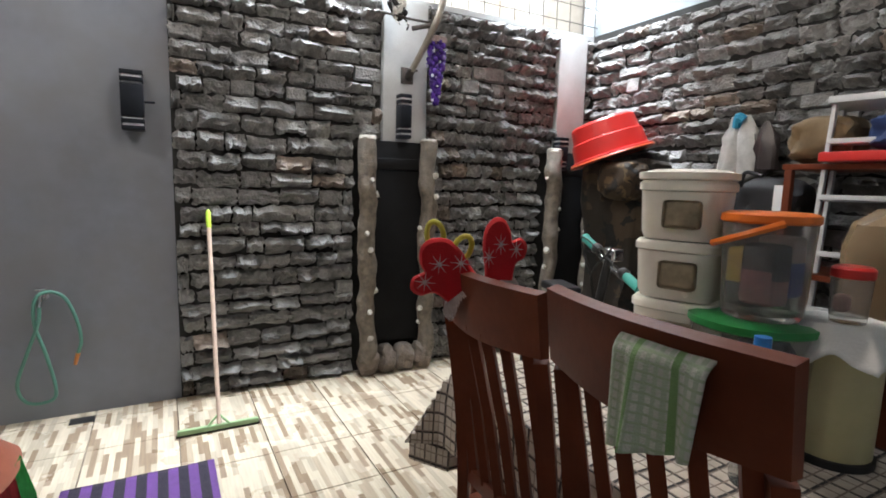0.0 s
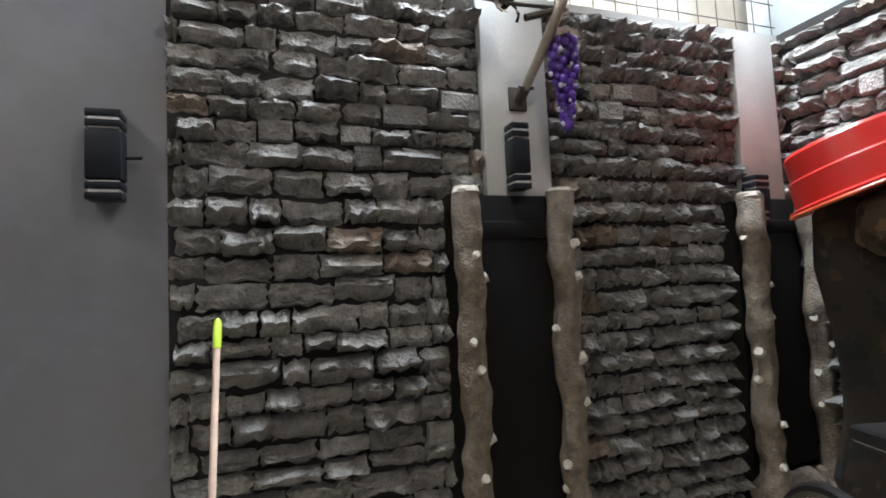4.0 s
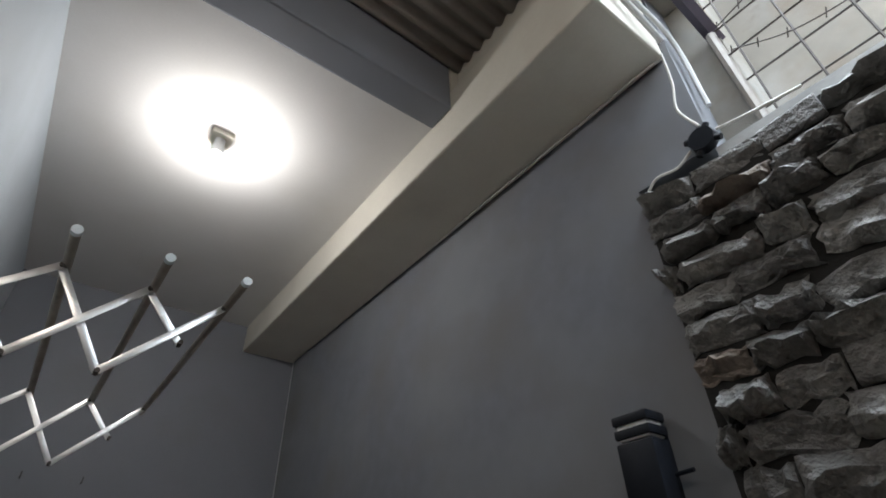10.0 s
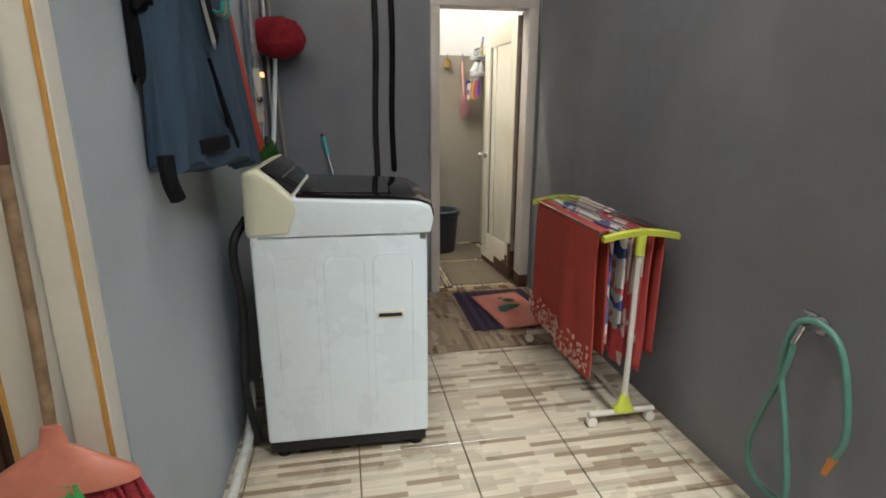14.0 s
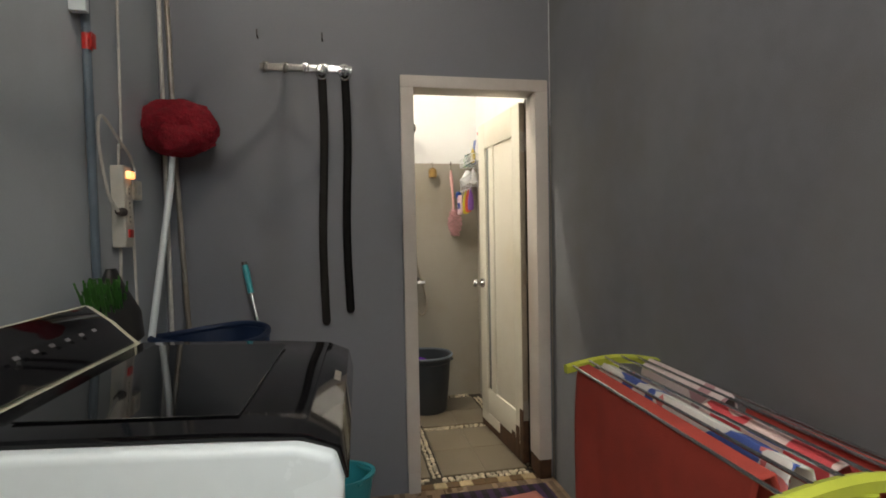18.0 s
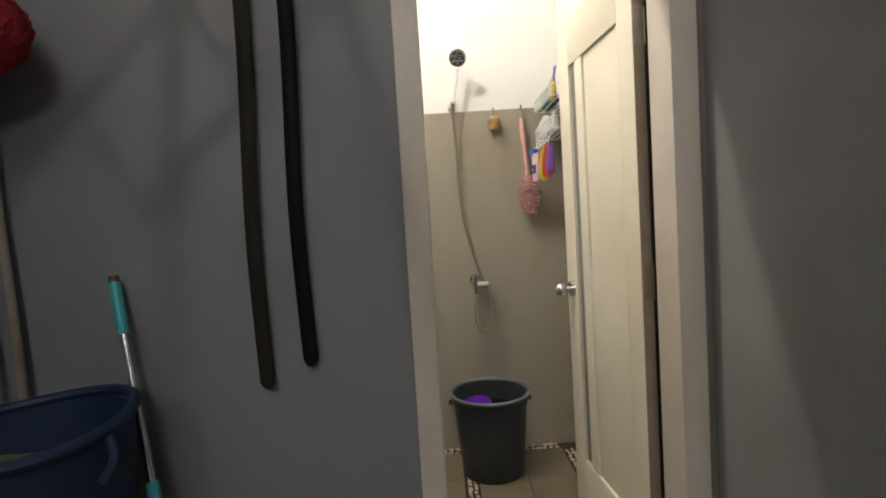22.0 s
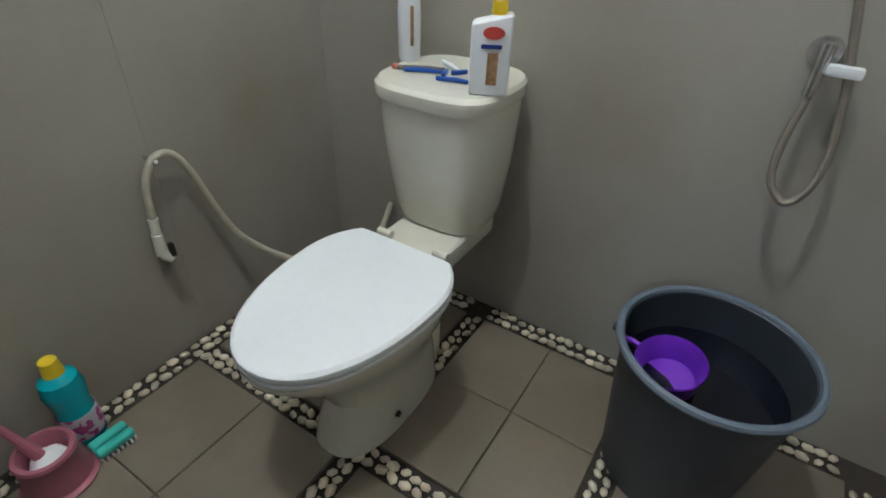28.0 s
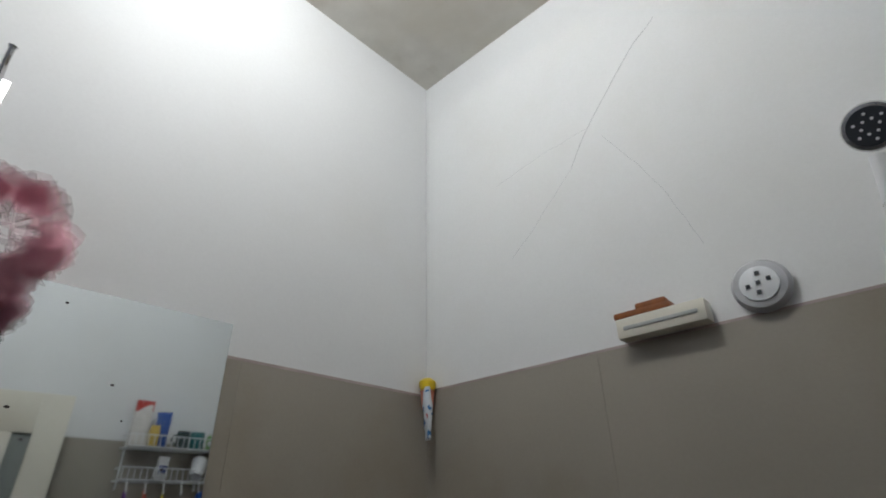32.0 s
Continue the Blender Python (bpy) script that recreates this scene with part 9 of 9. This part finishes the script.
for s in (-1, 1):
    bm = bmesh.new()
    tube(bm, [HC + hd * 0.18 * s, HC + hd * 0.20 * s, HC + hd * 0.30 * s, HC + hd * 0.315 * s], [0.019, 0.021, 0.020, 0.024], 12)
    part("grip", bm, M_GRIP, bike, "turquoise rubber grip")
    bm = bmesh.new()
    tube(bm, [HC + hd * 0.125 * s, HC + hd * 0.14 * s, HC + hd * 0.165 * s, HC + hd * 0.178 * s], [0.017, 0.026, 0.027, 0.019], 10)
    part("brake_clamp", bm, M_BIKE, bike, "black brake clamp")
    tubes("brake_lever", M_CHROME, "chrome brake lever", [HC + hd * 0.17 * s, HC + hd * 0.2 * s + Vector((-0.04, 0, -0.03)), HC + hd * 0.28 * s + Vector((-0.05, 0, -0.05))], r=0.006)
for k, end in enumerate(((-0.10, 0.10, 0.02), (0.02, 0.14, 0.0), (0.12, 0.06, 0.05))):
    tubes("brake_cable", M_BLACK, "", [HC + hd * (0.15 - 0.15 * k), HC + Vector(end) + Vector((0, 0, 0.05)), HC + Vector((0.02, 0.09, -0.06)), HC + Vector((0.04, 0.02, -0.24))], r=0.0035)
bm = bmesh.new()
box(bm, -0.035, -0.03, -0.02, 0.035, 0.03, 0.035, 0.01, 3, Matrix.Translation(HC + Vector((0.0, -0.02, 0.02))))
part("bell", bm, M_CHROME, bike)
tubes("stem", M_BIKE, "", [HC + Vector((0, 0, 0.03)), HC + Vector((0.04, 0.01, -0.20))], r=0.021)
fw, rw = Vector((-1.93, -1.74, 0.30)), Vector((-1.02, -2.02, 0.30))
ax = (rw - fw).normalized()
tubes("fork", M_BIKE, "", [HC + Vector((0.04, 0.01, -0.20)), HC + Vector((0.03, 0.03, -0.35)), fw + Vector((0, 0.05, 0))], [HC + Vector((0.04, 0.01, -0.22)), HC + Vector((0.03, -0.04, -0.35)), fw + Vector((0, -0.05, 0))], r=0.011)
bb_ = fw.lerp(rw, 0.58) + Vector((0, 0, 0.02))
seat = fw.lerp(rw, 0.70) + Vector((0, 0, 0.42))
head = HC + Vector((0.045, 0.01, -0.24))
tubes("frame", M_BIKE, "", [head, seat + Vector((0, 0, -0.06))], [head + Vector((0, 0, -0.06)), bb_], [bb_, seat + Vector((0, 0, 0.06))], [seat + Vector((0, 0, -0.05)), rw], [bb_, rw], r=0.015)
bm = bmesh.new()
box(bm, -0.13, -0.07, -0.02, 0.13, 0.07, 0.03, 0.02, 3, Matrix.Translation(seat + Vector((0, 0, 0.09))) @ pose(0, 0, 0, 0, 0, -17))
part("saddle", bm, M_BIKE, bike)
for c in (fw, rw):
    bm = bmesh.new()
    tube(bm, [c + ax * 0.275 * math.cos(a) + Vector((0, 0, 0.275 * math.sin(a))) for a in [2 * math.pi * k / 36 for k in range(37)]], 0.022, 8, False)
    wheel = part("wheel", bm, M_BLACK, bike)
    bm = bmesh.new()
    for k in range(18):
        a = k * 0.349
        tube(bm, [c, c + ax * 0.26 * math.cos(a) + Vector((0, 0, 0.26 * math.sin(a)))], 0.0015, 4)
    tube(bm, [c + ax * 0.253 * math.cos(a) + Vector((0, 0, 0.253 * math.sin(a))) for a in [2 * math.pi * k / 36 for k in range(37)]], 0.008, 6, False)
    part("spokes", bm, M_CHROME, wheel)

# ---- clutter along the south stone wall ----
ld = thing("step_ladder", (-2.35, -2.75, 0), "white aluminium step ladder leaning folded against the clutter", "ladder")
mL = Matrix.Translation((-2.36, -2.70, 0)) @ pose(0, 0, 0, 8, 0, 8)
M_WHITEAL = material("white painted aluminium", (0.52, 0.53, 0.54), 0.35, vary=0.06, scale=15)
for x in (-0.20, 0.20):
    for dy in (0.0, -0.12):
        bm = bmesh.new()
        box(bm, x - 0.010, dy - 0.018, 0.0, x + 0.010, dy + 0.018, 1.86, 0.004, 2, mL)
        part("rail", bm, M_WHITEAL, ld)
for k in range(6):
    bm = bmesh.new()
    box(bm, -0.20, -0.035, 0.25 + 0.28 * k, 0.20, 0.035, 0.275 + 0.28 * k, 0.004, 2, mL)
    part("tread", bm, M_WHITEAL, ld)
bm = bmesh.new()
box(bm, -0.22, -0.15, 1.85, 0.22, 0.05, 1.885, 0.006, 2, mL)
part("top_cap", bm, M_WHITEAL, ld)
rt = thing("red_tray", (-2.45, -2.95, 1.545), "red plastic tray on the shelf", "tray")
bm = bmesh.new()
box(bm, -2.75, -3.15, 1.545, -2.13, -2.80, 1.595, 0.015, 3)
part("body", bm, M_RED, rt)
shelf = thing("storage_shelf", (-2.6, -3.05, 0), "dark storage shelf against the stone wall", "shelf")
for z in (0.4, 0.95, 1.51):
    bm = bmesh.new()
    box(bm, -3.2, -3.24, z, -1.95, -2.84, z + 0.03, 0.004)
    part("board", bm, M_CHAIR, shelf)
for x in (-3.18, -1.98):
    for y in (-3.22, -2.86):
        bm = bmesh.new()
        box(bm, x - 0.018, y - 0.018, 0, x + 0.018, y + 0.018, 1.515, 0.003)
        part("post", bm, M_CHAIR, shelf)
rng = random.Random(77)
def bundle(name, c, s, mat, label, category):
    ob = thing(name, (c[0], c[1], c[2]), label, category)
    bm = bmesh.new()
    bmesh.ops.create_icosphere(bm, subdivisions=4, radius=1.0)
    for v in bm.verts:
        n_ = v.co.normalized()
        k = 1 + 0.18 * noise.noise(n_ * 2.3 + Vector(c)) + 0.07 * noise.noise(n_ * 7 + Vector(c))
        p = Vector([math.copysign(abs(a) ** 0.7, a) for a in n_])
        v.co = Vector((c[0] + s[0] / 2 * p.x * k, c[1] + s[1] / 2 * p.y * k, c[2] + s[2] / 2 + s[2] / 2 * p.z * min(k, 1.0)))
        v.co.z = max(v.co.z, c[2])
    part("body", bm, mat, ob)
    return ob
M_BAG = material("black backpack nylon", (0.016, 0.016, 0.02), 0.6, vary=0.2, scale=10, fine=150, bump=0.4)
bp = bundle("backpack", (-1.78, -3.10, 0.98), (0.42, 0.30, 0.50), M_BAG, "black backpack on the clutter by the stone wall", "backpack")
bm = bmesh.new()
tube(bm, curve_pts([(-1.66, -2.96, 1.42), (-1.70, -2.93, 1.50), (-1.80, -2.93, 1.48)], 5), 0.012, 8)
part("strap", bm, M_BAG, bp)
bm = bmesh.new()
box(bm, -1.92, -2.955, 1.28, -1.86, -2.945, 1.43, 0.003, 2)
part("tag", bm, M_BOTTLE, bp, "white paper tag")
bundle("brown_sack", (-0.80, -2.93, 1.30), (0.34, 0.30, 0.30), printed("creased brown plastic", (0.05, 0.032, 0.018), (((0.11, 0.07, 0.035), 0.58), ((0.015, 0.012, 0.01), 0.55)), 9, 6), "creased brown plastic sack on the covered stack", "sack")
bundle("cardboard_heap", (-1.55, -3.08, 0.0), (0.85, 0.42, 0.98), M_TARP, "heap of dark bags and boxes by the wall", "heap")
bundle("blue_bag", (-2.5, -3.0, 1.59), (0.45, 0.3, 0.20), material("blue woven bag", (0.02, 0.05, 0.16), 0.7, vary=0.3, scale=12), "dark blue woven bag on the shelf", "bag")
bundle("navy_bundle", (-2.6, -3.03, 0.985), (0.7, 0.34, 0.36), M_NAVY, "navy cloth bundle on the shelf", "bundle")
bundle("brown_bundle", (-2.05, -3.06, 1.54), (0.32, 0.3, 0.26), material("brown paper bag", (0.22, 0.15, 0.08), 0.8, vary=0.3, scale=10), "brown paper bag on the shelf", "bag")
hb2 = thing("hanging_bags", (-1.50, -3.27, 1.46), "clear and white plastic bags hanging on the stone wall", "plastic bag")
for k, (x, w, z0, z1, c) in enumerate(((-1.42, 0.17, 1.46, 1.86, (0.48, 0.47, 0.45)), (-1.52, 0.15, 1.46, 1.88, (0.55, 0.55, 0.54)), (-1.64, 0.16, 1.50, 1.82, (0.05, 0.04, 0.04)))):
    bm = bmesh.new()
    lathe(bm, [(0.01, 0.0), (w * 0.45, 0.03), (w * 0.5, 0.15), (w * 0.42, (z1 - z0) * 0.7), (w * 0.15, (z1 - z0) * 0.92), (w * 0.1, z1 - z0)], (x, -3.215, z0), 20, 1.0, 0.55, lambda a, z: 1 + 0.16 * math.sin(3 * a + 14 * z) + 0.14 * math.sin(7 * a - 19 * z))
    for v in bm.verts:
        v.co += Vector((0.03 * noise.noise(v.co * 13), 0.012 * noise.noise(v.co * 17), 0.02 * noise.noise(v.co * 11)))
    part("bag", bm, material("bag plastic %s" % "abc"[k], c, 0.35, vary=0.2, scale=20, fine=60, bump=0.4), hb2)
bm = bmesh.new()
tube(bm, curve_pts([(-1.45, -3.2, 1.80), (-1.47, -3.18, 1.86), (-1.50, -3.19, 1.84)], 5), 0.028, 8)
part("blue_cloth", bm, material("sky blue cloth", (0.03, 0.30, 0.5), 0.7), hb2, "knotted sky blue cloth")

# ---- floor tiles ----
def tile_mesh(name, w, d, h, mat, bev=0.002):
    bm = bmesh.new()
    x, y = w / 2, d / 2
    lo = [bm.verts.new(p) for p in ((-x, -y, -h), (x, -y, -h), (x, y, -h), (-x, y, -h))]
    mid = [bm.verts.new(p) for p in ((-x, -y, -bev), (x, -y, -bev), (x, y, -bev), (-x, y, -bev))]
    up = [bm.verts.new(p) for p in ((-x + bev, -y + bev, 0), (x - bev, -y + bev, 0), (x - bev, y - bev, 0), (-x + bev, y - bev, 0))]
    for a, b in ((lo, mid), (mid, up)):
        for k in range(4):
            bm.faces.new((a[k], a[(k + 1) % 4], b[(k + 1) % 4], b[k]))
    bm.faces.new(up)
    return fill(bm, name, mat, False)

def lay(parent_name, xs, ys, mat, gap, h=0.016, name="tile"):
    """Tiles between grid lines xs and ys, as children of a floor."""
    parent = bpy.data.objects[parent_name]
    cache = {}
    for x0, x1 in zip(xs, xs[1:]):
        for y0, y1 in zip(ys, ys[1:]):
            key = (round(x1 - x0 - gap, 3), round(y1 - y0 - gap, 3))
            if key[0] < 0.02 or key[1] < 0.02:
                continue
            if key not in cache:
                cache[key] = tile_mesh(name, key[0], key[1], h, mat)
            t = new(name, cache[key])
            t.parent = parent
            t.location = ((x0 + x1) / 2, (y0 + y1) / 2, 0.0)

XS = [-4.7] + [round(-0.105 - 0.42 * k, 3) for k in range(10, -1, -1)] + [0.0]
YS = [SOUTH] + [round(1.29 + 0.42 * k, 3) for k in range(-10, 2)] + [2.11]
INNER = [-1.95] + [x for x in XS if x > -1.95]
lay("floor", XS, [y for y in YS if y < 0.46], M_PLANK, 0.005)
lay("floor", INNER, [y for y in YS if y > 0.44], M_PLANK, 0.005)
lay("floor", [x for x in XS if x < -1.95] + [-1.95], [0.45, 0.70], M_PLANK, 0.005)
lay("floor", [-1.85, -1.43, -1.01, -0.59, -0.17, 0.0], [2.125, 2.54, 2.96, 3.12], M_PLANK_D, 0.004)
SX = [(-1.80, -1.72), (-1.175, -1.105), (-0.635, -0.565), (-0.095, -0.02)]   # pebble strips
SY = [(3.185, 3.255), (3.885, 3.955), (4.515, 4.60)]
for (a0, a1), (b0, b1) in zip(SX, SX[1:]):
    for (c0, c1), (d0, d1) in zip(SY, SY[1:]):
        lay("floor_bathroom", [a1, (a1 + b0) / 2, b0], [c1, (c1 + d0) / 2, d0], M_BTILE, 0.002)

rng = random.Random(42)
pebs = []
for k in range(6):
    bm = bmesh.new()
    bmesh.ops.create_icosphere(bm, subdivisions=1, radius=1.0)
    for v in bm.verts:
        v.co *= 1 + 0.16 * noise.noise(v.co * 1.3 + Vector((k * 3.1, 0, 0)))
        v.co = Vector((v.co.x * 0.0165, v.co.y * 0.0115, v.co.z * 0.007))
    pebs.append(fill(bm, "pebble", M_PEBBLE, True, angle=180))
spots = []
def strip(x0, y0, x1, y1):
    along = (x1 - x0) > (y1 - y0)
    L, W = (x1 - x0, y1 - y0) if along else (y1 - y0, x1 - x0)
    rows = 2 if W < 0.075 else 3
    for r in range(rows):
        s = rng.uniform(0, 0.02)
        while s < L - 0.012:
            a = rng.uniform(-0.7, 0.7) + (0 if along else 1.57)
            w = (r + 0.5) / rows * W + rng.uniform(-0.004, 0.004)
            spots.append((x0 + s if along else x0 + w, y0 + w if along else y0 + s, a, rng.uniform(0.8, 1.25)))
            s += rng.uniform(0.026, 0.04)
for x0, x1 in SX:
    strip(x0 + 0.008, 3.25, x1 - 0.008, 4.52)
for y0, y1 in SY:
    for (a0, a1), (b0, b1) in zip(SX, SX[1:]):
        strip(a1, y0 + 0.008, b0, y1 - 0.008)
spots.sort(key=lambda s: (s[0] + 0.75) ** 2 + (s[1] - 3.85) ** 2)
fb = bpy.data.objects["floor_bathroom"]
for x, y, a, s in spots[:300]:
    o = new("pebble", pebs[rng.randrange(6)])
    o.parent = fb
    o.location = (x, y, -0.006)
    o.rotation_euler = (0, 0, a)
    o.scale = (s, s, s)
V, Fc = [], []
for x, y, a, s in spots[300:]:
    me = pebs[rng.randrange(6)]
    m = pose(x, y, -0.006, 0, 0, math.degrees(a)) @ Matrix.Scale(s, 4)
    b = len(V)
    V += [m @ v.co for v in me.vertices]
    Fc += [[b + i for i in p.vertices] for p in me.polygons]
me = bpy.data.meshes.new("pebbles")
me.from_pydata(V, [], Fc)
me.materials.append(M_PEBBLE_J)
me.polygons.foreach_set("use_smooth", [True] * len(me.polygons))
o = new("pebbles", me)
o.parent = fb
tagged(o, "cream pebbles set in dark grout along the walls", "", "", "stuff")

# ---- split stone bricks ----
rng = random.Random(7)
def stone_mesh(seed, mat):
    """A rough split stone, 1 x 1 in y and z: an angular face towards -x with a sharp jagged crest."""
    r = random.Random(seed)
    us = [0, 0.12, 0.28, 0.46, 0.62, 0.80, 0.92, 1]
    vs = [0, 0.10, 0.26, 0.44, 0.62, 0.82, 1]
    ny, nz = len(us) - 1, len(vs) - 1
    cut = r.random() < 0.07
    depth = r.uniform(0.025, 0.04) if cut else r.choice((r.uniform(0.035, 0.055), r.uniform(0.06, 0.09), r.uniform(0.075, 0.11)))
    crest, lean = r.choice((r.uniform(0.15, 0.35), r.uniform(0.35, 0.60), r.uniform(0.50, 0.80))), r.uniform(-0.7, 0.7)
    top = [0.0 if cut else -abs(r.gauss(0, 0.08)) for _ in us]
    foot = [0.0 if cut else abs(r.gauss(0, 0.11)) for _ in us]
    juts = [1.0 if cut else 0.88 + 0.5 * noise.noise(Vector((u * 2.6 + seed * 5.1, seed * 0.7, 3.0))) + r.uniform(-0.07, 0.07) for u in us]
    crests = [max(0.10, min(0.82, crest + r.uniform(-0.14, 0.14))) for _ in us]
    rest = r.uniform(0.15, 0.5)
    bm = bmesh.new()
    g = []
    for i, u in enumerate(us):
        row = []
        side = 0.5 if i in (0, ny) else 1.0
        c = min(vs, key=lambda v: abs(v - crests[i]))
        for j, v in enumerate(vs):
            n2 = noise.noise(Vector((u * 6.5 + seed * 2.7, v * 5.0, seed * 1.3)))
            if cut:
                out = depth + 0.0025 * n2
            else:
                k = (v / c) if v < c else 1 - (1 - rest) * (v - c) / (1 - c)
                out = depth * k * juts[i] * (1 + lean * (u - 0.5)) * side + 0.013 * n2 + r.uniform(-0.008, 0.008)
            if j in (0, nz):
                out *= 0.5 if cut else 0.3
            out = min(max(out, 0.004), 0.11)
            y = u - 0.5 + (0.0 if cut else r.uniform(-0.045, 0.045))
            z = v - 0.5 + top[i] * v ** 2 + foot[i] * (1 - v) ** 2 + (0.0 if cut else r.uniform(-0.025, 0.025) if 0 < j < nz else 0.0)
            row.append(bm.verts.new((-out, y, z)))
        g.append(row)
    for i in range(ny):
        for j in range(nz):
            a, b, c, d_ = g[i][j], g[i + 1][j], g[i + 1][j + 1], g[i][j + 1]
            if (i + j + seed) % 2:
                bm.faces.new((a, b, c)), bm.faces.new((a, c, d_))
            else:
                bm.faces.new((a, b, d_)), bm.faces.new((b, c, d_))
    rim = [g[i][0] for i in range(ny + 1)] + [g[ny][j] for j in range(1, nz + 1)] + [g[i][nz] for i in range(ny - 1, -1, -1)] + [g[0][j] for j in range(nz - 1, 0, -1)]
    bk_ = [bm.verts.new((0.004, v.co.y, v.co.z)) for v in rim]
    n_ = len(rim)
    for k in range(n_):
        bm.faces.new((rim[k], bk_[k], bk_[(k + 1) % n_], rim[(k + 1) % n_]))
    return fill(bm, "brick", mat, False)
STONES = [stone_mesh(k, M_STONE) for k in range(44)]
STONES_R = [stone_mesh(k + 60, M_STONE_R) for k in range(8)]

def courses(u0, u1, z1, blocked, small=None):
    """Places of bricks: (centre u, centre z, length, height), in courses about 10 cm high."""
    out, z, row = [], 0.0, 0
    while z < z1 - 0.05:
        h = min(rng.uniform(0.084, 0.118), z1 - z)
        u = u0 - rng.uniform(0, 0.16)
        while u < u1:
            L = rng.choice((rng.uniform(0.12, 0.17), rng.uniform(0.17, 0.25), rng.uniform(0.18, 0.28))) if small is None or u > small else rng.uniform(0.09, 0.17)
            a, b = max(u, u0), min(u + L, u1)
            u += L
            for c0, c1, zz in blocked:
                if z + h / 2 < zz[1] and z + h / 2 > zz[0]:
                    if a >= c0 and b <= c1:
                        a = b
                    elif a < c0 < b:
                        b = c0
                    elif a < c1 < b:
                        a = c1
            if b - a > 0.035:
                out.append(((a + b) / 2, z + h / 2 + rng.uniform(-0.010, 0.010), b - a - rng.uniform(0.0, 0.018), h - rng.uniform(-0.012, 0.010)))
        z += h
        row += 1
    return out

def build_stones(wall, places, place_of, near):
    """The stones nearest the walk are pieces of their own; the rest is joined."""
    places = sorted(places, key=near)
    parent = bpy.data.objects[wall]
    V, Fc = [], []
    for k, p in enumerate(places):
        me = STONES_R[rng.randrange(8)] if rng.random() < 0.07 else STONES[rng.randrange(44)]
        flip = rng.choice((-1, 1))
        m = place_of(p[0], p[1]) @ pose(0, 0, 0, rng.gauss(0, 1.4), 0, rng.gauss(0, 2.5)) @ Matrix.Diagonal((rng.uniform(0.7, 1.2), flip * p[2], p[3], 1))
        if k < 300:
            o = new("brick", me)
            o.parent = parent
            o.matrix_basis = m
        else:
            b = len(V)
            V += [m @ v.co for v in me.vertices]
            Fc += [[b + i for i in (q.vertices if flip > 0 else reversed(q.vertices))] for q in me.polygons]
    if V:
        me = bpy.data.meshes.new("bricks")
        me.from_pydata(V, [], Fc)
        me.materials.append(M_STONE_J)
        o = new("bricks", me)
        o.parent = parent
        tagged(o, "more rough split grey stones of the same wall", "", "", "stuff")

E_ = courses(SOUTH, 0.0, 2.66, [(-1.665, -1.325, (1.66, 3)), (-1.72, -1.12, (-1, 1.66)), (-3.20, -2.90, (1.66, 3)), (-3.33, -2.77, (-1, 1.66))], small=-1.7)
build_stones("wall_brick_east", E_, lambda u, z: pose(0.0, u, z), lambda p: abs(p[0] + 0.9) + 0.5 * abs(p[1] - 1.7))
S_ = courses(-3.3, -0.02, 2.70, [])
build_stones("wall_brick_south", S_, lambda u, z: pose(u, SOUTH, z, 0, 0, -90), lambda p: abs(p[0] + 1.0) + 0.5 * abs(p[1] - 2.0))
